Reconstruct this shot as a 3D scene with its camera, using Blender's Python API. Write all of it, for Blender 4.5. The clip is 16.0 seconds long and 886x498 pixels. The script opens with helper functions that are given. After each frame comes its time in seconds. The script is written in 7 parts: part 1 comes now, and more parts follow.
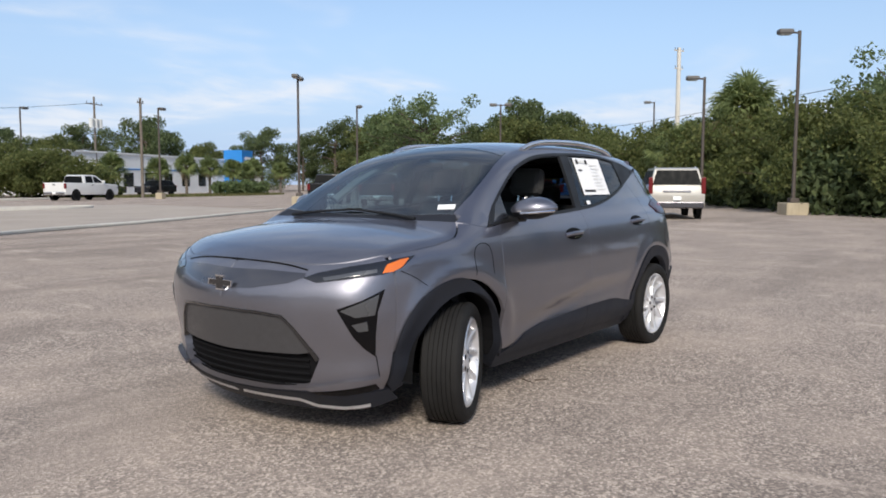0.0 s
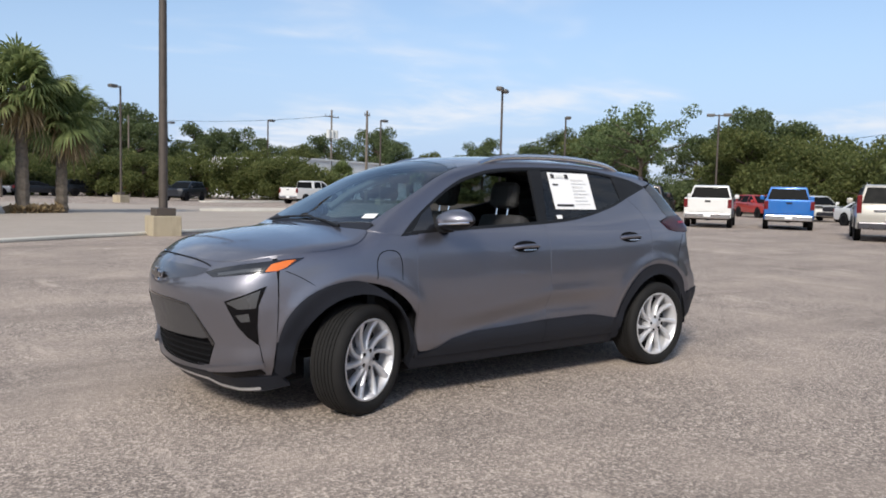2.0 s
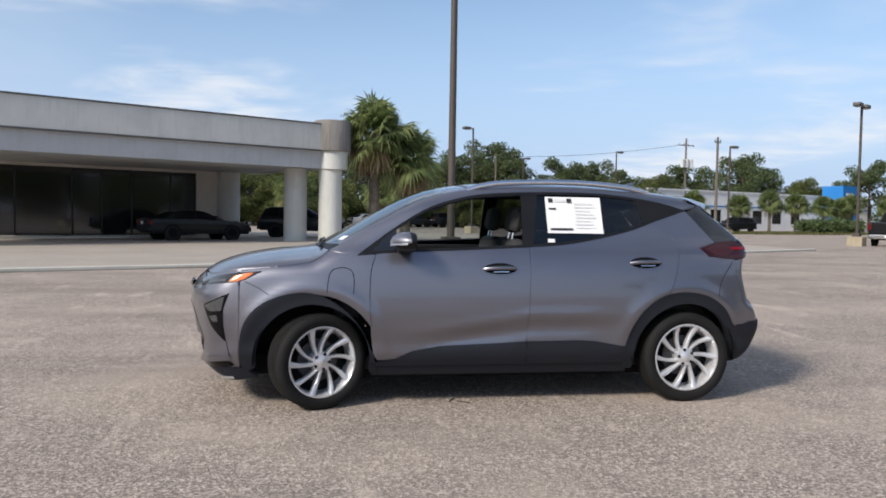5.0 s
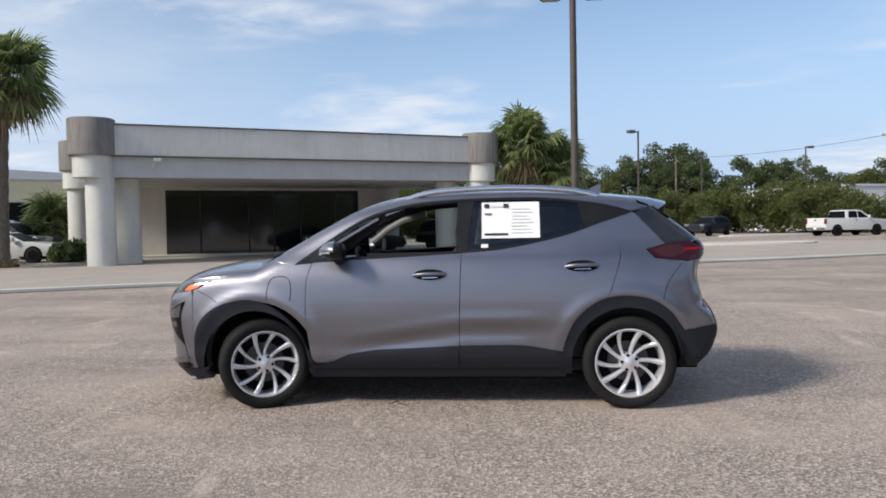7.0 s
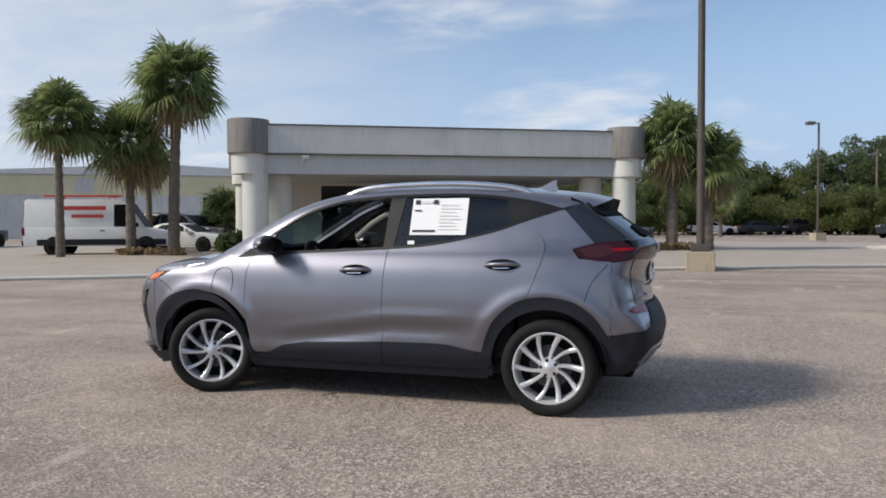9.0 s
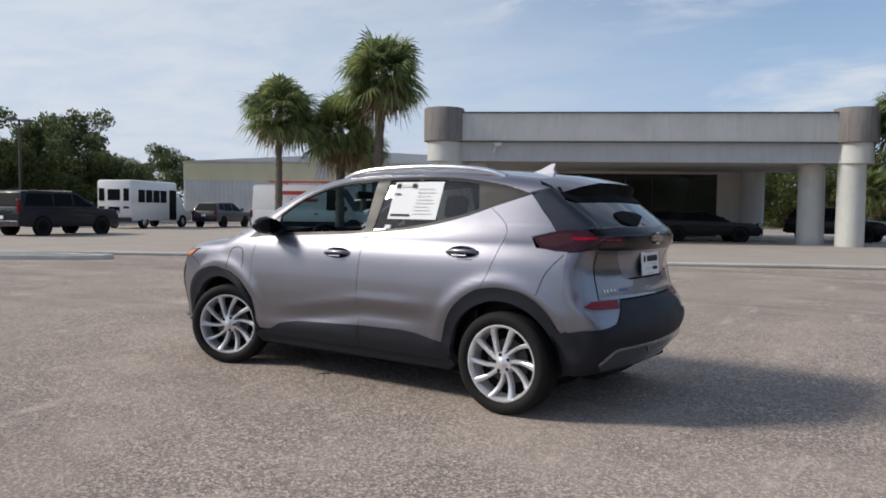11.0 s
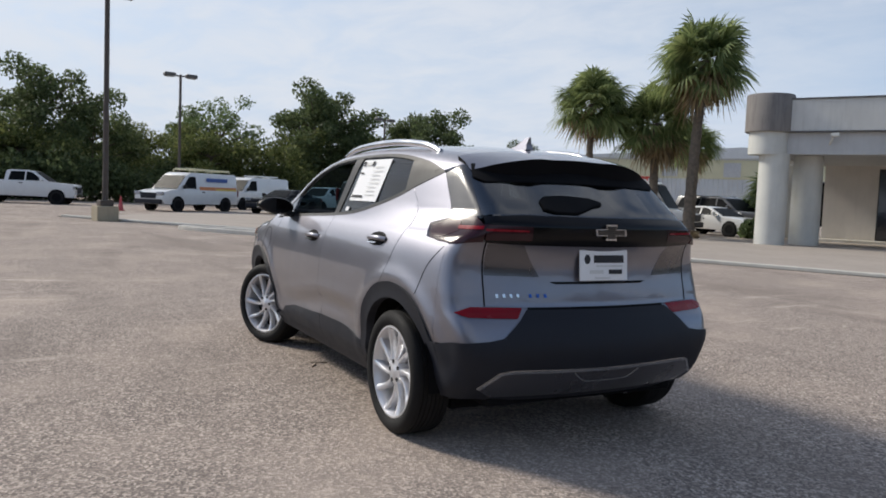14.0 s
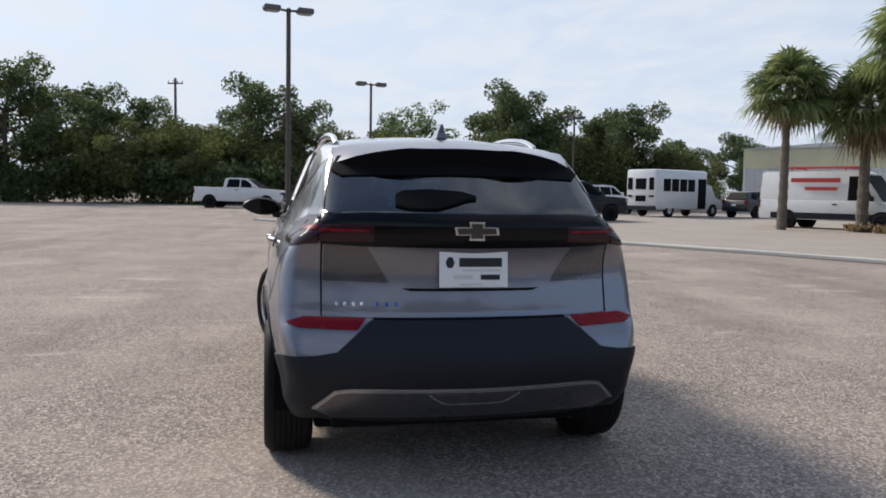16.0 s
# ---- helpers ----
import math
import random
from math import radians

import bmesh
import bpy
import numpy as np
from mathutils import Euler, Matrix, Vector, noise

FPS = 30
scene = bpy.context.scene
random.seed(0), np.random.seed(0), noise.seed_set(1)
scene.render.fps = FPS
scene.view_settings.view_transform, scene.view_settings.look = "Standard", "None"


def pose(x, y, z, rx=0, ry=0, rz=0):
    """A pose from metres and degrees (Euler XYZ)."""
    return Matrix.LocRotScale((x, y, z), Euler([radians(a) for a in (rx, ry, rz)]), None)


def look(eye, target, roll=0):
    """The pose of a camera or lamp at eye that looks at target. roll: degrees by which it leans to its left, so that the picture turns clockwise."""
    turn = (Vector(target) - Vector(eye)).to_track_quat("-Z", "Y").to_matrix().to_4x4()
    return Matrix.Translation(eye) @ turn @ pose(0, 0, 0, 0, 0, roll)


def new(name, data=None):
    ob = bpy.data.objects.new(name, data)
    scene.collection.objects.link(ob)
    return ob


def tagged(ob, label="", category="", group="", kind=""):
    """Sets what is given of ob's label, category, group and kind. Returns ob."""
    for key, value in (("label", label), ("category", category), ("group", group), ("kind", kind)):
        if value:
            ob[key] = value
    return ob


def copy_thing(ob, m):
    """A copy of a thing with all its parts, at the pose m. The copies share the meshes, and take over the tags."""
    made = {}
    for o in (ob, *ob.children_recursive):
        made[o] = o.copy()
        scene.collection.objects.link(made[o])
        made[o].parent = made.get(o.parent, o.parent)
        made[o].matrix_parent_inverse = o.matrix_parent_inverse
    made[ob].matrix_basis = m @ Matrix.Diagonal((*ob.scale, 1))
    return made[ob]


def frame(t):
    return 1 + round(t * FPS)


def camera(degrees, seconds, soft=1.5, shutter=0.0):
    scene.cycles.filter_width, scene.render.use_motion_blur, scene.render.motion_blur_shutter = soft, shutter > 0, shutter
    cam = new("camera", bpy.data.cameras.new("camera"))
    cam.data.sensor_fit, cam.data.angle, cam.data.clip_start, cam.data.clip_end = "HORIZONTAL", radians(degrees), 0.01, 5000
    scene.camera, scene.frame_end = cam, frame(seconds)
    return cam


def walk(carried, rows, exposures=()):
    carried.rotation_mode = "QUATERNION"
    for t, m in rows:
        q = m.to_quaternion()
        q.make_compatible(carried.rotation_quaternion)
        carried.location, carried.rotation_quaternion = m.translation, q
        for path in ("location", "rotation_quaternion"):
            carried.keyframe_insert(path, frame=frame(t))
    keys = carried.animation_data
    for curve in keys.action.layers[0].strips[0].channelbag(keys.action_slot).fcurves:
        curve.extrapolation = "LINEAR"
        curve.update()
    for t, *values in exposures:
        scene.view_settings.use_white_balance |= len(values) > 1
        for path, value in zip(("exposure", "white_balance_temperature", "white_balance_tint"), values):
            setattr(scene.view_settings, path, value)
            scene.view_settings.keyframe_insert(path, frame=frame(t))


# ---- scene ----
cam = camera(59.8, 16.0, soft=1.8)
METRES, EYE, TILT, LEAN, TURN = 14.488, 1.288, 0.0, 0.0, 126.81
ROWS = [
    (0.0, 0.0, 0.0, 0.0, 0.01, -4.82, -0.11),
    (0.5, 0.0328, -0.0045, 0.0008, 4.22, -4.85, -0.48),
    (1.0, 0.0639, -0.0065, 0.0013, 8.34, -4.82, -0.86),
    (1.5, 0.0935, -0.0022, 0.0017, 12.45, -4.63, -1.12),
    (2.0, 0.1257, -0.002, 0.0021, 16.82, -4.26, -1.42),
    (2.5, 0.1555, 0.0041, 0.0017, 21.38, -3.68, -1.74),
    (3.0, 0.1876, 0.0082, 0.0028, 26.09, -3.21, -2.06),
    (3.5, 0.215, 0.017, 0.0022, 30.89, -3.04, -2.25),
    (4.0, 0.2434, 0.0305, 0.0037, 35.64, -2.98, -2.18),
    (6.5, 0.3657, 0.1331, 0.001, 54.62, -1.97, 1.02),
    (7.0, 0.3855, 0.1561, 0.0018, 57.89, -1.76, 1.04),
    (7.5, 0.3979, 0.1833, 0.001, 61.04, -1.61, 0.82),
    (8.0, 0.413, 0.2109, 0.0006, 64.23, -1.64, 0.52),
    (10.5, 0.449, 0.3635, 0.0001, 83.64, -2.54, -0.21),
    (11.0, 0.4478, 0.3944, -0.0008, 88.45, -2.85, -0.68),
    (11.5, 0.4429, 0.4255, -0.0017, 93.36, -3.05, -1.14),
    (12.0, 0.433, 0.4536, -0.0021, 98.18, -3.18, -1.52),
    (12.5, 0.4189, 0.4808, -0.0011, 102.67, -3.17, -1.93),
    (13.0, 0.4039, 0.5107, -0.0017, 107.06, -3.24, -2.19),
    (13.5, 0.3842, 0.5369, -0.0014, 111.27, -3.45, -2.4),
    (14.0, 0.3629, 0.5628, -0.0026, 115.38, -3.77, -2.28),
    (14.5, 0.3394, 0.5832, -0.0026, 119.35, -4.05, -1.93),
    (15.0, 0.3167, 0.6021, -0.0018, 123.2, -4.1, -1.49),
    (15.5, 0.2966, 0.6237, -0.0008, 127.09, -4.11, -1.12),
    (16.0, 0.2752, 0.6419, -0.0008, 131.0, -4.24, -1.03),
]
walk(cam, [(t, pose(4.688, 3.213, EYE, TILT, LEAN, TURN) @ pose(METRES * x, METRES * y, METRES * z, 90 + pitch, roll, yaw)) for t, x, y, z, yaw, pitch, roll in ROWS],
     exposures=[(0.0, 0.55), (4.0, 0.55), (7.0, 0.54), (10.5, 0.30), (12.5, 0.30), (16.0, 0.46)])

# ---- world, sun ----
SUN_WAY = Vector((1.35, 0.95, 1.17)).normalized()
world = bpy.data.worlds.new("sky")
scene.world = world
world.use_nodes = True
wn, wl = world.node_tree.nodes, world.node_tree.links
wn.clear()
w_out, w_bg, w_sky = wn.new("ShaderNodeOutputWorld"), wn.new("ShaderNodeBackground"), wn.new("ShaderNodeTexSky")
w_sky.sky_type, w_sky.sun_disc = "NISHITA", False
w_sky.sun_elevation = math.asin(SUN_WAY.z)
w_sky.sun_rotation = math.atan2(SUN_WAY.x, SUN_WAY.y)
w_sky.air_density, w_sky.dust_density, w_sky.ozone_density = 1.0, 0.6, 2.4
w_co, w_sep, w_div, w_comb = wn.new("ShaderNodeTexCoord"), wn.new("ShaderNodeSeparateXYZ"), wn.new("ShaderNodeMath"), wn.new("ShaderNodeCombineXYZ")
wl.new(w_co.outputs["Generated"], w_sep.inputs[0])
w_div.operation = "MAXIMUM"
wl.new(w_sep.outputs["Z"], w_div.inputs[0])
w_div.inputs[1].default_value = 0.02
w_add = wn.new("ShaderNodeMath")
w_add.operation = "ADD"
wl.new(w_div.outputs[0], w_add.inputs[0])
w_add.inputs[1].default_value = 0.12
w_px, w_py = wn.new("ShaderNodeMath"), wn.new("ShaderNodeMath")
for node, axis in ((w_px, "X"), (w_py, "Y")):
    node.operation = "DIVIDE"
    wl.new(w_sep.outputs[axis], node.inputs[0])
    wl.new(w_add.outputs[0], node.inputs[1])
wl.new(w_px.outputs[0], w_comb.inputs[0])
wl.new(w_py.outputs[0], w_comb.inputs[1])


def cloud_layer(scale, detail, low, high, stretch):
    m = wn.new("ShaderNodeMapping")
    m.inputs["Scale"].default_value = stretch
    wl.new(w_comb.outputs[0], m.inputs[0])
    n = wn.new("ShaderNodeTexNoise")
    n.inputs["Scale"].default_value, n.inputs["Detail"].default_value, n.inputs["Roughness"].default_value = scale, detail, 0.6
    n.inputs["Distortion"].default_value = 0.4
    wl.new(m.outputs[0], n.inputs["Vector"])
    r = wn.new("ShaderNodeMapRange")
    r.interpolation_type = "SMOOTHSTEP"
    r.inputs[1].default_value, r.inputs[2].default_value = low, high
    wl.new(n.outputs["Fac"], r.inputs[0])
    return r


w_big = cloud_layer(0.50, 4, 0.44, 0.60, (1, 1, 1))
w_fine = cloud_layer(2.6, 9, 0.26, 0.70, (0.9, 1.2, 1))
w_side = wn.new("ShaderNodeMapRange")
w_side.interpolation_type = "SMOOTHSTEP"
for i, v in ((1, 0.08), (2, 0.94), (3, 0.0), (4, 1.0)):
    w_side.inputs[i].default_value = v
wl.new(w_sep.outputs["X"], w_side.inputs[0])


def sky_math(kind, a, b, c=None):
    n = wn.new("ShaderNodeMath")
    n.operation = kind
    for i, v in enumerate((a, b, c)):
        if isinstance(v, (int, float)):
            n.inputs[i].default_value = v
        elif v is not None:
            wl.new(v, n.inputs[i])
    return n.outputs[0]


# broken cloud all round, closing to a pale veil towards the far end of the lot
w_broken = sky_math("MULTIPLY_ADD", sky_math("MULTIPLY", w_big.outputs[0], w_fine.outputs[0]), 0.80, 0.04)
w_cover = sky_math("MULTIPLY", w_side.outputs[0], sky_math("MULTIPLY_ADD", w_fine.outputs[0], 0.34, 0.54))
w_amt = sky_math("MAXIMUM", w_broken, w_cover)
w_haze = wn.new("ShaderNodeMapRange")
w_haze.interpolation_type = "SMOOTHSTEP"
for i, v in ((1, 0.0), (2, 0.34), (3, 0.9), (4, 0.0)):
    w_haze.inputs[i].default_value = v
wl.new(w_sep.outputs["Z"], w_haze.inputs[0])
w_veil = wn.new("ShaderNodeMix")
w_veil.data_type = "RGBA"
wl.new(w_haze.outputs[0], w_veil.inputs[0])
wl.new(w_sky.outputs[0], w_veil.inputs[6])
w_veil.inputs[7].default_value = (2.85, 3.85, 5.75, 1)
w_mix = wn.new("ShaderNodeMix")
w_mix.data_type = "RGBA"
wl.new(w_amt, w_mix.inputs[0])
wl.new(w_veil.outputs[2], w_mix.inputs[6])
w_mix.inputs[7].default_value = (5.6, 5.85, 6.3, 1)
wl.new(w_mix.outputs[2], w_bg.inputs[0])
w_bg.inputs[1].default_value = 0.104
wl.new(w_bg.outputs[0], w_out.inputs[0])

sun = new("sun", bpy.data.lights.new("sun", "SUN"))
sun.data.energy, sun.data.angle, sun.data.color = 2.6, radians(11.0), (1.0, 0.93, 0.82)
sun.matrix_world = look(SUN_WAY * 60, (0, 0, 0))

# ---- materials ----


class Nodes:
    """A node material under construction."""

    def __init__(self, name):
        self.mat = bpy.data.materials.new(name)
        self.mat.use_nodes = True
        self.nodes, self.links = self.mat.node_tree.nodes, self.mat.node_tree.links
        self.bsdf = self.nodes["Principled BSDF"]

    def set(self, **values):
        for key, value in values.items():
            self.bsdf.inputs[key.replace("_", " ")].default_value = value
        return self

    def coords(self, kind="Object"):
        n = self.nodes.new("ShaderNodeTexCoord")
        return n.outputs[kind]

    def place(self):
        return self.nodes.new("ShaderNodeNewGeometry").outputs["Position"]

    def noise(self, scale, detail=4, rough=0.6, vector=None, stretch=None):
        v = vector or self.place()
        if stretch:
            m = self.nodes.new("ShaderNodeMapping")
            m.inputs["Scale"].default_value = stretch
            self.links.new(v, m.inputs[0])
            v = m.outputs[0]
        n = self.nodes.new("ShaderNodeTexNoise")
        n.inputs["Scale"].default_value, n.inputs["Detail"].default_value, n.inputs["Roughness"].default_value = scale, detail, rough
        self.links.new(v, n.inputs["Vector"])
        return n.outputs["Fac"]

    def ramp(self, fac, stops):
        n = self.nodes.new("ShaderNodeValToRGB")
        e = n.color_ramp.elements
        while len(e) < len(stops):
            e.new(0.5)
        for item, (at, col) in zip(e, stops):
            item.position = at
            item.color = (*col, 1) if len(col) == 3 else col
        self.links.new(fac, n.inputs[0])
        return n.outputs[0]

    def mix(self, fac, a, b, how="MIX"):
        n = self.nodes.new("ShaderNodeMix")
        n.data_type, n.blend_type = "RGBA", how
        for value, at in ((fac, 0), (a, 6), (b, 7)):
            if isinstance(value, bpy.types.NodeSocket):
                self.links.new(value, n.inputs[at])
            else:
                n.inputs[at].default_value = value if at == 0 else (*value, 1)
        return n.outputs[2]

    def span(self, fac, low, high, a=0.0, b=1.0):
        n = self.nodes.new("ShaderNodeMapRange")
        for i, v in ((1, low), (2, high), (3, a), (4, b)):
            n.inputs[i].default_value = v
        self.links.new(fac, n.inputs[0])
        return n.outputs[0]

    def to(self, socket, name):
        self.links.new(socket, self.bsdf.inputs[name])
        return self

    def bump(self, height, strength, distance=0.01):
        n = self.nodes.new("ShaderNodeBump")
        n.inputs["Strength"].default_value, n.inputs["Distance"].default_value = strength, distance
        self.links.new(height, n.inputs["Height"])
        self.links.new(n.outputs[0], self.bsdf.inputs["Normal"])
        return self


def plain(name, col, rough=0.5, metal=0.0, vary=0.12, scale=6.0, bump=0.0, coat=0.0, shine=0.5):
    """A surface of one colour with slight uneven tone, grime and relief."""
    k = Nodes(name)
    big = k.noise(scale, 5)
    fine = k.noise(scale * 14, 3)
    dark = tuple(c * (1 - vary) for c in col)
    light = tuple(min(1, c * (1 + vary)) for c in col)
    k.to(k.mix(k.span(fine, 0.3, 0.7, 0, 0.35), k.ramp(big, [(0.3, dark), (0.7, light)]), dark), "Base Color")
    k.to(k.span(big, 0.3, 0.7, max(0.02, rough - 0.06), min(1, rough + 0.08)), "Roughness")
    k.set(Metallic=metal, Coat_Weight=coat, Specular_IOR_Level=shine)
    if bump:
        k.bump(fine, bump, 0.004)
    return k.mat


def paint(name, col, metal=0.55, rough=0.36, flake=0.0, dirt=0.10, coat=0.9, index=1.5, shine=0.5):
    """Coated vehicle paint with a fine flake and a film of dust."""
    k = Nodes(name)
    dust = k.noise(3.0, 6)
    c = k.mix(k.span(dust, 0.35, 0.75, 0, dirt), col, (0.25, 0.235, 0.21))
    if flake:
        f = k.noise(900, 1, 0.5)
        c = k.mix(k.span(f, 0.35, 0.65, 0, 1), c, tuple(min(1, v * (1 + flake)) for v in col))
    k.to(c, "Base Color")
    k.to(k.span(dust, 0.3, 0.8, rough - 0.04, rough + 0.08), "Roughness")
    k.set(Metallic=metal, Coat_Weight=coat, Coat_Roughness=0.07, Coat_IOR=index, Specular_IOR_Level=shine)
    return k.mat


def clear_pane(name, tint, index=1.75):
    """Thin tinted glass: what lies behind shows through its tint, and its surface mirrors the sky."""
    k = Nodes(name)
    n = k.nodes.new("ShaderNodeBsdfTransparent")
    n.inputs[0].default_value = (*tint, 1)
    g = k.nodes.new("ShaderNodeBsdfGlossy")
    g.inputs["Roughness"].default_value = 0.03
    low = ((index - 1) / (index + 1)) ** 2
    edge = k.nodes.new("ShaderNodeLayerWeight")
    edge.inputs[0].default_value = 0.5
    power = k.nodes.new("ShaderNodeMath")
    power.operation = "POWER"
    k.links.new(edge.outputs["Facing"], power.inputs[0])
    power.inputs[1].default_value = 5.0
    fr = k.nodes.new("ShaderNodeMath")
    fr.operation = "MULTIPLY_ADD"
    k.links.new(power.outputs[0], fr.inputs[0])
    fr.inputs[1].default_value, fr.inputs[2].default_value = 1 - low, low
    mixer = k.nodes.new("ShaderNodeMixShader")
    k.links.new(fr.outputs[0], mixer.inputs[0])
    k.links.new(n.outputs[0], mixer.inputs[1])
    k.links.new(g.outputs[0], mixer.inputs[2])
    k.links.new(mixer.outputs[0], k.nodes["Material Output"].inputs[0])
    return k.mat


def asphalt():
    k = Nodes("worn_asphalt")

    def stones(scale):
        n = k.nodes.new("ShaderNodeTexVoronoi")
        n.inputs["Scale"].default_value = scale
        k.links.new(k.place(), n.inputs["Vector"])
        one = k.nodes.new("ShaderNodeSeparateColor")
        k.links.new(n.outputs["Color"], one.inputs[0])
        return one.outputs[0], n.outputs["Distance"]

    cell, dist = stones(78)
    cell2, dist2 = stones(150)
    tone = k.ramp(cell, [(0.0, (0.110, 0.094, 0.085)), (0.35, (0.215, 0.182, 0.160)), (0.62, (0.373, 0.308, 0.261)), (0.85, (0.62, 0.515, 0.44)), (1.0, (0.82, 0.70, 0.60))])
    tone2 = k.ramp(cell2, [(0.0, (0.149, 0.125, 0.111)), (0.5, (0.314, 0.261, 0.223)), (1.0, (0.606, 0.501, 0.425))])
    base = k.mix(0.34, tone, tone2)
    mid = k.noise(9, 5, 0.7)
    base = k.mix(k.span(mid, 0.42, 0.68, 0, 0.18), base, (0.227, 0.189, 0.163))
    wear = k.noise(0.55, 6, 0.62)
    base = k.mix(k.span(wear, 0.46, 0.66, 0, 0.52), base, (0.528, 0.432, 0.361))
    streak = k.noise(0.22, 6, 0.66, stretch=(0.5, 2.4, 1))
    base = k.mix(k.span(streak, 0.49, 0.64, 0, 0.55), base, (0.212, 0.177, 0.154))
    pale = k.noise(0.8, 8, 0.72, stretch=(2.6, 0.7, 1))
    base = k.mix(k.span(pale, 0.57, 0.68, 0, 0.65), base, (0.625, 0.518, 0.441))
    spots = k.noise(2.3, 3, 0.5)
    base = k.mix(k.span(spots, 0.70, 0.76, 0, 0.25), base, (0.160, 0.135, 0.121))
    k.to(base, "Base Color").set(Roughness=0.95, Specular_IOR_Level=0.2)
    k.bump(k.mix(0.5, dist, dist2), 0.6, 0.008)
    return k.mat


def concrete(name, col, stain=0.5, scale=1.2):
    k = Nodes(name)
    big = k.noise(scale, 6, 0.65)
    drip = k.noise(3.5, 5, 0.7, stretch=(1.6, 1.6, 0.16))
    grain = k.noise(70, 3)
    base = k.ramp(big, [(0.25, tuple(c * 0.86 for c in col)), (0.75, tuple(min(1, c * 1.1) for c in col))])
    base = k.mix(k.span(drip, 0.48, 0.75, 0, stain), base, tuple(c * 0.45 for c in col))
    base = k.mix(k.span(grain, 0.35, 0.65, 0, 0.2), base, tuple(c * 0.75 for c in col))
    k.to(base, "Base Color").set(Roughness=0.9, Specular_IOR_Level=0.3)
    k.bump(grain, 0.25, 0.004)
    return k.mat


def leafy(name, dark, mid, light, hue=0.0):
    """Leaves: tone by clump and by leaf, a little light coming through."""
    k = Nodes(name)
    one = k.nodes.new("ShaderNodeNewGeometry").outputs["Random Per Island"]
    big = k.noise(0.55, 4)
    base = k.ramp(one, [(0.0, dark), (0.55, mid), (1.0, light)])
    base = k.mix(k.span(big, 0.35, 0.7, 0, 0.5), base, tuple((a + b) / 2 for a, b in zip(mid, light)))
    k.to(base, "Base Color").set(Roughness=0.6, Specular_IOR_Level=0.25, Transmission_Weight=0.0)
    tr = k.nodes.new("ShaderNodeBsdfTranslucent")
    k.links.new(base, tr.inputs[0])
    mixer = k.nodes.new("ShaderNodeMixShader")
    mixer.inputs[0].default_value = 0.5
    k.links.new(k.bsdf.outputs[0], mixer.inputs[1])
    k.links.new(tr.outputs[0], mixer.inputs[2])
    k.links.new(mixer.outputs[0], k.nodes["Material Output"].inputs[0])
    return k.mat


M_ASPHALT = asphalt()
M_PAINT = paint("grey_metallic_paint", (0.184, 0.184, 0.216), metal=0.93, rough=0.42, flake=0.25, dirt=0.03, coat=1.0, index=1.6)
M_CLAD = plain("black_grained_plastic", (0.017, 0.019, 0.026), 0.55, bump=0.10, scale=5, shine=0.22)
M_GLOSS = paint("gloss_black", (0.008, 0.008, 0.010), metal=0.0, rough=0.22, dirt=0.03)
M_PANEL = paint("dark_grey_paint", (0.105, 0.102, 0.115), metal=0.9, rough=0.28, dirt=0.05)
M_GRILLE = plain("grille_grey_plastic", (0.065, 0.064, 0.068), 0.36, metal=0.3, vary=0.1, scale=30, bump=0.2)
M_DARKIN = plain("dark_cavity", (0.005, 0.005, 0.006), 0.8, shine=0.15)
M_WIND = clear_pane("windshield_glass", (0.27, 0.42, 0.48), 2.6)
M_TINT = clear_pane("privacy_glass", (0.20, 0.215, 0.22))
M_CLEARGLASS = clear_pane("clear_glass", (0.62, 0.68, 0.66))
M_BACKGLASS = clear_pane("dark_rear_glass", (0.08, 0.09, 0.095), 2.4)
M_CHROME = plain("bright_metal", (0.75, 0.75, 0.77), 0.16, metal=1.0, vary=0.04)
M_ALLOY = plain("machined_alloy", (0.70, 0.70, 0.72), 0.33, metal=0.55, vary=0.05, scale=20)
M_RUBBER = plain("tyre_rubber", (0.014, 0.0135, 0.0135), 0.75, vary=0.25, scale=14, bump=0.25, shine=0.22)
M_LAMPDARK = paint("smoked_lamp", (0.008, 0.008, 0.010), metal=0.0, rough=0.12, dirt=0.02)
M_LAMPGREY = paint("lamp_reflector", (0.34, 0.35, 0.37), metal=0.8, rough=0.2, dirt=0.02)
M_LAMPSMOKE = paint("smoked_reflector", (0.10, 0.104, 0.112), metal=0.6, rough=0.25, dirt=0.02)
M_ORANGE = paint("amber_lens", (0.72, 0.16, 0.015), metal=0.0, rough=0.2, dirt=0.02)
M_RED = plain("red_lens", (0.24, 0.003, 0.012), 0.25, shine=0.25)
M_DARKRED = plain("smoked_red_lens", (0.030, 0.006, 0.010), 0.15, shine=0.4)
M_PALELENS = plain("pale_red_lens", (0.050, 0.018, 0.023), 0.2, shine=0.22)
M_PAPER = plain("white_paper", (0.86, 0.86, 0.86), 0.8, vary=0.03)
M_INK = plain("grey_print", (0.03, 0.03, 0.034), 0.8)
M_FAINT = plain("faint_print", (0.70, 0.70, 0.68), 0.8)
M_SEAT = plain("grey_upholstery", (0.035, 0.035, 0.038), 0.8, vary=0.2, scale=12, bump=0.3)
M_SEATPALE = plain("grey_fabric", (0.038, 0.038, 0.038), 0.85, vary=0.1, scale=12, bump=0.3)
M_PILLAR = plain("pale_lining", (0.27, 0.265, 0.26), 0.8, vary=0.06)
M_TRIM = plain("black_trim", (0.009, 0.009, 0.010), 0.5, shine=0.3)
M_SATIN = plain("satin_black", (0.010, 0.010, 0.011), 0.42, shine=0.28)
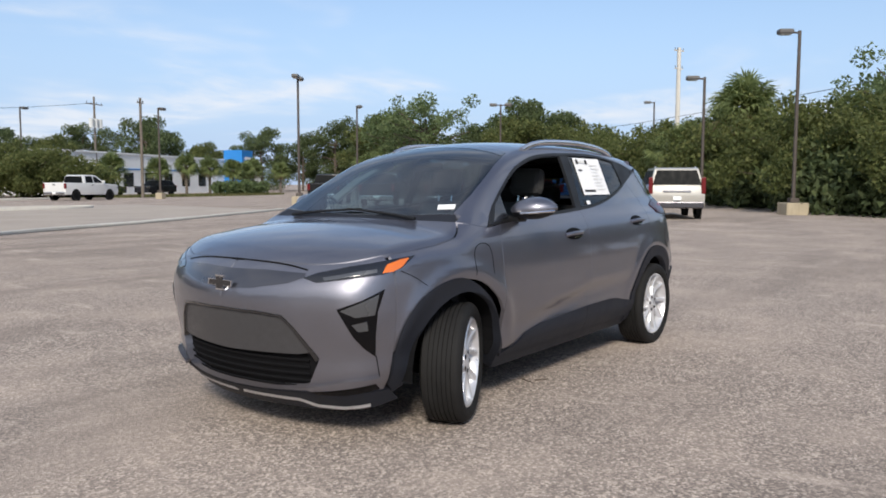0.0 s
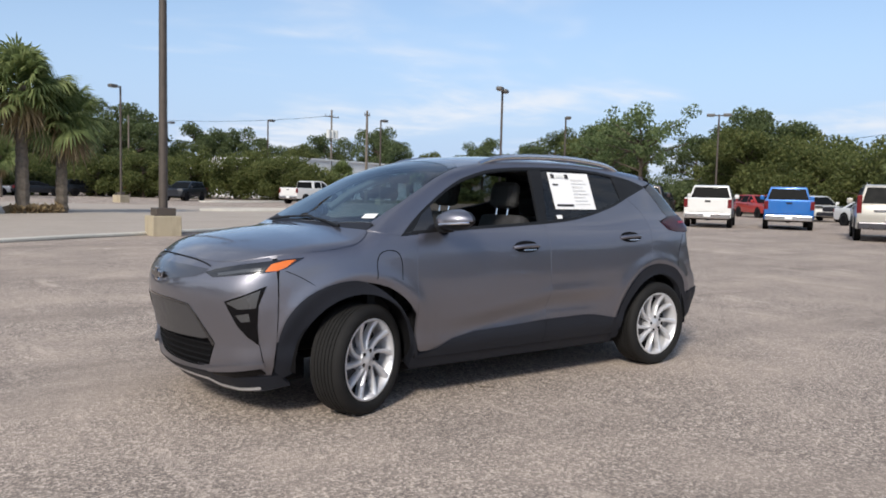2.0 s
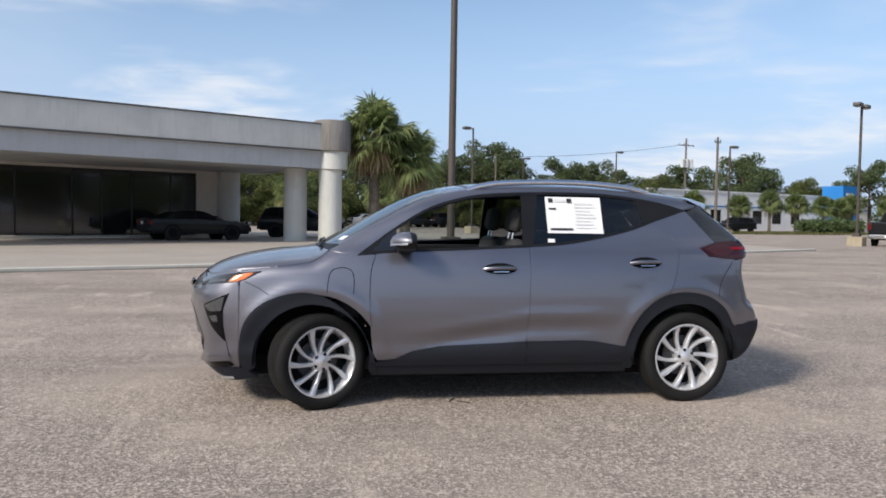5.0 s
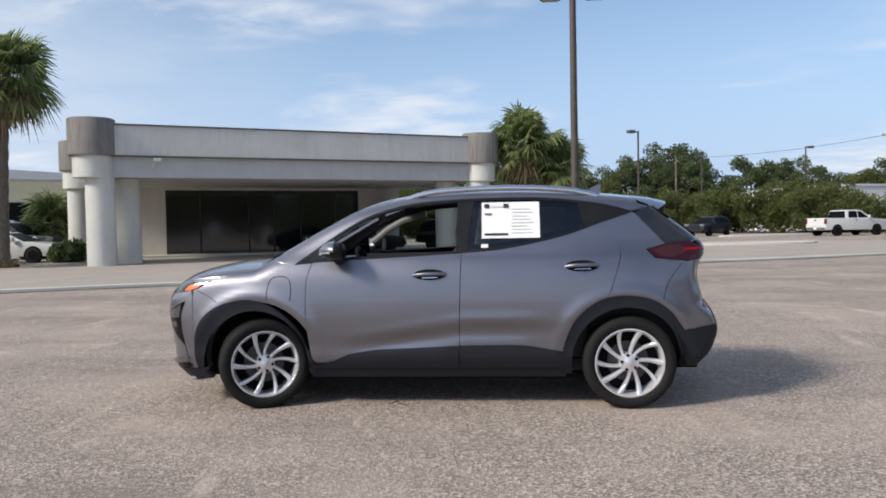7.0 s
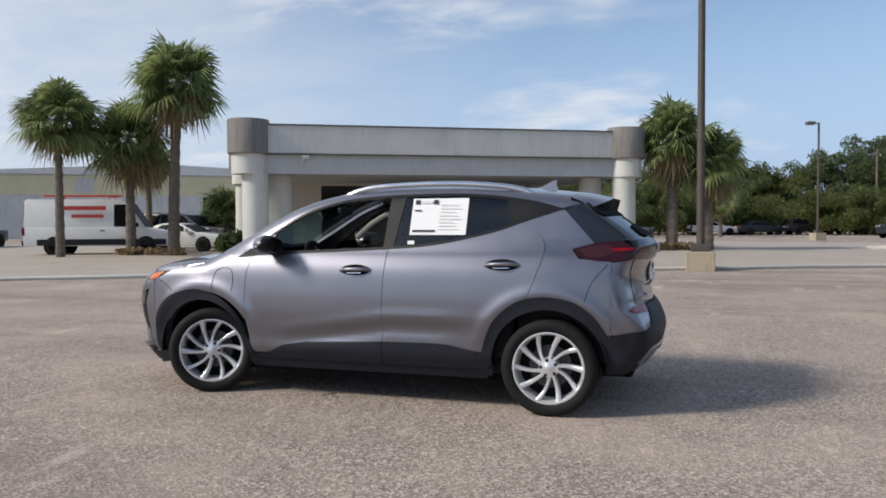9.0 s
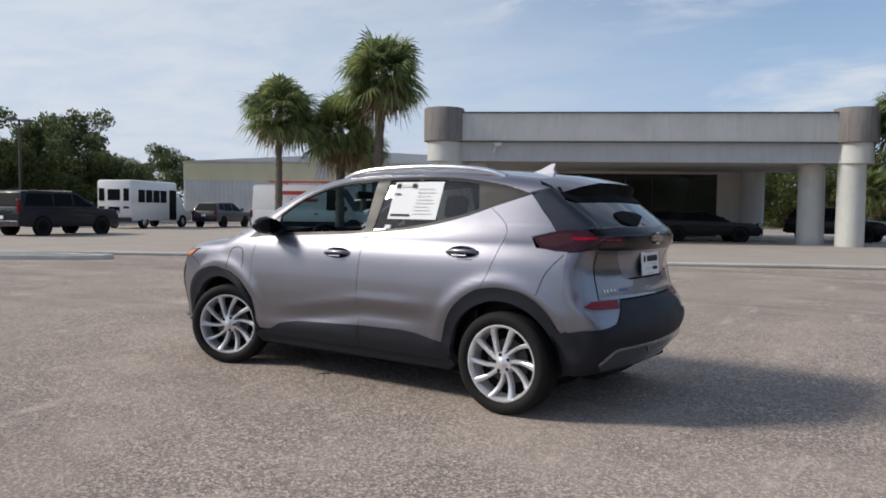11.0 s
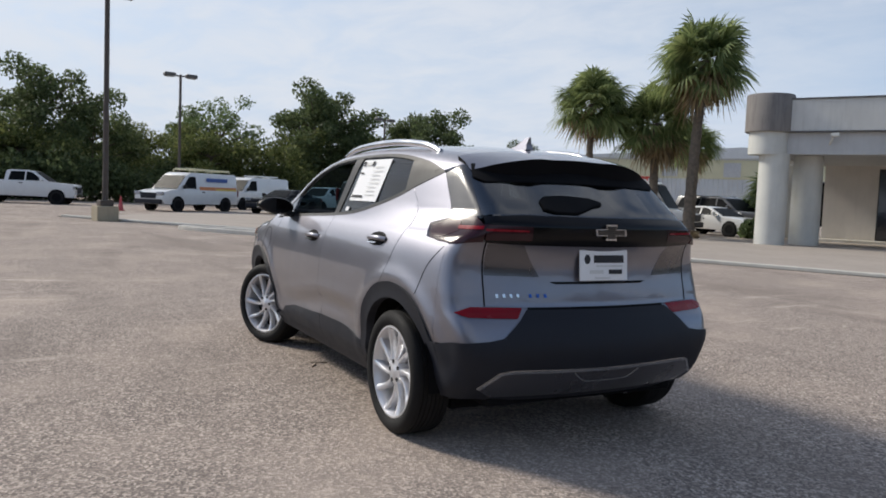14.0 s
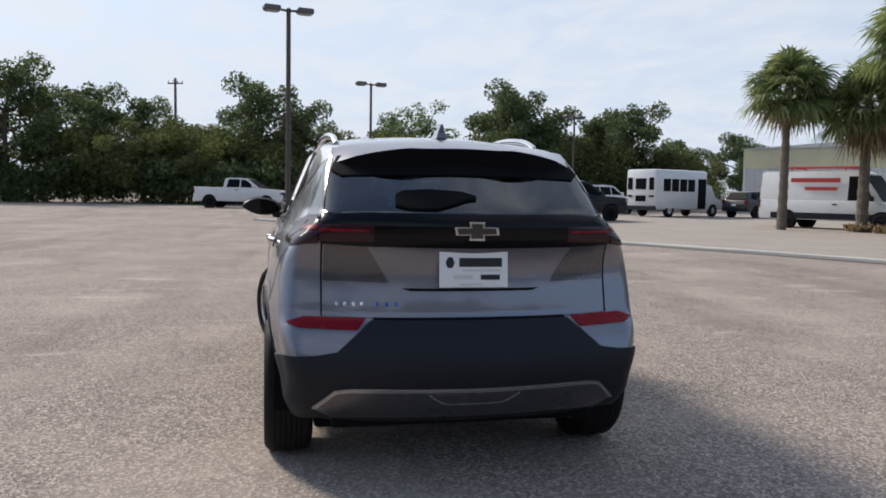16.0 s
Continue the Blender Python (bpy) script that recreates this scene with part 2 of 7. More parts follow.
M_BLACK = plain("piano_black", (0.003, 0.003, 0.004), 0.16, shine=0.24)
M_BLUE = plain("blue_badge", (0.03, 0.12, 0.5), 0.3, metal=0.4)
# ---- the car's outer form: one closed surface, outside where form() > 0 ----
def curve(pairs):
    """A smooth function through (place, value) pairs."""
    px = np.array([p[0] for p in pairs], float)
    py = np.array([p[1] for p in pairs], float)
    slope = np.diff(py) / np.diff(px)
    m = np.concatenate(([slope[0]], (slope[1:] + slope[:-1]) / 2, [slope[-1]]))
    flat = slope[1:] * slope[:-1] <= 0
    m[1:-1][flat] = 0

    def f(v):
        v = np.clip(np.asarray(v, float), px[0], px[-1])
        i = np.clip(np.searchsorted(px, v) - 1, 0, len(slope) - 1)
        h = px[i + 1] - px[i]
        s = (v - px[i]) / h
        return ((1 + 2 * s) * (1 - s) ** 2 * py[i] + s * (1 - s) ** 2 * h * m[i]
                + s * s * (3 - 2 * s) * py[i + 1] + s * s * (s - 1) * h * m[i + 1])
    return f


FRONT_AXLE, REAR_AXLE, HUB, TYRE_R = 1.335, -1.318, 0.325, 0.327
side_section = curve([(0.15, 0.74), (0.24, 0.785), (0.36, 0.843), (0.46, 0.853), (0.56, 0.872), (0.68, 0.884), (0.84, 0.876),
                      (0.97, 0.853), (1.05, 0.818), (1.11, 0.778), (1.22, 0.733), (1.35, 0.684), (1.485, 0.628), (1.70, 0.53)])
side_plan = curve([(-2.2, 0.16), (-1.9, 0.085), (-1.6, 0.035), (-1.2, 0.006), (-0.5, 0), (0.9, 0), (1.3, 0.006), (1.6, 0.03), (1.85, 0.07), (2.3, 0.2)])
house_plan = curve([(-2.2, 0.09), (-1.6, 0.035), (-1.1, 0.02), (-0.5, 0.0), (0.5, 0.0), (1.1, 0.015), (1.5, 0.03)])
top_line = curve([(-2.2, 1.42), (-1.7, 1.492), (-1.355, 1.535), (-0.95, 1.572), (-0.49, 1.592), (0.0, 1.588), (0.33, 1.555), (0.63, 1.482),
                  (0.92, 1.336), (1.21, 1.17), (1.36, 1.092), (1.45, 1.077), (1.65, 1.056), (1.90, 1.012), (2.07, 0.958), (2.19, 0.90), (2.28, 0.83), (2.4, 0.72)])
top_fall = curve([(-2.0, 0.16), (-0.5, 0.13), (0.5, 0.15), (1.2, 0.11), (1.7, 0.11), (2.1, 0.14), (2.3, 0.2)])
nose_line = curve([(0.12, 2.05), (0.20, 2.13), (0.27, 2.20), (0.34, 2.225), (0.45, 2.235), (0.60, 2.262), (0.70, 2.272), (0.78, 2.262), (0.86, 2.225), (0.95, 2.15), (1.1, 2.0)])
nose_bow = curve([(0.15, 0.40), (0.35, 0.40), (0.7, 0.40), (0.9, 0.40), (1.1, 0.35)])
tail_line = curve([(0.14, -1.72), (0.24, -1.84), (0.31, -1.93), (0.42, -2.0), (0.54, -2.035), (0.62, -2.018), (0.69, -1.985), (0.725, -1.955), (0.80, -1.94),
                   (0.93, -1.925), (1.02, -1.945), (1.07, -1.972), (1.13, -1.975), (1.17, -1.95), (1.22, -1.895), (1.42, -1.625), (1.5, -1.53), (1.7, -1.3)])
tail_bow = curve([(0.2, 0.2), (0.6, 0.17), (0.9, 0.22), (1.1, 0.25), (1.25, 0.26), (1.5, 0.2)])


def soft_max(a, b, k):
    h = np.maximum(k - np.abs(a - b), 0) / k
    return np.maximum(a, b) + h * h * k / 4


def form(x, y, z):
    y = np.abs(y)
    house = np.clip((z - 1.08) / 0.12, 0, 1)
    half = side_section(z) - side_plan(x) - house * house_plan(x)
    for ax, rr in ((1.37, 0.50), (-1.30, 0.50)):
        r = np.hypot(x - ax, z - 0.33)
        lift = np.exp(-((r - rr) / 0.05) ** 2) * np.clip((z - 0.3) / 0.2, 0, 1) * 0.014
        half = half + lift
    crease = 0.455 + 0.135 * np.clip((0.93 - x) / 1.0, 0, 1.1)
    a, b = np.clip((0.93 - x) / 0.70, 0, 1), np.clip((x + 0.95) / 0.5, 0, 1)
    span = a * a * (3 - 2 * a) * b * b * (3 - 2 * b)
    half = half + span * (0.008 * np.exp(-((z - crease - 0.035) / 0.04) ** 2) - 0.024 * np.exp(-((z - crease + 0.055) / 0.058) ** 2))
    side = y - half
    top = z - (top_line(x) - top_fall(x) * y * y)
    top = top * 0.88
    front = x - (nose_line(z) - nose_bow(z) * y * y)
    rear = (tail_line(z) + tail_bow(z) * y * y) - x
    f = soft_max(side, top, 0.085)
    f = soft_max(f, front, 0.10)
    return soft_max(f, rear, 0.07)


def cast(origin, way, near, far, off=0.0, steps=90):
    """The first point at which rays enter the form (raised by off)."""
    o, d = np.asarray(origin, float), np.asarray(way, float)
    g = lambda s: form(*(o + d * s[:, None]).T) - off
    n = len(o)
    s0 = np.full(n, float(near))
    hit = np.zeros(n, bool)
    lo, hi = s0.copy(), np.full(n, float(far))
    last = g(s0)
    for i in range(1, steps + 1):
        s = np.full(n, near + (far - near) * i / steps)
        now = g(s)
        fresh = ~hit & (now <= 0) & (last > 0)
        lo[fresh], hi[fresh] = near + (far - near) * (i - 1) / steps, near + (far - near) * i / steps
        hit |= fresh
        last = now
    for _ in range(26):
        mid = (lo + hi) / 2
        inside = g(mid) <= 0
        hi = np.where(inside, mid, hi)
        lo = np.where(inside, lo, mid)
    return o + d * ((lo + hi) / 2)[:, None], hit


def outward(p):
    e = 1e-3
    x, y, z = np.asarray(p, float).T
    n = np.stack([form(x + e, y, z) - form(x - e, y, z), form(x, y + e, z) - form(x, y - e, z), form(x, y, z + e) - form(x, y, z - e)], 1)
    return n / np.maximum(np.linalg.norm(n, axis=1), 1e-9)[:, None]

# ---- building tools ----
from mathutils.geometry import delaunay_2d_cdt


def part(name, bm, material, parent, label=""):
    """Links a bmesh as one mesh object under a thing or a part."""
    me = bpy.data.meshes.new(name)
    bm.to_mesh(me)
    bm.free()
    return dress(name, me, material, parent, label)


def dress(name, me, material, parent, label=""):
    for m in (material if isinstance(material, (list, tuple)) else [material]):
        me.materials.append(m)
    ob = new(name, me)
    if parent is not None:
        ob.parent = parent
    if label:
        ob["label"] = label
    return ob


def raw(name, verts, faces, material, parent, label="", smooth=False):
    me = bpy.data.meshes.new(name)
    me.from_pydata([tuple(map(float, v)) for v in verts], [], faces)
    if smooth:
        me.polygons.foreach_set("use_smooth", [True] * len(me.polygons))
    me.update()
    return dress(name, me, material, parent, label)


def thing(name, m=None, label="", category="", group="", kind=""):
    ob = new(name)
    if m is not None:
        ob.matrix_world = m
    return tagged(ob, label, category, group, kind)


def smooth_angle(ob, degrees=35):
    me = ob.data
    me.polygons.foreach_set("use_smooth", [True] * len(me.polygons))
    me.set_sharp_from_angle(angle=radians(degrees))
    return ob


def box(bm, x0, x1, y0, y1, z0, z1, bevel=0.0, m=None):
    r = bmesh.ops.create_cube(bm, size=1)
    vs = r["verts"]
    mm = Matrix.Translation(((x0 + x1) / 2, (y0 + y1) / 2, (z0 + z1) / 2)) @ Matrix.Diagonal((x1 - x0, y1 - y0, z1 - z0, 1))
    bmesh.ops.transform(bm, matrix=(m @ mm) if m is not None else mm, verts=vs)
    if bevel:
        es = list({e for v in vs for e in v.link_edges})
        bmesh.ops.bevel(bm, geom=es, offset=bevel, segments=2, affect="EDGES", profile=0.5)


def rod(bm, p, q, r0, r1=None, seg=10):
    """A tapered round bar from p to q."""
    p, q = Vector(p), Vector(q)
    d = q - p
    r1 = r0 if r1 is None else r1
    m = Matrix.Translation((p + q) / 2) @ d.to_track_quat("Z", "Y").to_matrix().to_4x4()
    bmesh.ops.create_cone(bm, cap_ends=True, segments=seg, radius1=r0, radius2=r1, depth=d.length, matrix=m)


def tube(bm, pts, r, seg=8, flat=1.0):
    """One bent round bar through points, closed at its ends."""
    p = [Vector(q) for q in pts]
    rings = []
    for i, q in enumerate(p):
        d = (p[min(i + 1, len(p) - 1)] - p[max(i - 1, 0)]).normalized()
        a = d.cross(Vector((0, 0, 1)))
        a = a.normalized() if a.length > 1e-4 else Vector((1, 0, 0))
        b = a.cross(d)
        rr = r[i] if isinstance(r, (list, tuple)) else r
        rings.append([bm.verts.new(q + a * rr * math.cos(2 * math.pi * k / seg) + b * rr * flat * math.sin(2 * math.pi * k / seg)) for k in range(seg)])
    for u, v in zip(rings, rings[1:]):
        for k in range(seg):
            bm.faces.new((u[k], u[(k + 1) % seg], v[(k + 1) % seg], v[k]))
    bm.faces.new(rings[0][::-1])
    bm.faces.new(rings[-1])
    bmesh.ops.recalc_face_normals(bm, faces=bm.faces)


def spline(points, per=6, closed=True):
    """Points of a smooth line through the given ones."""
    p = np.array(points, float)
    n = len(p)
    out = []
    for i in range(n if closed else n - 1):
        a, b, c, d = (p[(i - 1) % n], p[i], p[(i + 1) % n], p[(i + 2) % n]) if closed else (p[max(i - 1, 0)], p[i], p[i + 1], p[min(i + 2, n - 1)])
        for k in range(per):
            s = k / per
            out.append(0.5 * ((2 * b) + (c - a) * s + (2 * a - 5 * b + 4 * c - d) * s * s + (3 * b - a - 3 * c + d) * s ** 3))
    if not closed:
        out.append(p[-1])
    return np.array(out)


VIEWS = {"L": (0, 1, 0), "FF": (1, 0, 0), "RR": (-1, 0, 0), "T": (0, 0, 1), "F": (0.72, 0.69, 0), "R": (-0.70, 0.71, 0)}


def frame_of(view):
    d = np.array(VIEWS[view], float)
    d /= np.linalg.norm(d)
    up = np.array((0, 0, 1.0)) if abs(d[2]) < 0.9 else np.array((1.0, 0, 0))
    u = np.cross(up, d)
    return d, u / np.linalg.norm(u), np.cross(d, u / np.linalg.norm(u))


def dense(flat, step):
    out = []
    for a, b in zip(flat, np.roll(flat, -1, 0)):
        n = max(1, int(np.ceil(np.linalg.norm(b - a) / step)))
        out += [a + (b - a) * k / n for k in range(n)]
    return np.array(out)


def inside(q, poly):
    x, y = q[:, 0], q[:, 1]
    odd = np.zeros(len(q), bool)
    for (ax, ay), (bx, by) in zip(poly, np.roll(poly, -1, 0)):
        with np.errstate(divide="ignore", invalid="ignore"):
            odd ^= ((ay > y) != (by > y)) & (x < (bx - ax) * (y - ay) / (by - ay) + ax)
    return odd


def patch_data(view, outline, off=0.0, step=0.03, rim=0.02, holes=(), flip=False):
    """A piece of the form's skin within an outline seen along a view, with an edge turned inwards."""
    d, u, v = frame_of(view)
    flat = lambda pts: np.stack([np.asarray(pts, float) @ u, np.asarray(pts, float) @ v], 1)
    loops = [dense(flat(o), step) for o in (outline, *holes)]
    lo, hi = loops[0].min(0), loops[0].max(0)
    gx, gy = np.meshgrid(np.arange(lo[0], hi[0], step), np.arange(lo[1], hi[1], step))
    grid = np.stack([gx.ravel(), gy.ravel()], 1)
    keep = inside(grid, loops[0])
    for h in loops[1:]:
        keep &= ~inside(grid, h)
    edge = np.concatenate(loops)
    grid = grid[keep]
    if len(grid):
        gap = np.min(np.linalg.norm(grid[:, None] - edge[None], axis=2), axis=1)
        grid = grid[gap > step * 0.45]
    pts = np.concatenate([edge, grid])
    es, at = [], 0
    for l in loops:
        es += [(at + i, at + (i + 1) % len(l)) for i in range(len(l))]
        at += len(l)
    vs, out_e, fs, *_ = delaunay_2d_cdt([Vector(p) for p in pts], es, [], 1, 1e-6)
    q = np.array([tuple(p) for p in vs])
    fs = np.array([list(f)[:3] for f in fs])
    mid = q[fs].mean(1)
    ok = inside(mid, loops[0])
    for h in loops[1:]:
        ok &= ~inside(mid, h)
    fs = fs[ok]
    base = q[:, :1] * u + q[:, 1:] * v
    p3, hit = cast(base + d * 3.2, np.tile(-d, (len(q), 1)), 0.0, 4.6, off)
    a, b, c = p3[fs[:, 0]], p3[fs[:, 1]], p3[fs[:, 2]]
    turned = np.einsum("ij,j->i", np.cross(b - a, c - a), d) < 0
    fs[turned] = fs[turned][:, ::-1]
    nrm = outward(p3)
    faces = [tuple(f) for f in fs]
    verts = [tuple(p) for p in p3]
    normals = [tuple(n) for n in nrm]
    if rim:
        used = {}
        for f in faces:
            for i in range(3):
                e = (f[i], f[(i + 1) % 3])
                used[e] = used.get(e, 0) + 1
        border = [e for e in used if (e[1], e[0]) not in used]
        top, low = {}, {}
        for e in border:
            for k in e:
                if k not in top:
                    side_n = tuple(nrm[k])
                    top[k] = len(verts)
                    verts.append(tuple(p3[k]))
                    normals.append(side_n)
                    low[k] = len(verts)
                    verts.append(tuple(p3[k] - nrm[k] * rim))
                    normals.append(side_n)
        rim_faces = [(top[b], top[a], low[a], low[b]) for a, b in border]
    else:
        rim_faces = []
    return verts, normals, faces, rim_faces


def patch(name, view, outline, material, parent, off=0.0, step=0.03, rim=0.02, holes=(), label="", mirror=False, both=False):
    verts, normals, faces, rims = patch_data(view, outline, off, step, rim, holes)
    made = []
    for flip in ((False, True) if both else (mirror,)):
        vs = [(x, -y, z) for x, y, z in verts] if flip else verts
        ns = [(x, -y, z) for x, y, z in normals] if flip else normals
        fs = [f[::-1] for f in faces + rims] if flip else faces + rims
        me = bpy.data.meshes.new(name)
        me.from_pydata(vs, [], fs)
        me.polygons.foreach_set("use_smooth", [True] * len(faces) + [False] * len(rims))
        me.update()
        me.normals_split_custom_set_from_vertices(ns)
        made.append(dress(name, me, material, parent, label))
    return made[0] if len(made) == 1 else made


def ribbon(name, view, line, width, material, parent, off=0.002, both=False, label="", lift=None):
    """A narrow strip that lies on the form along a line."""
    p = np.asarray(line, float)
    d, u, v = frame_of(view)
    f2 = np.stack([p @ u, p @ v], 1)
    run = np.gradient(f2, axis=0)
    run /= np.linalg.norm(run, axis=1)[:, None]
    side = np.stack([-run[:, 1], run[:, 0]], 1) * width / 2
    ring = np.concatenate([f2 + side, (f2 - side)[::-1]])
    out = ring[:, :1] * u + ring[:, 1:] * v
    return patch(name, view, out, material, parent, off, max(width, 0.012), 0.006, (), label, False, both)


def xz(*pts):
    return [(x, 0, z) for x, z in pts]


def yz(*pts):
    return [(0, y, z) for y, z in pts]


def both_sides(pts):
    """Closes a half outline in y and z, given from the middle outwards and back, with its mirror image."""
    return [(0, y, z) for y, z in pts] + [(0, -y, z) for y, z in pts[::-1] if y > 1e-6]


def on_top(plan):
    """Points of the skin above a line in plan."""
    p = np.array([(x, y, 3.0) for x, y in plan])
    q, _ = cast(p, np.tile((0, 0, -1.0), (len(p), 1)), 0, 3)
    return [tuple(a) for a in q]


# ---- the car ----
car = thing("crossover_car", pose(0, 0, 0), "dark grey metallic five-door crossover parked on worn asphalt", "car")

SHOULDER = [(1.27, 0.735), (1.10, 0.715), (0.90, 0.69), (0.70, 0.655), (0.50, 0.615), (0.30, 0.588), (0.0, 0.575), (-0.5, 0.565), (-1.0, 0.555), (-1.35, 0.548), (-1.50, 0.54)]
shoulder = on_top(spline(SHOULDER, 4, False))
HOOD_EDGE = [(2.155, 0.0), (2.13, 0.25), (2.085, 0.45), (2.02, 0.59), (1.93, 0.70), (1.81, 0.765), (1.60, 0.80), (1.40, 0.80), (1.31, 0.775), (1.265, 0.735)]
hood_edge = spline(HOOD_EDGE, 4, False)

# hood, windshield, roof
cowl = [(1.265, 0.735), (1.315, 0.5), (1.355, 0.25), (1.365, 0.0)]
cowl_line = spline(cowl, 4, False)
half = [tuple(p) for p in hood_edge] + [tuple(p) for p in cowl_line[1:]]
hood_plan = [(x, y, 0) for x, y in half] + [(x, -y, 0) for x, y in half[::-1] if y > 1e-6]
patch("hood", "T", hood_plan, M_PAINT, car, 0.0, 0.035, 0.025)
scuttle = [(1.355, 0.0), (1.345, 0.25), (1.305, 0.5), (1.255, 0.72), (1.20, 0.69), (1.265, 0.45), (1.305, 0.2), (1.315, 0.0)]
patch("cowl", "T", [(x, y, 0) for x, y in scuttle] + [(x, -y, 0) for x, y in scuttle[::-1] if y > 1e-6], M_CLAD, car, -0.004, 0.04, 0.03)
screen = [(1.318, 0.0), (1.308, 0.2), (1.268, 0.45), (1.20, 0.672), (1.0, 0.66), (0.8, 0.625), (0.6, 0.582), (0.46, 0.55), (0.41, 0.45), (0.375, 0.25), (0.365, 0.0)]
screen_plan = [(x, y, 0) for x, y in screen] + [(x, -y, 0) for x, y in screen[::-1] if y > 1e-6]
glass_front = patch("windshield", "T", screen_plan, M_WIND, car, 0.0, 0.04, 0.008, label="tinted windshield reflecting the sky")
glass_front.visible_shadow = False
band = [(0.44, 0.0), (0.45, 0.25), (0.49, 0.45), (0.535, 0.555), (0.46, 0.548), (0.41, 0.45), (0.375, 0.25), (0.367, 0.0)]
patch("sunband", "T", [(x, y, 0) for x, y in band] + [(x, -y, 0) for x, y in band[::-1] if y > 1e-6], M_GLOSS, car, 0.0015, 0.05, 0.0)
for s in (1, -1):
    bm = bmesh.new()
    line = on_top([(1.325, 0.50 * s), (1.315, 0.28 * s), (1.30, 0.05 * s), (1.29, -0.06 * s)])
    tube(bm, [Vector(a) + Vector((0, 0, 0.015)) for a in line], [0.011, 0.009, 0.007, 0.006], 6)
    part("wiper", bm, M_TRIM, car, "black wiper blade")
inner = [p for p in spline(SHOULDER, 4, False)]
pill = [tuple(p) for p in inner if p[0] <= 1.21]
roof_half = [(0.36, 0.0), (0.37, 0.25), (0.405, 0.45), (0.455, 0.552), (0.6, 0.588), (0.8, 0.63), (1.0, 0.664), (1.20, 0.676)] + pill + [(-1.50, 0.3), (-1.51, 0.0)]
patch("roof", "T", [(x, y, 0) for x, y in roof_half] + [(x, -y, 0) for x, y in roof_half[::-1] if y > 1e-6], M_PAINT, car, 0.0, 0.04, 0.03)

# side panels, left and mirrored right
ARCH_F, ARCH_R, ARCH_IN = (1.37, 0.33), (-1.305, 0.33), 0.388


def arc(c, r, a0, a1, n=14, sx=1.0):
    return [(c[0] + sx * r * math.cos(radians(a0 + (a1 - a0) * i / n)), c[1] + r * math.sin(radians(a0 + (a1 - a0) * i / n))) for i in range(n + 1)]


BELT = [(1.075, 1.048), (0.98, 1.058), (0.58, 1.078), (-0.07, 1.108), (-0.48, 1.142), (-0.89, 1.228), (-1.15, 1.315), (-1.39, 1.392)]
LID = [(-1.39, 1.392), (-1.24, 1.437), (-1.08, 1.468), (-0.8, 1.502), (-0.5, 1.512), (-0.11, 1.505), (0.2, 1.482), (0.42, 1.434), (0.60, 1.366), (0.82, 1.232), (1.075, 1.048)]
belt = [tuple(p) for p in spline(BELT, 4, False)]
lid = [tuple(p) for p in spline(LID, 4, False)]
z_at = lambda line, x: float(np.interp(x, [p[0] for p in sorted(line)], [p[1] for p in sorted(line)]))
SEAM_1 = [(0.945, z_at(belt, 0.945)), (0.982, 0.93), (0.986, 0.68), (0.965, 0.43), (0.945, 0.345)]
SEAM_2 = [(-0.143, z_at(belt, -0.143)), (-0.13, 0.79), (-0.118, 0.40), (-0.118, 0.25)]
SEAM_3 = [(-1.115, z_at(belt, -1.115)), (-1.275, 1.15), (-1.215, 0.90), (-1.165, 0.79)]
gap = 0.0028
s1, s2, s3 = (spline(s, 5, False) for s in (SEAM_1, SEAM_2, SEAM_3))
sh = [(p[0], p[2]) for p in shoulder]
# A pillar, roof edge and upper quarter in one ring above the side glass
pillar = [(1.262, on_top([(1.262, 0.73)])[0][2])] + [p for p in sh if p[0] < 1.25] + [(-1.50, sh[-1][1] - 0.02)] + [(-1.47, 1.425)] + lid[1:-1] + [(1.075, 1.048), (1.13, 1.055)]
patch("roof_side", "L", xz(*pillar), M_PAINT, car, 0.0, 0.03, 0.025, both=True)
hood_xyz = on_top([tuple(p) for p in hood_edge])
hz = [(p[0], p[2]) for p in hood_xyz if 1.262 <= p[0] <= 1.86]
fender = ([(1.86, 0.47)] + arc(ARCH_F, 0.455, 18, 172, 18) + [(s1[-1][0] + gap, s1[-1][1])]
          + [(x + gap, z) for x, z in s1[::-1]][1:-1] + [(0.95, 1.053), (1.075, 1.044), (1.13, 1.052), (1.255, hz[-1][1] - 0.006)] + [(x, z - 0.006) for x, z in hz[::-1]])
patch("front_fender", "L", xz(*fender), M_PAINT, car, 0.0, 0.03, 0.025, both=True)
front_door = [(x - gap, z) for x, z in s1] + [(0.93, 0.33)] + [(s2[-1][0] + gap, 0.33)] + [(x + gap, z) for x, z in s2[::-1] if z > 0.34] + [p for p in belt[::-1] if s2[0][0] + 0.01 < p[0] < 0.94]
patch("front_door", "L", xz(*front_door), M_PAINT, car, 0.0, 0.03, 0.025, both=True)
arc_door = [p for p in arc(ARCH_R, 0.455, 4, 72, 12)]
rear_door = ([(x - gap, z) for x, z in s2 if z > 0.34] + [(s2[-1][0] - gap, 0.33)] + [p for p in arc_door if p[0] > s3[-1][0]]
             + [(x + gap, z) for x, z in s3[::-1]] + [p for p in belt[::-1] if s3[0][0] + 0.01 < p[0] < s2[0][0] - 0.01])
patch("rear_door", "L", xz(*rear_door), M_PAINT, car, 0.0, 0.03, 0.025, both=True)
quarter = ([(x - gap, z) for x, z in s3] + [p for p in arc(ARCH_R, 0.455, 76, 150, 10) if p[0] < s3[-1][0]] + [(-1.72, 0.545), (-1.72, 1.035), (-1.51, 1.055), (-1.45, 1.125), (-1.60, 1.16), (-1.39, 1.387)]
           + [p for p in belt[::-1] if p[0] < s3[0][0] - 0.01][1:])
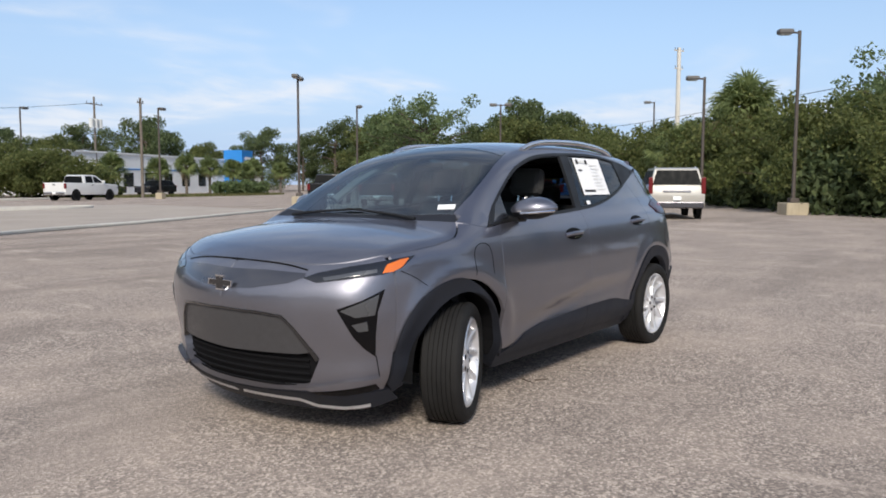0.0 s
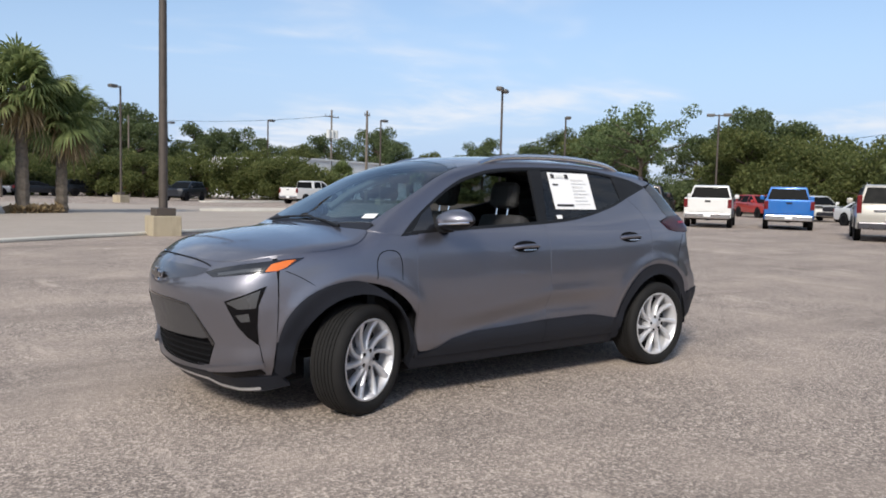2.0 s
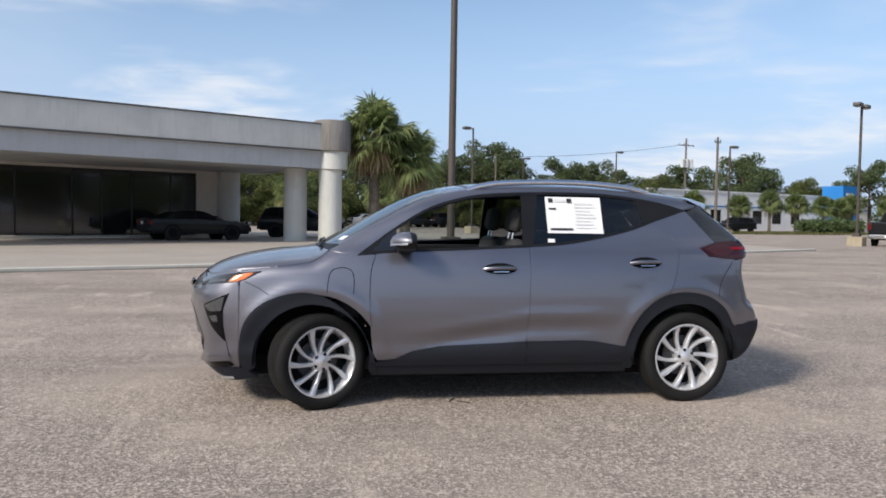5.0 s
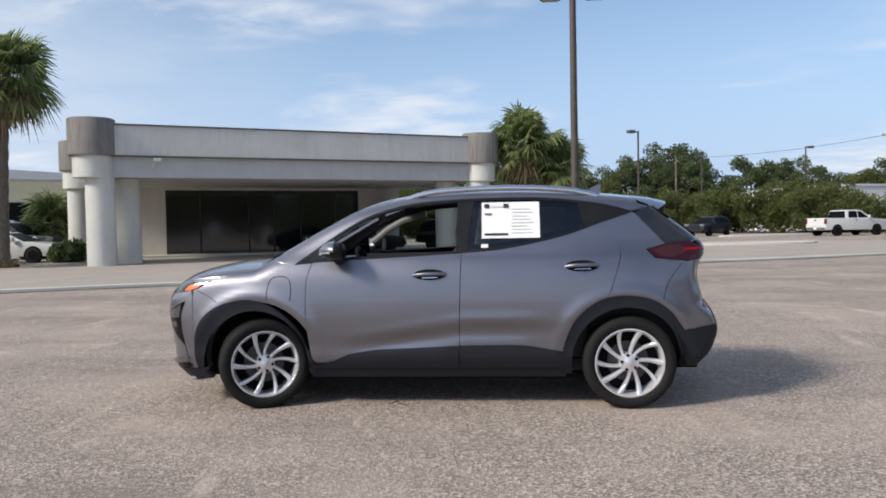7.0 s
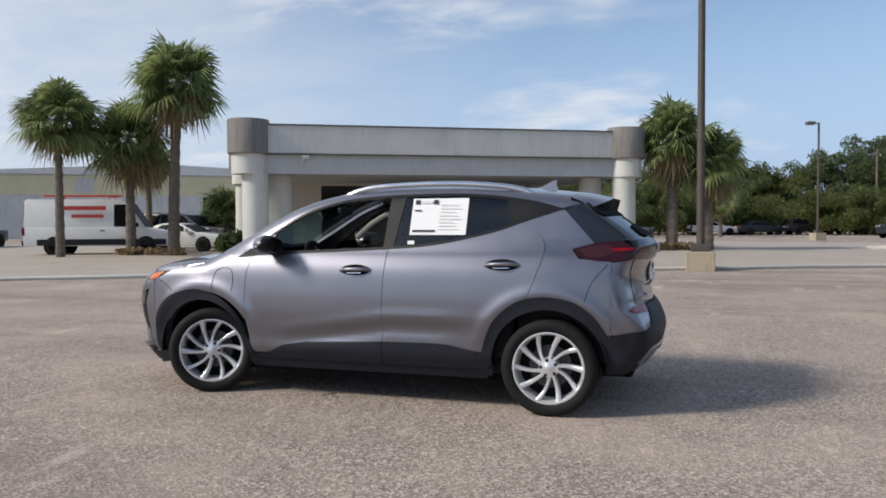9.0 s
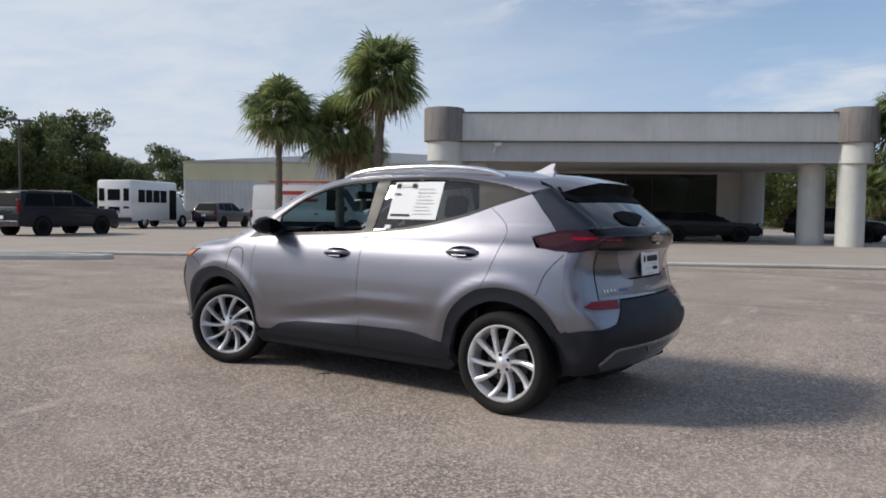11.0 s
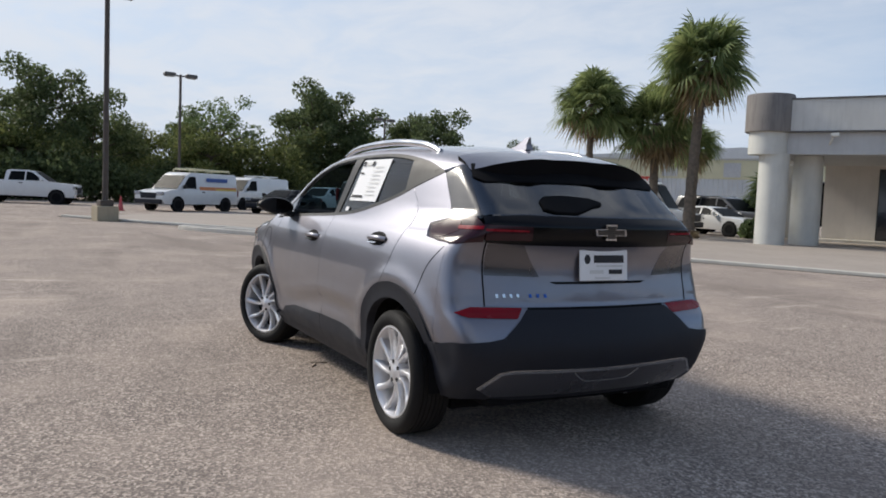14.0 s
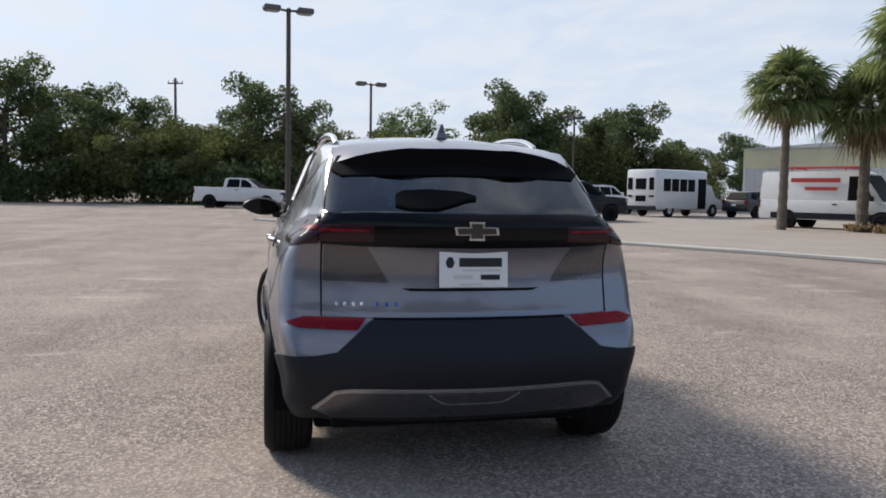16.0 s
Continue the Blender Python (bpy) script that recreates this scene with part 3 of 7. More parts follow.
patch("rear_quarter", "L", xz(*quarter), M_PAINT, car, 0.0, 0.03, 0.025, both=True)
# glossy trim behind the side glass: B pillar, corner and the blade beside the back window
patch("pillar_trim", "L", xz((-0.10, 1.106), (-0.175, 1.116), (-0.235, 1.505), (-0.115, 1.503)), M_SATIN, car, 0.002, 0.03, 0.02, both=True)
patch("mirror_corner", "L", xz((1.07, 1.05), (0.80, 1.068), (0.80, 1.235)), M_GLOSS, car, 0.002, 0.03, 0.02, both=True)
patch("corner_trim", "L", xz((-1.035, 1.278), (-1.15, 1.314), (-1.385, 1.389), (-1.24, 1.433), (-1.085, 1.464), (-0.985, 1.477)), M_SATIN, car, 0.002, 0.03, 0.02, both=True)
frame_out = [p for p in belt if p[0] > -1.40] + lid[1:-1]
inner_frame = [(x - 0.03 * (x > 0.9) + 0.06 * (x < -1.3), z + 0.018 if i < len(belt) else z - 0.018) for i, (x, z) in enumerate(frame_out)]
patch("window_trim", "L", xz(*frame_out), M_SATIN, car, 0.0035, 0.035, 0.02, holes=[xz(*inner_frame)], both=True, label="black window surround")
rear_pane = [p for p in belt if -1.03 < p[0] < -0.18] + [(-1.035, 1.278), (-0.985, 1.477)] + [p for p in lid if -0.98 < p[0] < -0.23] + [(-0.235, 1.507), (-0.18, 1.118)]
for ob in patch("rear_side_window", "L", xz(*rear_pane), M_TINT, car, -0.004, 0.04, 0.0, both=True, label="tinted side glass"):
    ob.visible_shadow = False
front_pane = [p for p in belt if -0.10 < p[0] < 0.80] + [(-0.10, 1.107), (-0.115, 1.505)] + [p for p in lid if -0.11 < p[0] < 0.8] + [(0.80, 1.24)]
far = patch("front_side_window", "L", xz(*front_pane), M_CLEARGLASS, car, -0.004, 0.04, 0.0, mirror=True)
far.visible_shadow = False

# lower cladding
clad_f = [(1.855, 0.30), (1.85, 0.50), (1.80, 0.63), (1.70, 0.725), (1.56, 0.78), (1.40, 0.795), (1.26, 0.745), (1.12, 0.64), (1.02, 0.50), (0.955, 0.345), (0.94, 0.24), (1.02, 0.24)]
clad_f = [tuple(p) for p in spline(clad_f[:-2], 3, False)] + [(0.93, 0.24), (0.985, 0.24)] + arc(ARCH_F, ARCH_IN, 188, -8, 22) + [(1.80, 0.25)]
patch("front_arch_cladding", "L", xz(*clad_f), M_CLAD, car, 0.010, 0.03, 0.05, both=True, label="black plastic arch cladding")
clad_r = [(-0.84, 0.24), (-0.855, 0.41), (-0.935, 0.615), (-1.08, 0.75), (-1.22, 0.795), (-1.36, 0.795), (-1.50, 0.76), (-1.62, 0.67), (-1.69, 0.555), (-1.715, 0.54)]
clad_r = [tuple(p) for p in spline(clad_r[:-1], 3, False)] + [(-1.735, 0.54), (-1.735, 0.30), (-1.70, 0.28)] + arc(ARCH_R, ARCH_IN, 184, -10, 22) + [(-0.915, 0.24)]
patch("rear_arch_cladding", "L", xz(*clad_r), M_CLAD, car, 0.010, 0.03, 0.05, both=True, label="black plastic arch cladding")
for a, b, nm in ((0.945, s2[-1][0] + gap, "front_door_cladding"), (s2[-1][0] - gap, -0.852, "rear_door_cladding")):
    TOPCLAD = [(0.96, 0.30), (0.80, 0.335), (0.69, 0.392), (0.50, 0.425), (-0.13, 0.452), (-0.50, 0.455), (-0.62, 0.448), (-0.86, 0.405), (-0.95, 0.36)]
    up = [(a, z_at(TOPCLAD, a))] + [p for p in TOPCLAD if b < p[0] < a] + [(b, z_at(TOPCLAD, b))]
    patch(nm, "L", xz(*up, (b, 0.285), (a, 0.285)), M_CLAD, car, 0.011, 0.03, 0.03, both=True, label="black plastic lower door cladding")
patch("sill", "L", xz((0.97, 0.28), (-0.88, 0.28), (-0.88, 0.215), (0.97, 0.215)), M_CLAD, car, 0.004, 0.04, 0.08, both=True, label="black sill")

# charge flap and seams drawn as real gaps
flap = spline([(1.275, 0.80), (1.265, 0.90), (1.235, 0.95), (1.17, 0.965), (1.115, 0.945), (1.095, 0.88), (1.10, 0.79)], 5, False)
ribbon("charge_flap_gap", "L", [(x, 0, z) for x, z in flap], 0.005, M_DARKIN, car, 0.0012)
ribbon("fender_gap", "L", xz(*[tuple(p) for p in spline([(1.82, 0.865), (1.74, 0.83), (1.66, 0.78)], 4, False)]), 0.004, M_DARKIN, car, 0.0012, both=True)
ribbon("bumper_gap", "L", xz(*[tuple(p) for p in spline([(-1.70, 1.02), (-1.60, 0.90), (-1.555, 0.77)], 4, False)]), 0.004, M_DARKIN, car, 0.0012, both=True)

# nose
side_cut = [(1.862, z) for z in np.linspace(0.24, 0.905, 8)]
nose_edge = [tuple(p) for p in hood_xyz if p[0] > 1.862]
cut3 = [tuple(p) for p in cast(np.array([(x, 3, z) for x, z in side_cut]), np.tile((0, -1.0, 0), (8, 1)), 0, 3)[0]]
mid3 = [tuple(p) for p in cast(np.array([(4, 0, z) for z in np.linspace(0.20, 0.885, 9)]), np.tile((-1.0, 0, 0), (9, 1)), 0, 4)[0]]
GRILLE_TOP = [(0, 0.672), (0.25, 0.668), (0.385, 0.655), (0.44, 0.60), (0.535, 0.465), (0.545, 0.445), (0.475, 0.30), (0.43, 0.285), (0.20, 0.265), (0, 0.262)]
mouth3 = lambda pts: [tuple(p) for p in cast(np.array([(4, y, z) for y, z in pts]), np.tile((-1.0, 0, 0), (len(pts), 1)), 0, 4)[0]]
mouth = mouth3(GRILLE_TOP)
nose_cut = [p for p in mid3[::-1] if p[2] > 0.68] + mouth + [p for p in mid3[::-1] if p[2] < 0.255] + cut3 + [(p[0], p[1], p[2] - 0.006) for p in nose_edge[::-1]]
patch("front_bumper", "F", nose_cut, M_PAINT, car, 0.0, 0.028, 0.04, both=True)
patch("mouth_backing", "FF", both_sides([(0, 0.70), (0.42, 0.68), (0.58, 0.46), (0.49, 0.27), (0, 0.24)]), M_DARKIN, car, -0.045, 0.06, 0.0)
grille = patch("grille_panel", "FF", both_sides([(0, 0.658), (0.25, 0.654), (0.372, 0.642), (0.42, 0.60), (0.505, 0.475), (0.44, 0.462), (0.0, 0.452)]), M_GRILLE, car, -0.008, 0.04, 0.03, label="textured dark grey grille panel")
patch("grille_edge", "FF", both_sides([(0, 0.672), (0.25, 0.668), (0.385, 0.655), (0.44, 0.60), (0.545, 0.445), (0.53, 0.43), (0.43, 0.59), (0.378, 0.645), (0.25, 0.657), (0, 0.661)]), M_GLOSS, car, 0.004, 0.03, 0.03)
bm = bmesh.new()
for i in range(5):
    z = 0.29 + 0.034 * i
    line = mouth3([(y, z) for y in np.linspace(-0.47, 0.47, 15)])
    for a, b in zip(line, line[1:]):
        rod(bm, Vector(a) - Vector((0.035, 0, 0)), Vector(b) - Vector((0.035, 0, 0)), 0.007, None, 5)
part("lower_grille", bm, M_DARKIN, car, "black lower grille bars")
patch("chin_cladding", "F", [(2.20, -0.0, 0.255), (2.19, 0.20, 0.258), (2.12, 0.45, 0.268), (2.09, 0.52, 0.285), (1.98, 0.72, 0.272), (1.862, 0.78, 0.268), (1.80, 0.78, 0.20), (1.90, 0.70, 0.175), (2.02, 0.5, 0.16), (2.12, 0.2, 0.16), (2.14, 0.0, 0.16)],
      M_CLAD, car, 0.008, 0.03, 0.04, both=True, label="black chin cladding")
lip = [(2.13, 0.0, 0.225), (2.12, 0.20, 0.225), (2.07, 0.36, 0.222), (2.03, 0.44, 0.19), (1.97, 0.56, 0.185), (1.90, 0.68, 0.20)]
patch("silver_lip", "F", lip + [(x, y, z - 0.016) for x, y, z in lip[::-1]], M_ALLOY, car, 0.014, 0.02, 0.02, both=True, label="silver lower lip")
patch("fin_highlight", "F", [(2.125, 0.46, 0.298), (2.03, 0.62, 0.338), (1.92, 0.765, 0.352), (1.905, 0.77, 0.330), (2.02, 0.63, 0.304), (2.11, 0.47, 0.280)], M_PAINT, car, 0.030, 0.02, 0.03, both=True)
patch("nose_band", "FF", both_sides([(0, 0.862), (0.25, 0.866), (0.47, 0.858), (0.475, 0.84), (0.40, 0.81), (0.2, 0.778), (0, 0.765)]), M_PANEL, car, 0.002, 0.03, 0.01, label="dark nose band")
# shut line over the nose, seam below the lamp, ledge over a black slot
for s in (1, -1):
    ribbon("hood_shut_line", "FF", [(0, s * y, z) for y, z in spline([(0.0, 0.905), (0.20, 0.901), (0.36, 0.890), (0.47, 0.872)], 5, False)], 0.006, M_DARKIN, car, 0.0015)
    patch("bumper_seam", "F", [(1.952, 0.762, 0.46), (1.948, 0.765, 0.46), (1.935, 0.775, 0.355), (1.939, 0.772, 0.355)], M_DARKIN, car, 0.0015, 0.02, 0.004, mirror=s < 0)
patch("chin_slot", "F", [(2.105, 0.47, 0.285), (2.02, 0.63, 0.302), (1.93, 0.745, 0.312), (1.915, 0.755, 0.285), (2.02, 0.62, 0.262), (2.09, 0.49, 0.262)], M_BLACK, car, 0.012, 0.02, 0.03, both=True, label="black slot under the painted ledge")
# lamps at the nose
hl_case = [(2.14, 0.465, 0.838), (2.10, 0.52, 0.862), (2.01, 0.645, 0.893), (1.93, 0.71, 0.908), (1.83, 0.775, 0.925), (1.70, 0.805, 0.936), (1.81, 0.805, 0.878), (1.90, 0.78, 0.858), (2.00, 0.71, 0.845), (2.12, 0.53, 0.818)]
for ob in patch("headlight", "F", hl_case, M_LAMPDARK, car, 0.004, 0.02, 0.03, both=True, label="slim headlight with smoked lens"):
    s = 1 if ob.data.vertices[0].co.y > 0 else -1
    patch("led_bar", "F", [(2.09, 0.545, 0.842), (1.98, 0.68, 0.872), (1.91, 0.735, 0.882), (1.92, 0.745, 0.866), (2.0, 0.69, 0.855), (2.09, 0.56, 0.828)], M_LAMPSMOKE, ob, 0.007, 0.02, 0.004, mirror=s < 0)
    patch("turn_signal", "F", [(1.905, 0.765, 0.862), (1.875, 0.77, 0.902), (1.80, 0.79, 0.921), (1.745, 0.80, 0.926), (1.80, 0.80, 0.885), (1.85, 0.79, 0.866)], M_ORANGE, ob, 0.007, 0.02, 0.004, mirror=s < 0, label="amber turn signal")
drl_case = [(2.10, 0.645, 0.695), (2.01, 0.72, 0.735), (1.915, 0.79, 0.785), (1.945, 0.77, 0.68), (1.955, 0.765, 0.56), (1.95, 0.76, 0.455), (2.0, 0.73, 0.50), (2.045, 0.70, 0.56)]
for ob in patch("lower_lamp", "F", drl_case, M_BLACK, car, 0.003, 0.02, 0.035, both=True, label="triangular black lower lamp"):
    s = 1 if ob.data.vertices[0].co.y > 0 else -1
    patch("reflector", "F", [(2.085, 0.652, 0.688), (2.01, 0.717, 0.725), (1.935, 0.77, 0.762), (1.955, 0.76, 0.665), (2.03, 0.70, 0.655)], M_LAMPSMOKE, ob, 0.006, 0.02, 0.004, mirror=s < 0)
    patch("lens", "F", [(2.045, 0.69, 0.62), (1.985, 0.735, 0.635), (1.98, 0.74, 0.59), (2.02, 0.712, 0.585)], M_LAMPSMOKE, ob, 0.006, 0.02, 0.004, mirror=s < 0)


def bow_badge(parent_part, at, size, face):
    """A two-arm emblem shape: dark cross field in a bright border."""
    pts = lambda k: [(-1.0 * k, -0.16), (-0.93 * k, 0.17), (-0.30, 0.17), (-0.36, 0.40), (0.36, 0.40), (0.30, 0.17), (1.0 * k, 0.16), (0.93 * k, -0.17), (0.30, -0.17), (0.36, -0.40), (-0.36, -0.40), (-0.30, -0.17)]
    for grow, dep, mat, nm in ((1.0, 0.010, M_CHROME, "emblem_border"), (0.80, 0.013, M_GLOSS, "emblem_field")):
        bm = bmesh.new()
        vs = [bm.verts.new((0, x * size * (grow if abs(x) < 0.9 else grow ** 0.5), z * size * grow)) for x, z in pts(1)]
        f = bm.faces.new(vs)
        r = bmesh.ops.extrude_face_region(bm, geom=[f])
        bmesh.ops.translate(bm, vec=(dep * face, 0, 0), verts=[v for v in r["geom"] if isinstance(v, bmesh.types.BMVert)])
        bmesh.ops.recalc_face_normals(bm, faces=bm.faces)
        ob = part(nm, bm, mat, parent_part)
        ob.matrix_local = at


bow_badge(car, pose(2.266, 0, 0.792, 0, 0, 0), 0.095, 1)

# tail
rear_cut = cast(np.array([(-1.722, 3, z) for z in np.linspace(0.56, 1.03, 6)]), np.tile((0, -1.0, 0), (6, 1)), 0, 3)[0]
seam_r = lambda pts: [tuple(p) for p in cast(np.array([(-4, y, z) for y, z in pts]), np.tile((1.0, 0, 0), (len(pts), 1)), 0, 4)[0]]
corner = [tuple(p) for p in rear_cut] + seam_r([(0.648, 1.05), (0.648, 0.90), (0.648, 0.742), (0.43, 0.733), (0.43, 0.715), (0.54, 0.59), (0.72, 0.555)])
patch("rear_corner", "R", corner, M_PAINT, car, 0.0, 0.025, 0.025, both=True)
hatch = both_sides([(0, 1.045), (0.44, 1.048), (0.64, 1.05), (0.643, 0.90), (0.643, 0.745), (0.4, 0.738), (0, 0.736)])
hatch_ob = patch("tailgate", "RR", hatch, M_PAINT, car, 0.0, 0.03, 0.03)
for s in (1, -1):
    patch("tailgate_corner", "RR", yz((0.46 * s, 1.045), (0.635 * s, 1.048), (0.638 * s, 0.89), (0.36 * s, 0.885)), M_PANEL, hatch_ob, 0.002, 0.03, 0.003)
patch("plate_ledge", "RR", yz((0.31, 0.862), (-0.31, 0.862), (-0.27, 0.850), (0.27, 0.850)), M_DARKIN, hatch_ob, 0.004, 0.03, 0.004)
patch("tail_band", "RR", both_sides([(0, 1.183), (0.45, 1.185), (0.64, 1.175), (0.655, 1.12), (0.65, 1.048), (0.45, 1.04), (0, 1.036)]), M_BLACK, car, 0.006, 0.03, 0.04, label="gloss black band between the tail lamps")
tail_case = [(-1.455, 0.735, 1.122), (-1.56, 0.70, 1.15), (-1.66, 0.68, 1.168), (-1.78, 0.652, 1.168), (-1.87, 0.645, 1.12), (-1.86, 0.66, 1.05), (-1.76, 0.74, 1.042), (-1.62, 0.78, 1.045), (-1.53, 0.775, 1.06)]
for ob in patch("tail_lamp", "R", tail_case, M_DARKRED, car, 0.008, 0.02, 0.03, both=True, label="smoked red tail lamp"):
    s = 1 if ob.data.vertices[0].co.y > 0 else -1
    patch("lens", "R", [(-1.49, 0.735, 1.115), (-1.60, 0.70, 1.145), (-1.70, 0.69, 1.148), (-1.72, 0.71, 1.10), (-1.62, 0.755, 1.062), (-1.54, 0.765, 1.07)], M_PALELENS, ob, 0.010, 0.02, 0.002, mirror=s < 0)
    patch("red_bar", "R", [(-1.70, 0.70, 1.125), (-1.86, 0.655, 1.128), (-1.86, 0.66, 1.112), (-1.70, 0.70, 1.108)], M_RED, ob, 0.0115, 0.02, 0.002, mirror=s < 0)
    patch("red_bar", "RR", yz((0.655 * s, 1.116), (0.45 * s, 1.112), (0.45 * s, 1.104), (0.655 * s, 1.104)), M_RED, ob, 0.009, 0.02, 0.002)
    patch("inner_lens", "RR", yz((0.655 * s, 1.135), (0.43 * s, 1.13), (0.43 * s, 1.062), (0.655 * s, 1.06)), M_DARKRED, ob, 0.0075, 0.02, 0.002)
    patch("rear_reflector", "R", [(-1.83, 0.785, 0.716), (-1.85, 0.71, 0.742), (-1.91, 0.455, 0.738), (-1.945, 0.50, 0.692), (-1.89, 0.74, 0.698)], M_RED, car, 0.005, 0.02, 0.015, mirror=s < 0, label="red bumper reflector")
cover = both_sides([(0, 0.728), (0.44, 0.730), (0.585, 0.605), (0.70, 0.585), (0.70, 0.30), (0.55, 0.27), (0, 0.27)])
patch("rear_bumper", "RR", cover, M_CLAD, car, 0.010, 0.035, 0.05, label="black textured rear bumper")
patch("bumper_corner", "R", [(-1.736, 0.85, 0.55), (-1.85, 0.80, 0.575), (-1.96, 0.68, 0.59), (-1.96, 0.64, 0.585), (-1.88, 0.69, 0.29), (-1.80, 0.75, 0.285), (-1.736, 0.83, 0.29)], M_CLAD, car, 0.009, 0.03, 0.05, both=True, label="black bumper corner")
patch("skid_plate", "RR", both_sides([(0, 0.425), (0.16, 0.425), (0.53, 0.432), (0.585, 0.425), (0.67, 0.345), (0.60, 0.30), (0, 0.30)]), M_PANEL, car, 0.018, 0.035, 0.05, label="dark silver skid trim")
patch("skid_edge", "RR", both_sides([(0, 0.437), (0.53, 0.444), (0.595, 0.434), (0.685, 0.35), (0.67, 0.345), (0.585, 0.425), (0.53, 0.432), (0, 0.425)]), M_LAMPGREY, car, 0.022, 0.03, 0.03)
patch("tow_cover", "RR", yz((0.19, 0.418), (-0.19, 0.418), (-0.12, 0.375), (0.12, 0.375)), M_PANEL, car, 0.026, 0.03, 0.02)
rear_screen = both_sides([(0, 1.188), (0.45, 1.19), (0.638, 1.182), (0.63, 1.23), (0.598, 1.35), (0.57, 1.43), (0.3, 1.45), (0, 1.452)])
back_glass = patch("rear_window", "RR", rear_screen, M_BACKGLASS, car, 0.0, 0.04, 0.012, label="dark tinted rear window")
back_glass.visible_shadow = False
patch("rear_pillar", "R", [(-1.395, 0.63, 1.383), (-1.50, 0.60, 1.425), (-1.54, 0.575, 1.43), (-1.62, 0.60, 1.345), (-1.74, 0.63, 1.23), (-1.80, 0.642, 1.175), (-1.66, 0.68, 1.165), (-1.60, 0.70, 1.16), (-1.52, 0.66, 1.25)], M_GLOSS, car, 0.003, 0.025, 0.02, both=True, label="black blade beside the rear window")

# spoiler: a wing with a curved underside over the rear window
bm = bmesh.new()
rows = []
for y in np.linspace(-0.575, 0.575, 25):
    a = abs(y) / 0.575
    notch = 0.022 * (0.5 + 0.5 * math.tanh((0.20 - abs(y)) / 0.03))
    front_z = on_top([(-1.42, min(abs(y), 0.545))])[0][2]
    lead = (-1.42, y, front_z + 0.002)
    tip_x = -1.695 + 0.13 * a ** 4
    crown = front_z - 0.045 - 0.03 * a ** 3
    tip = (tip_x + notch * 0.6, y, crown - notch * 0.35)
    rows.append([(-1.44, y, front_z - 0.05), lead, ((lead[0] + tip[0]) / 2, y, (lead[2] + tip[2]) / 2 + 0.008), tip, (tip[0] + 0.006, y, tip[2] - 0.010), (tip[0] + 0.035 - 0.02 * a, y, tip[2] - 0.085 - 0.01 * a), (-1.53, y, front_z - 0.15 - 0.01 * a)])
verts = [v for r in rows for v in r]
faces, mats = [], []
for i in range(len(rows) - 1):
    for k in range(6):
        faces.append((i * 7 + k, i * 7 + k + 1, (i + 1) * 7 + k + 1, (i + 1) * 7 + k))
        mats.append(0 if k < 3 else 1)
    faces.append((i * 7 + 6, i * 7, (i + 1) * 7, (i + 1) * 7 + 6))
    mats.append(1)
faces += [tuple(range(7))[::-1], tuple(range(24 * 7, 25 * 7))]
mats += [1, 1]
wing = raw("spoiler", verts, faces, [M_PAINT, M_DARKIN], car, "grey roof spoiler with a black underside")
wing.data.polygons.foreach_set("material_index", mats)
smooth_angle(wing, 40)
brow = both_sides([(0, 1.46), (0.3, 1.458), (0.56, 1.435), (0.592, 1.37), (0.55, 1.345), (0.3, 1.352), (0, 1.355)])
patch("window_shade_band", "RR", brow, M_DARKIN, car, 0.012, 0.04, 0.01, label="black upper edge of the rear window")
patch("rear_wiper", "RR", yz((0.335, 1.222), (0.330, 1.262), (0.295, 1.280), (0.180, 1.288), (0.030, 1.279), (-0.025, 1.262), (-0.025, 1.250), (0.020, 1.245), (0.100, 1.222), (0.160, 1.205), (0.270, 1.205)), M_DARKIN, car, 0.020, 0.02, 0.018, label="broad black rear wiper cover")
bow_badge(car, pose(-1.985, 0, 1.112, 0, 0, 0), 0.098, -1)

# dark gaps at the tailgate's sides and foot
for s in (1, -1):
    ribbon("tailgate_gap", "RR", yz(*[(0.6455 * s, z) for z in np.linspace(1.045, 0.745, 8)]), 0.007, M_DARKIN, car, 0.002)
ribbon("tailgate_foot_gap", "RR", yz(*[(y, 0.7335) for y in np.linspace(-0.43, 0.43, 14)]), 0.012, M_DARKIN, car, 0.003)
ribbon("tow_cover_edge", "RR", yz(*[tuple(p) for p in spline([(0.20, 0.420), (0.15, 0.385), (0.10, 0.373), (-0.10, 0.373), (-0.15, 0.385), (-0.20, 0.420)], 3, False)]), 0.006, M_LAMPGREY, car, 0.028)
# plate with its dealer insert
plate = part("dealer_plate", (lambda b: (box(b, -0.004, 0.004, -0.152, 0.152, -0.077, 0.077, 0.003), b)[1])(bmesh.new()), M_PAPER, car, "white dealer plate with dark lettering")
plate.matrix_local = pose(-1.946, 0.0, 0.945, 0, -5, 180)


def bar(parent_ob, name, y0, y1, z0, z1, mat, x=0.005):
    bm = bmesh.new()
    box(bm, x - 0.001, x + 0.001, y0, y1, z0, z1)
    return part(name, bm, mat, parent_ob)


bar(plate, "name_bar", -0.065, 0.125, 0.012, 0.05, M_INK)
bar(plate, "small_bar", -0.05, 0.12, -0.008, 0.0, M_FAINT)
bar(plate, "logo_bar", -0.09, -0.005, -0.042, -0.024, M_FAINT)
bar(plate, "maker_bar", 0.03, 0.115, -0.044, -0.022, M_INK)
bar(plate, "foot_bar", -0.06, 0.04, -0.068, -0.060, M_FAINT)
bm = bmesh.new()
bmesh.ops.create_cone(bm, cap_ends=True, segments=6, radius1=0.028, radius2=0.02, depth=0.003, matrix=pose(0.005, -0.105, 0.03, 0, 90, 0) @ Matrix.Diagonal((1, 0.75, 1, 1)))
part("shield", bm, M_INK, plate)
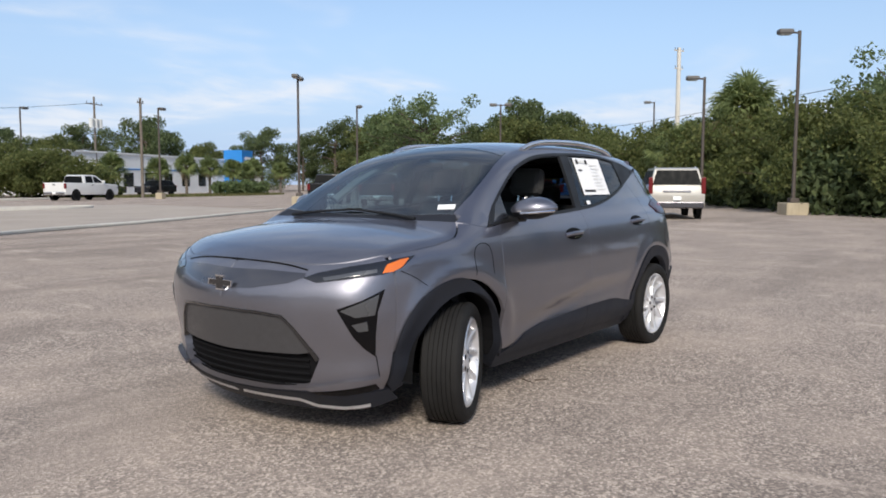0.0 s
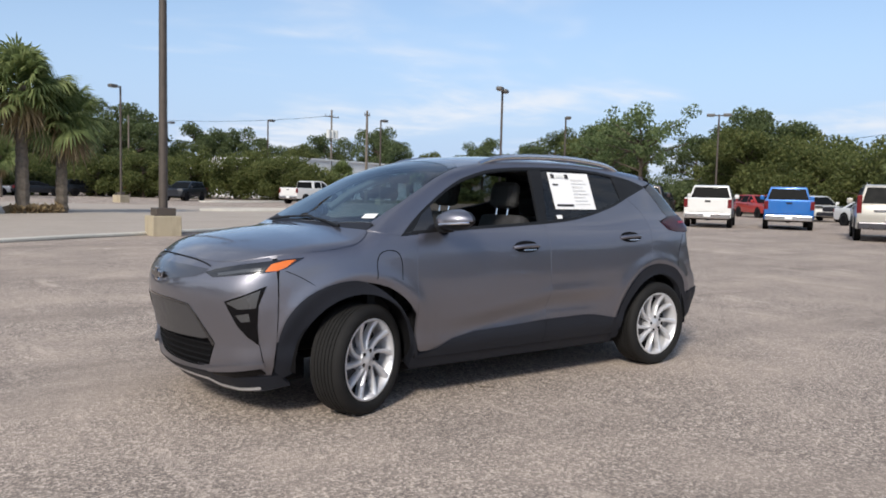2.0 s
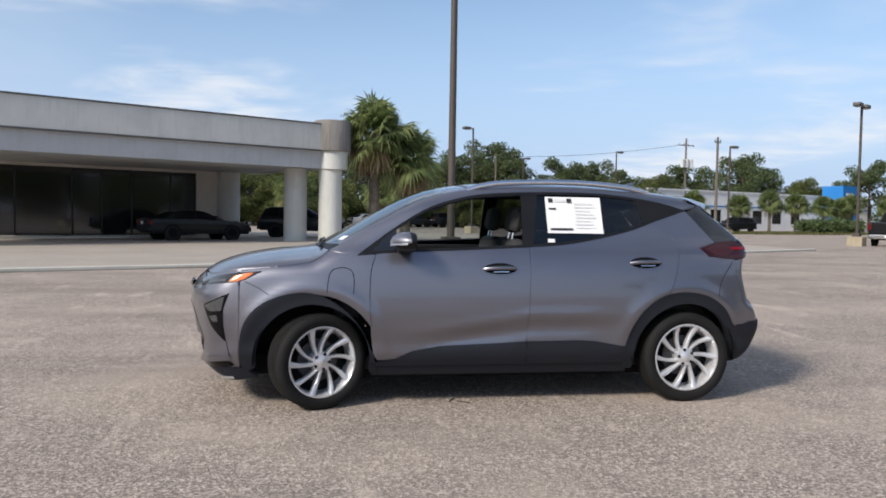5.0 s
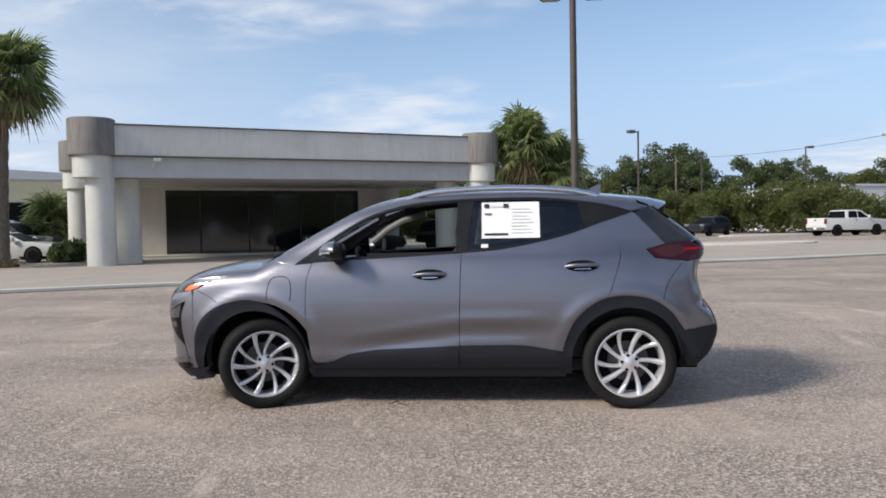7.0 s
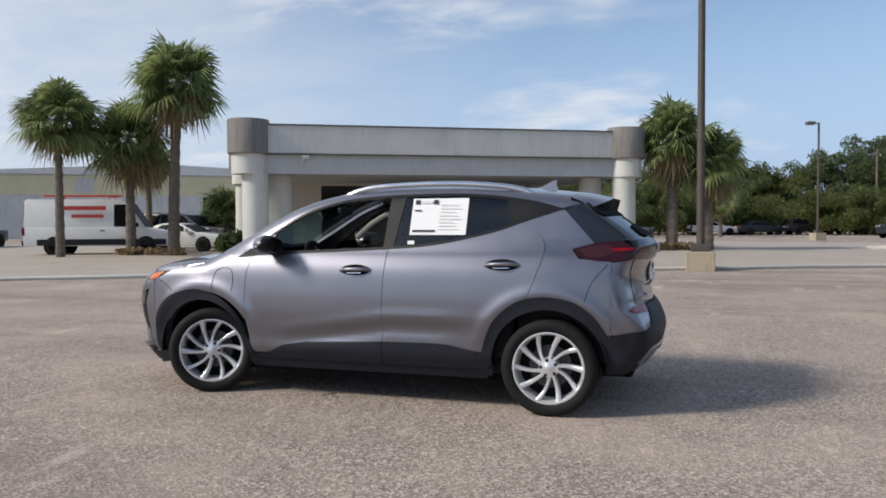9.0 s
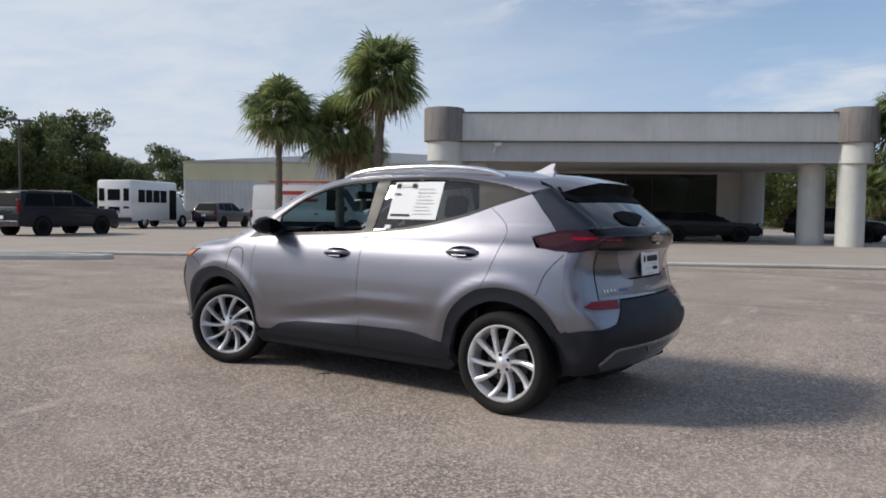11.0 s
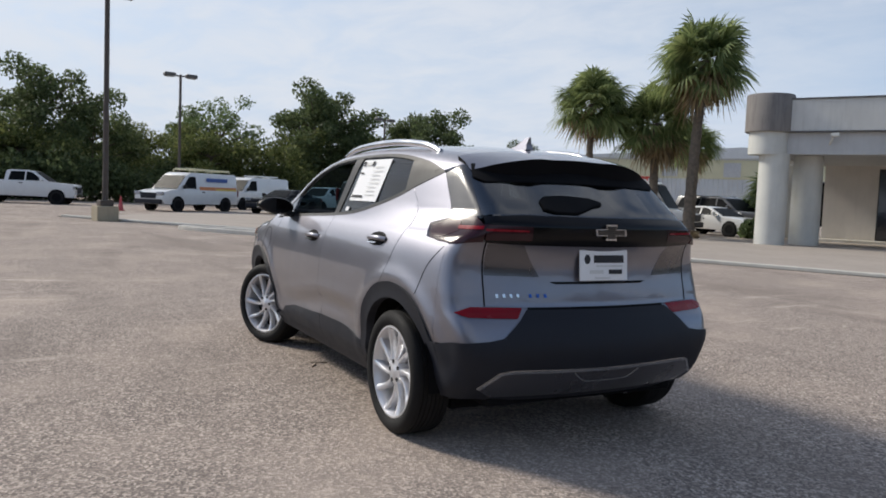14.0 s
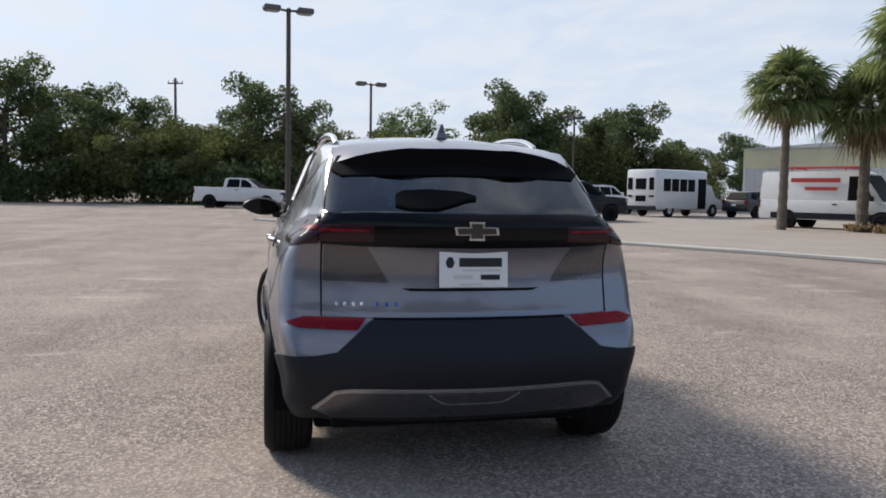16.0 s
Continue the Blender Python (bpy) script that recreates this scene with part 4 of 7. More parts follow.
for i, (y0, y1, mat) in enumerate(((0.59, 0.565, M_CHROME), (0.555, 0.53, M_CHROME), (0.52, 0.495, M_CHROME), (0.485, 0.46, M_CHROME), (0.42, 0.39, M_BLUE), (0.38, 0.35, M_BLUE), (0.34, 0.31, M_BLUE))):
    patch("badge_bar", "RR", yz((y0, 0.803), (y0 - 0.013, 0.803), (y0 - 0.016, 0.786), (y0 - 0.003, 0.786)), mat, hatch_ob, 0.004, 0.02, 0.004)

# roof rails, fin
for s in (1, -1):
    bm = bmesh.new()
    pts = [(0.27, 0.552, -0.005), (0.16, 0.553, 0.018), (0.0, 0.552, 0.03), (-0.3, 0.55, 0.036), (-0.6, 0.546, 0.036), (-0.9, 0.54, 0.03), (-1.06, 0.536, 0.014), (-1.14, 0.532, -0.008)]
    base = on_top([(x, y) for x, y, _ in pts])
    line = spline([(p[0], p[1] * s, p[2] + h) for p, (_, _, h) in zip(base, pts)], 5, False)
    tube(bm, line, 0.017, 8, 1.25)
    rail = part("roof_rail", bm, M_CHROME, car, "bright roof rail")
    smooth_angle(rail, 60)
fz = on_top([(-1.16, 0.0)])[0][2]
bm = bmesh.new()
prof = [(-1.02, 0.0), (-1.12, 0.025), (-1.20, 0.068), (-1.235, 0.072), (-1.225, 0.03), (-1.24, 0.0)]
lft = [bm.verts.new((x, 0.028 * (1 - h / 0.09), fz + h - 0.004)) for x, h in prof]
rgt = [bm.verts.new((x, -0.028 * (1 - h / 0.09), fz + h - 0.004)) for x, h in prof]
bm.faces.new(lft)
bm.faces.new(rgt[::-1])
for i in range(len(prof)):
    j = (i + 1) % len(prof)
    bm.faces.new((lft[j], lft[i], rgt[i], rgt[j]))
bmesh.ops.recalc_face_normals(bm, faces=bm.faces)
part("antenna_fin", bm, M_PAINT, car, "grey shark-fin antenna")

# door handles
for x0, z0 in ((0.085, 0.960), (-0.995, 1.008)):
    for s in (1, -1):
        hold = patch("door_handle", "L", xz(*[(x0 + 0.118 * math.cos(t), z0 + 0.042 * math.sin(t) * (1 if math.sin(t) > 0 else 0.85)) for t in np.linspace(0, 2 * math.pi, 20)[:-1]]), M_DARKIN, car, 0.0015, 0.02, 0.004, mirror=s < 0, label="grey pull handle over a dark cup")
        bm = bmesh.new()
        y0 = cast(np.array([(x0, 3, z0)]), np.array([(0, -1.0, 0)]), 0, 3)[0][0][1]
        line = spline([(x0 - 0.115, y0 - 0.004, z0 + 0.004), (x0 - 0.06, y0 + 0.026, z0 + 0.01), (x0 + 0.05, y0 + 0.026, z0 + 0.008), (x0 + 0.115, y0 - 0.002, z0 - 0.002)], 4, False)
        tube(bm, [(a[0], a[1] * s, a[2]) for a in line], 0.014, 8)
        smooth_angle(part("grip", bm, M_PAINT, hold), 60)
        patch("handle_strip", "L", xz((x0 - 0.06, z0 - 0.012), (x0 + 0.055, z0 - 0.014), (x0 + 0.05, z0 - 0.020), (x0 - 0.055, z0 - 0.019)), M_CHROME, hold, 0.032, 0.02, 0.003, mirror=s < 0)

# door mirrors: a black housing with a painted cap in front, a bright signal strip and dark glass behind
def mirror_point(x, y, z, grow=1.0):
    """A flattened, swept teardrop: deeper at its foot, thin at its outer end."""
    deep = 1 - 0.28 * max(0.0, y) ** 2
    px = (x * 0.105 if x > 0 else max(x * 0.10, -0.048)) * deep
    pz = z * (0.072 if z > 0 else 0.058) * (1 - 0.22 * max(0.0, y) ** 2)
    return ((px * 1.05 - 0.012 * y) * grow, y * 0.140 * (1 + (grow - 1) * 0.5), (pz + 0.010 * y) * grow)


for s in (1, -1):
    bm = bmesh.new()
    bmesh.ops.create_uvsphere(bm, u_segments=28, v_segments=18, radius=1)
    for v in bm.verts:
        v.co = mirror_point(*v.co)
    shell = part("mirror_shell", bm, M_SATIN, car, "black door mirror with a grey painted cap")
    smooth_angle(shell, 50)
    shell.matrix_local = pose(0.745, 0.935 * s, 1.140, 0, 0, 0) @ Matrix.Diagonal((1, s, 1, 1))
    bm = bmesh.new()
    bmesh.ops.create_uvsphere(bm, u_segments=28, v_segments=18, radius=1)
    gone = [f for f in bm.faces if f.calc_center_median().x < 0.02 or f.calc_center_median().z < -0.22]
    bmesh.ops.delete(bm, geom=gone, context="FACES")
    for v in bm.verts:
        v.co = mirror_point(v.co.x, v.co.y, v.co.z, 1.05)
    smooth_angle(part("mirror_cap", bm, M_PAINT, shell, "grey painted mirror cap"), 60)
    bm = bmesh.new()
    line = [mirror_point(math.cos(a) * 0.97, math.sin(a) * 0.97, -0.30, 1.07) for a in np.linspace(-0.2, 1.30, 12)]
    tube(bm, line, 0.0075, 6)
    part("mirror_signal", bm, M_CHROME, shell, "bright signal strip")
    bm = bmesh.new()
    bmesh.ops.create_cone(bm, cap_ends=True, segments=24, radius1=1, radius2=1, depth=0.004, matrix=pose(-0.049, 0, 0.004, 0, 90, 0) @ Matrix.Diagonal((0.052, 0.112, 1, 1)))
    part("mirror_glass", bm, M_BLACK, shell, "dark mirror glass")
    bm = bmesh.new()
    box(bm, 0.70, 0.80, 0.775 if s > 0 else -0.86, 0.86 if s > 0 else -0.775, 1.065, 1.105, 0.012)
    part("mirror_arm", bm, M_TRIM, car)

# papers on the glass
def sheet(name, x0, x1, z0, z1, slope, label):
    """A flat paper sheet that lies on the rear side glass."""
    q = [(x0, z0), (x1, z0), (x1, z1), (x0, z1)]
    p, _ = cast(np.array([(x, 3, z) for x, z in q]), np.tile((0, -1.0, 0), (4, 1)), 0, 3, 0.004)
    nrm = outward(p).mean(0)
    return raw(name, list(p + nrm * 0.002) + list(p - nrm * 0.001), [(3, 2, 1, 0), (4, 5, 6, 7), (0, 1, 5, 4), (1, 2, 6, 5), (2, 3, 7, 6), (3, 0, 4, 7)], M_PAPER, car, label)


sticker = sheet("window_sticker", -0.29, -0.71, 1.213, 1.475, 0, "white printed paper sheet on the rear side glass")


def on_sheet(name, x0, x1, z0, z1, mat):
    p, _ = cast(np.array([(x, 3, z) for x, z in ((x0, z0), (x1, z0), (x1, z1), (x0, z1))]), np.tile((0, -1.0, 0), (4, 1)), 0, 3, 0.010)
    return raw(name, p, [(3, 2, 1, 0)], mat, sticker)


on_sheet("print_block", -0.31, -0.345, 1.435, 1.465, M_INK)
on_sheet("print_block", -0.45, -0.485, 1.435, 1.465, M_INK)
on_sheet("print_bar", -0.355, -0.44, 1.44, 1.458, M_FAINT)
on_sheet("print_bar", -0.31, -0.365, 1.385, 1.395, M_INK)
on_sheet("print_bar", -0.31, -0.48, 1.235, 1.25, M_INK)
for i in range(8):
    on_sheet("print_line", -0.50, -0.66 + 0.02 * (i % 3), 1.25 + 0.025 * i, 1.256 + 0.025 * i, M_FAINT)
sheet("small_sticker", -0.285, -0.335, 1.147, 1.172, 0, "small white sticker")
tagp = on_top([(1.20, 0.56), (1.17, 0.66), (1.13, 0.64), (1.16, 0.54)])
raw("dash_paper", [(x, y, z + 0.004) for x, y, z in tagp] + [(x, y, z + 0.002) for x, y, z in tagp], [(0, 1, 2, 3), (7, 6, 5, 4)], M_PAPER, car, "white slip of paper at the windshield's foot")

# cabin
bm = bmesh.new()
box(bm, -1.65, 1.15, -0.70, 0.70, 0.24, 0.34, 0.02)
part("cabin_floor", bm, M_TRIM, car)
bm = bmesh.new()
box(bm, -1.60, 1.20, -0.66, 0.66, 0.17, 0.24, 0.02)
box(bm, 1.60, 2.00, -0.62, 0.62, 0.2, 0.35, 0.02)
box(bm, -1.85, -1.60, -0.60, 0.60, 0.24, 0.36, 0.02)
part("underbody", bm, M_DARKIN, car)
bm = bmesh.new()
box(bm, 0.78, 1.24, -0.70, 0.70, 0.55, 1.02, 0.06)
part("dashboard", bm, M_TRIM, car)
bm = bmesh.new()
box(bm, 1.02, 1.06, -0.70, 0.70, 0.3, 1.0, 0.01)
box(bm, 1.00, 1.80, -0.55, 0.55, 0.35, 0.85, 0.03)
part("bulkhead", bm, M_DARKIN, car)
for s in (1, -1):
    bm = bmesh.new()
    box(bm, -1.05, 0.92, 0.69 * s - 0.03, 0.69 * s + 0.03, 0.34, 1.07, 0.02)
    part("door_lining", bm, M_TRIM, car)
    bm = bmesh.new()
    box(bm, -1.70, -1.05, 0.62 * s - 0.03, 0.62 * s + 0.03, 0.34, 1.10, 0.02)
    part("quarter_lining", bm, M_TRIM, car)
    for ax in (ARCH_F, ARCH_R):
        bm = bmesh.new()
        pr = arc(ax, 0.40, -5, 185, 16)
        inn, out = 0.50 * s, 0.84 * s
        vs = [(bm.verts.new((x, inn, z)), bm.verts.new((x, out, z))) for x, z in pr]
        for a, b in zip(vs, vs[1:]):
            bm.faces.new((a[0], a[1], b[1], b[0]))
        bm.faces.new([v[0] for v in vs])
        part("wheel_well", bm, M_DARKIN, car)


def car_seat(x, y, head):
    bm = bmesh.new()
    box(bm, x - 0.05, x + 0.48, y - 0.25, y + 0.25, 0.42, 0.60, 0.06)
    base = part("seat_cushion", bm, M_SEAT, car)
    bm = bmesh.new()
    box(bm, -0.07, 0.07, -0.24, 0.24, 0.0, 0.62, 0.055)
    part("seat_back", bm, M_SEAT, car).matrix_local = pose(x, y, 0.56, 0, -16, 0)
    bm = bmesh.new()
    box(bm, -0.05, 0.05, -0.13, 0.13, 0.66, 0.86, 0.045)
    h = part("headrest", bm, head, car)
    h.matrix_local = pose(x, y, 0.56, 0, -12, 0)
    for q in (-0.06, 0.06):
        bm = bmesh.new()
        rod(bm, (0, q, 0.58), (0, q, 0.70), 0.007, None, 6)
        part("headrest_post", bm, M_CHROME, h)


car_seat(0.02, 0.36, M_SEATPALE)
car_seat(0.02, -0.36, M_SEATPALE)
bm = bmesh.new()
box(bm, -1.0, -0.55, -0.62, 0.62, 0.42, 0.60, 0.05)
box(bm, -1.10, -0.96, -0.60, 0.60, 0.55, 1.12, 0.05)
part("rear_bench", bm, M_SEAT, car)
for y in (-0.38, 0.0, 0.38):
    bm = bmesh.new()
    box(bm, -1.12, -1.03, y - 0.12, y + 0.12, 1.13, 1.27, 0.04)
    part("rear_headrest", bm, M_SEAT, car)
bm = bmesh.new()
ringv = [(0.185 * math.cos(t), 0.185 * math.sin(t), 0) for t in np.linspace(0, 2 * math.pi, 25)]
for a, b in zip(ringv, ringv[1:]):
    rod(bm, a, b, 0.016, None, 6)
for t in (0.2, math.pi - 0.2, 1.5 * math.pi):
    rod(bm, (0, 0, 0.01), (0.18 * math.cos(t), 0.18 * math.sin(t), 0), 0.022, 0.014, 6)
bmesh.ops.create_uvsphere(bm, u_segments=10, v_segments=6, radius=0.06, matrix=Matrix.Diagonal((1, 1, 0.5, 1)))
part("steering_wheel", bm, M_TRIM, car).matrix_local = pose(0.62, 0.36, 0.98, 0, -66, 0)
bm = bmesh.new()
box(bm, -0.02, 0.02, -0.11, 0.11, -0.03, 0.03, 0.012)
part("rear_view_mirror", bm, M_TRIM, car).matrix_local = pose(0.56, 0.0, 1.40, 0, 15, 0)
for s in (-1,):
    bm = bmesh.new()
    p, _ = cast(np.array([(x, 3 * s, z) for x, z in ((0.76, 1.17), (0.6, 1.29), (0.45, 1.37), (0.25, 1.42))]), np.tile((0, -1.0 * s, 0), (4, 1)), 0, 3)
    tube(bm, [(a[0], a[1] - 0.06 * s, a[2]) for a in p], 0.03, 8)
    part("pillar_lining", bm, M_PILLAR, car, "pale pillar lining")
bm = bmesh.new()
lin = on_top([(x, y) for x in np.linspace(0.34, -1.40, 8) for y in np.linspace(-0.5, 0.5, 7)])
grid_v = [bm.verts.new((x, y, z - 0.045)) for x, y, z in lin]
for i in range(7):
    for k in range(6):
        bm.faces.new((grid_v[i * 7 + k], grid_v[i * 7 + k + 1], grid_v[i * 7 + k + 8], grid_v[i * 7 + k + 7]))
part("headliner", bm, M_PILLAR, car)


# wheels
def lathe(profile, seg, closed=True):
    verts, faces = [], []
    n = len(profile)
    for i in range(seg):
        a = 2 * math.pi * i / seg
        verts += [(r * math.cos(a), y, r * math.sin(a)) for r, y in profile]
    for i in range(seg):
        j = (i + 1) % seg
        for k in range(n if closed else n - 1):
            l = (k + 1) % n
            faces.append((i * n + k, i * n + l, j * n + l, j * n + k))
    return verts, faces


def spoke_set(bm, count, r0, r1, twist, w0, w1, y0, y1, thick, seg=7, start=0.0):
    for c in range(count):
        base = start + 2 * math.pi * c / count
        prev = None
        for i in range(seg + 1):
            s = i / seg
            r = r0 + (r1 - r0) * s
            a = base + twist * (s ** 0.8)
            w = w0 + (w1 - w0) * s ** 2.2
            y = y0 + (y1 - y0) * s - 0.012 * math.sin(math.pi * s)
            t = Vector((-math.sin(a), 0, math.cos(a)))
            p = Vector((r * math.cos(a), y, r * math.sin(a)))
            cur = [bm.verts.new(p - t * w), bm.verts.new(p - t * w * 0.5 + Vector((0, 0.007, 0))), bm.verts.new(p + t * w * 0.5 + Vector((0, 0.007, 0))), bm.verts.new(p + t * w), bm.verts.new(p + t * w - Vector((0, thick, 0))), bm.verts.new(p - t * w - Vector((0, thick, 0)))]
            if prev:
                for k in range(6):
                    bm.faces.new((prev[k], prev[(k + 1) % 6], cur[(k + 1) % 6], cur[k]))
            prev = cur


def build_wheel():
    """One alloy wheel with ten curved spokes; its outer face looks along +y, the hub's centre is the origin."""
    hub = thing("wheel", None)
    hub.parent = car
    R = TYRE_R
    half = 0.105
    tread = [(R - 0.007, half * 0.86)]
    for k in range(-3, 4):
        c = k * 0.024
        tread += [(R - 0.001 * abs(k), c + 0.0095), (R - 0.001 * abs(k), c - 0.0095), (R - 0.009, c - 0.0105), (R - 0.009, c - 0.0135)][::1]
    tread = sorted(tread, key=lambda q: -q[1])
    prof = [(0.240, half * 0.80), (0.247, half * 0.92), (0.268, half * 1.05), (0.292, half * 1.06), (R - 0.020, half * 0.99)] + tread + [(R - 0.007, -half * 0.9), (R - 0.022, -half * 0.99), (0.285, -half * 1.07), (0.25, -half), (0.240, -half * 0.85)]
    v, f = lathe(prof, 72)
    tyre = raw("tyre", v, f, M_RUBBER, hub, "black rubber tyre")
    smooth_angle(tyre, 40)
    v, f = lathe([(0.245, 0.088), (0.243, 0.096), (0.234, 0.097), (0.226, 0.084), (0.218, 0.06), (0.212, -0.08), (0.232, -0.088), (0.242, -0.085)], 60)
    smooth_angle(raw("rim", v, f, M_ALLOY, hub, "bright alloy rim"), 40)
    # near-black disc added to paint the shade seen between the spokes
    v, f = lathe([(0.0, -0.02), (0.214, -0.02), (0.214, -0.03), (0.0, -0.03)], 36)
    raw("void_shade_disc", v, f, M_DARKIN, hub)
    v, f = lathe([(0.07, 0.0), (0.145, 0.0), (0.145, -0.015), (0.07, -0.015)], 36)
    raw("brake_disc", v, f, M_GRILLE, hub)
    bm = bmesh.new()
    spoke_set(bm, 5, 0.050, 0.231, 0.27, 0.0120, 0.021, 0.070, 0.085, 0.035, 9, start=0.38)
    spoke_set(bm, 5, 0.050, 0.231, 0.45, 0.0105, 0.018, 0.068, 0.085, 0.035, 9, start=0.38 + 0.45)
    bmesh.ops.recalc_face_normals(bm, faces=bm.faces)
    smooth_angle(part("spokes", bm, M_ALLOY, hub), 45)
    v, f = lathe([(0.0, 0.084), (0.026, 0.083), (0.032, 0.078), (0.064, 0.076), (0.070, 0.060), (0.070, 0.0), (0.0, 0.0)], 30)
    smooth_angle(raw("hub_cap", v, f, M_ALLOY, hub), 40)
    for i in range(5):
        a = 2 * math.pi * i / 5 + 0.1
        bm = bmesh.new()
        bmesh.ops.create_cone(bm, cap_ends=True, segments=6, radius1=0.0120, radius2=0.0120, depth=0.02, matrix=pose(0.053 * math.cos(a), 0.0705, 0.053 * math.sin(a), 90, 0, 0))
        part("lug_nut", bm, M_TRIM, hub)
    return hub


first_wheel = build_wheel()
first_wheel.matrix_local = pose(REAR_AXLE, 0.775, HUB)
for x, y, turn in ((REAR_AXLE, -0.775, 180), (FRONT_AXLE, 0.775, 23), (FRONT_AXLE, -0.775, 203)):
    copy_thing(first_wheel, pose(x, y, HUB, 0, 37 if turn % 180 else 0, turn))

# ---- more materials ----
M_APRON = concrete("apron_concrete", (0.43, 0.372, 0.318), 0.3, 0.5)
M_KERB = concrete("kerb_concrete", (0.62, 0.59, 0.53), 0.25, 1.5)
M_GUTTER = concrete("dirty_asphalt", (0.16, 0.145, 0.125), 0.5, 2.5)
M_STUCCO = concrete("grey_stucco", (0.60, 0.60, 0.575), 0.28, 0.6)
M_STUCCO_LOW = concrete("pale_band_stucco", (0.50, 0.51, 0.515), 0.22, 0.6)
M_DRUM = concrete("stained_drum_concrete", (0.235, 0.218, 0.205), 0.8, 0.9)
M_COLUMN = concrete("white_column_paint", (0.62, 0.62, 0.58), 0.2, 0.7)
M_WALL = concrete("warm_wall_paint", (0.66, 0.61, 0.55), 0.15, 0.5)
M_SOFFIT = plain("soffit_paint", (0.52, 0.52, 0.51), 0.8)
M_SHOWGLASS = paint("dark_shop_glass", (0.012, 0.014, 0.017), metal=0.0, rough=0.08, dirt=0.02)
M_MULLION = plain("bronze_mullion", (0.03, 0.028, 0.026), 0.4, metal=0.5)
M_POLE = plain("bronze_pole_paint", (0.085, 0.07, 0.06), 0.6, metal=0.2, vary=0.2)
M_POLEHEAD = plain("lamp_head_grey", (0.12, 0.115, 0.11), 0.5, metal=0.3)
M_LENS = plain("lamp_lens", (0.35, 0.34, 0.32), 0.25)
M_WOODPOLE = plain("weathered_timber", (0.16, 0.135, 0.11), 0.85, vary=0.3, scale=3)
M_WIRE = plain("cable", (0.03, 0.03, 0.03), 0.6)
M_BLOCK = concrete("yellowed_base_concrete", (0.42, 0.36, 0.26), 0.6, 1.5)
M_BARK = plain("bark", (0.11, 0.085, 0.065), 0.9, vary=0.4, scale=5, bump=0.5)
M_PALMBARK = plain("palm_bark", (0.15, 0.125, 0.10), 0.92, vary=0.4, scale=7, bump=0.6)
M_FROND = leafy("palm_frond", (0.075, 0.105, 0.042), (0.165, 0.215, 0.08), (0.35, 0.39, 0.165))
M_FROND_DRY = leafy("dry_frond", (0.138, 0.099, 0.059), (0.294, 0.216, 0.128), (0.548, 0.431, 0.255))
M_LEAF = leafy("oak_leaf", (0.045, 0.064, 0.029), (0.093, 0.127, 0.053), (0.195, 0.230, 0.104))
M_LEAF_WARM = leafy("warm_leaf", (0.046, 0.064, 0.022), (0.110, 0.138, 0.044), (0.235, 0.245, 0.090))
M_LEAF_PALE = leafy("pale_leaf", (0.068, 0.102, 0.043), (0.136, 0.187, 0.076), (0.238, 0.289, 0.136))
M_WHITEWALL = plain("white_wall_paint", (0.76, 0.77, 0.77), 0.7, vary=0.05, scale=0.6)
M_BLUEWALL = plain("blue_portal_panel", (0.02, 0.20, 0.55), 0.35, vary=0.06)
M_SHEETWHITE = plain("white_sheet_metal", (0.62, 0.63, 0.62), 0.5, metal=0.1, vary=0.08, scale=0.7)
M_SHEETYELLOW = plain("yellow_sheet_metal", (0.62, 0.58, 0.38), 0.55, vary=0.08, scale=0.7)
M_GRASS = leafy("dry_grass", (0.06, 0.07, 0.02), (0.13, 0.14, 0.05), (0.24, 0.22, 0.10))
M_SOIL = plain("mulch", (0.10, 0.075, 0.05), 0.95, vary=0.4, scale=4, bump=0.5)

# ---- ground, kerbs ----
bm = bmesh.new()
bmesh.ops.create_grid(bm, x_segments=8, y_segments=8, size=700)
ground = tagged(part("ground", bm, M_ASPHALT, None), "worn pale grey asphalt of a car park", "asphalt", kind="structure")
KERB = [(27.0, 1.6), (22.5, -1.1), (18.5, -4.1), (13.5, -7.9), (8.3, -10.9), (2.5, -13.6), (-4.2, -17.2), (-10.9, -20.2), (-21.0, -25.9)]
kerb_line = spline(KERB, 5, False)


def strip(name, line, width, z0, z1, mat, label, category, shift=0.0):
    """A low ridge with a slightly worn top along a line in plan."""
    p = np.asarray(line, float)
    run = np.gradient(p, axis=0)
    run /= np.linalg.norm(run, axis=1)[:, None]
    nor = np.stack([-run[:, 1], run[:, 0]], 1)
    rng = np.random.default_rng(3)
    verts, faces = [], []
    prof = [(-width / 2, z0), (-width / 2, z1 - 0.02), (-width / 2 + 0.025, z1), (width / 2 - 0.025, z1), (width / 2, z1 - 0.02), (width / 2, z0)]
    for i, (q, n) in enumerate(zip(p, nor)):
        for w, z in prof:
            e = q + n * (w + shift)
            verts.append((e[0], e[1], z + (rng.normal(0, 0.006) if z > z0 else 0)))
    for i in range(len(p) - 1):
        for k in range(5):
            faces.append((i * 6 + k, i * 6 + k + 1, i * 6 + k + 7, i * 6 + k + 6))
    faces += [tuple(range(6)), tuple(range(len(p) * 6 - 6, len(p) * 6))[::-1]]
    return tagged(raw(name, verts, faces, mat, None), label, category, kind="structure")


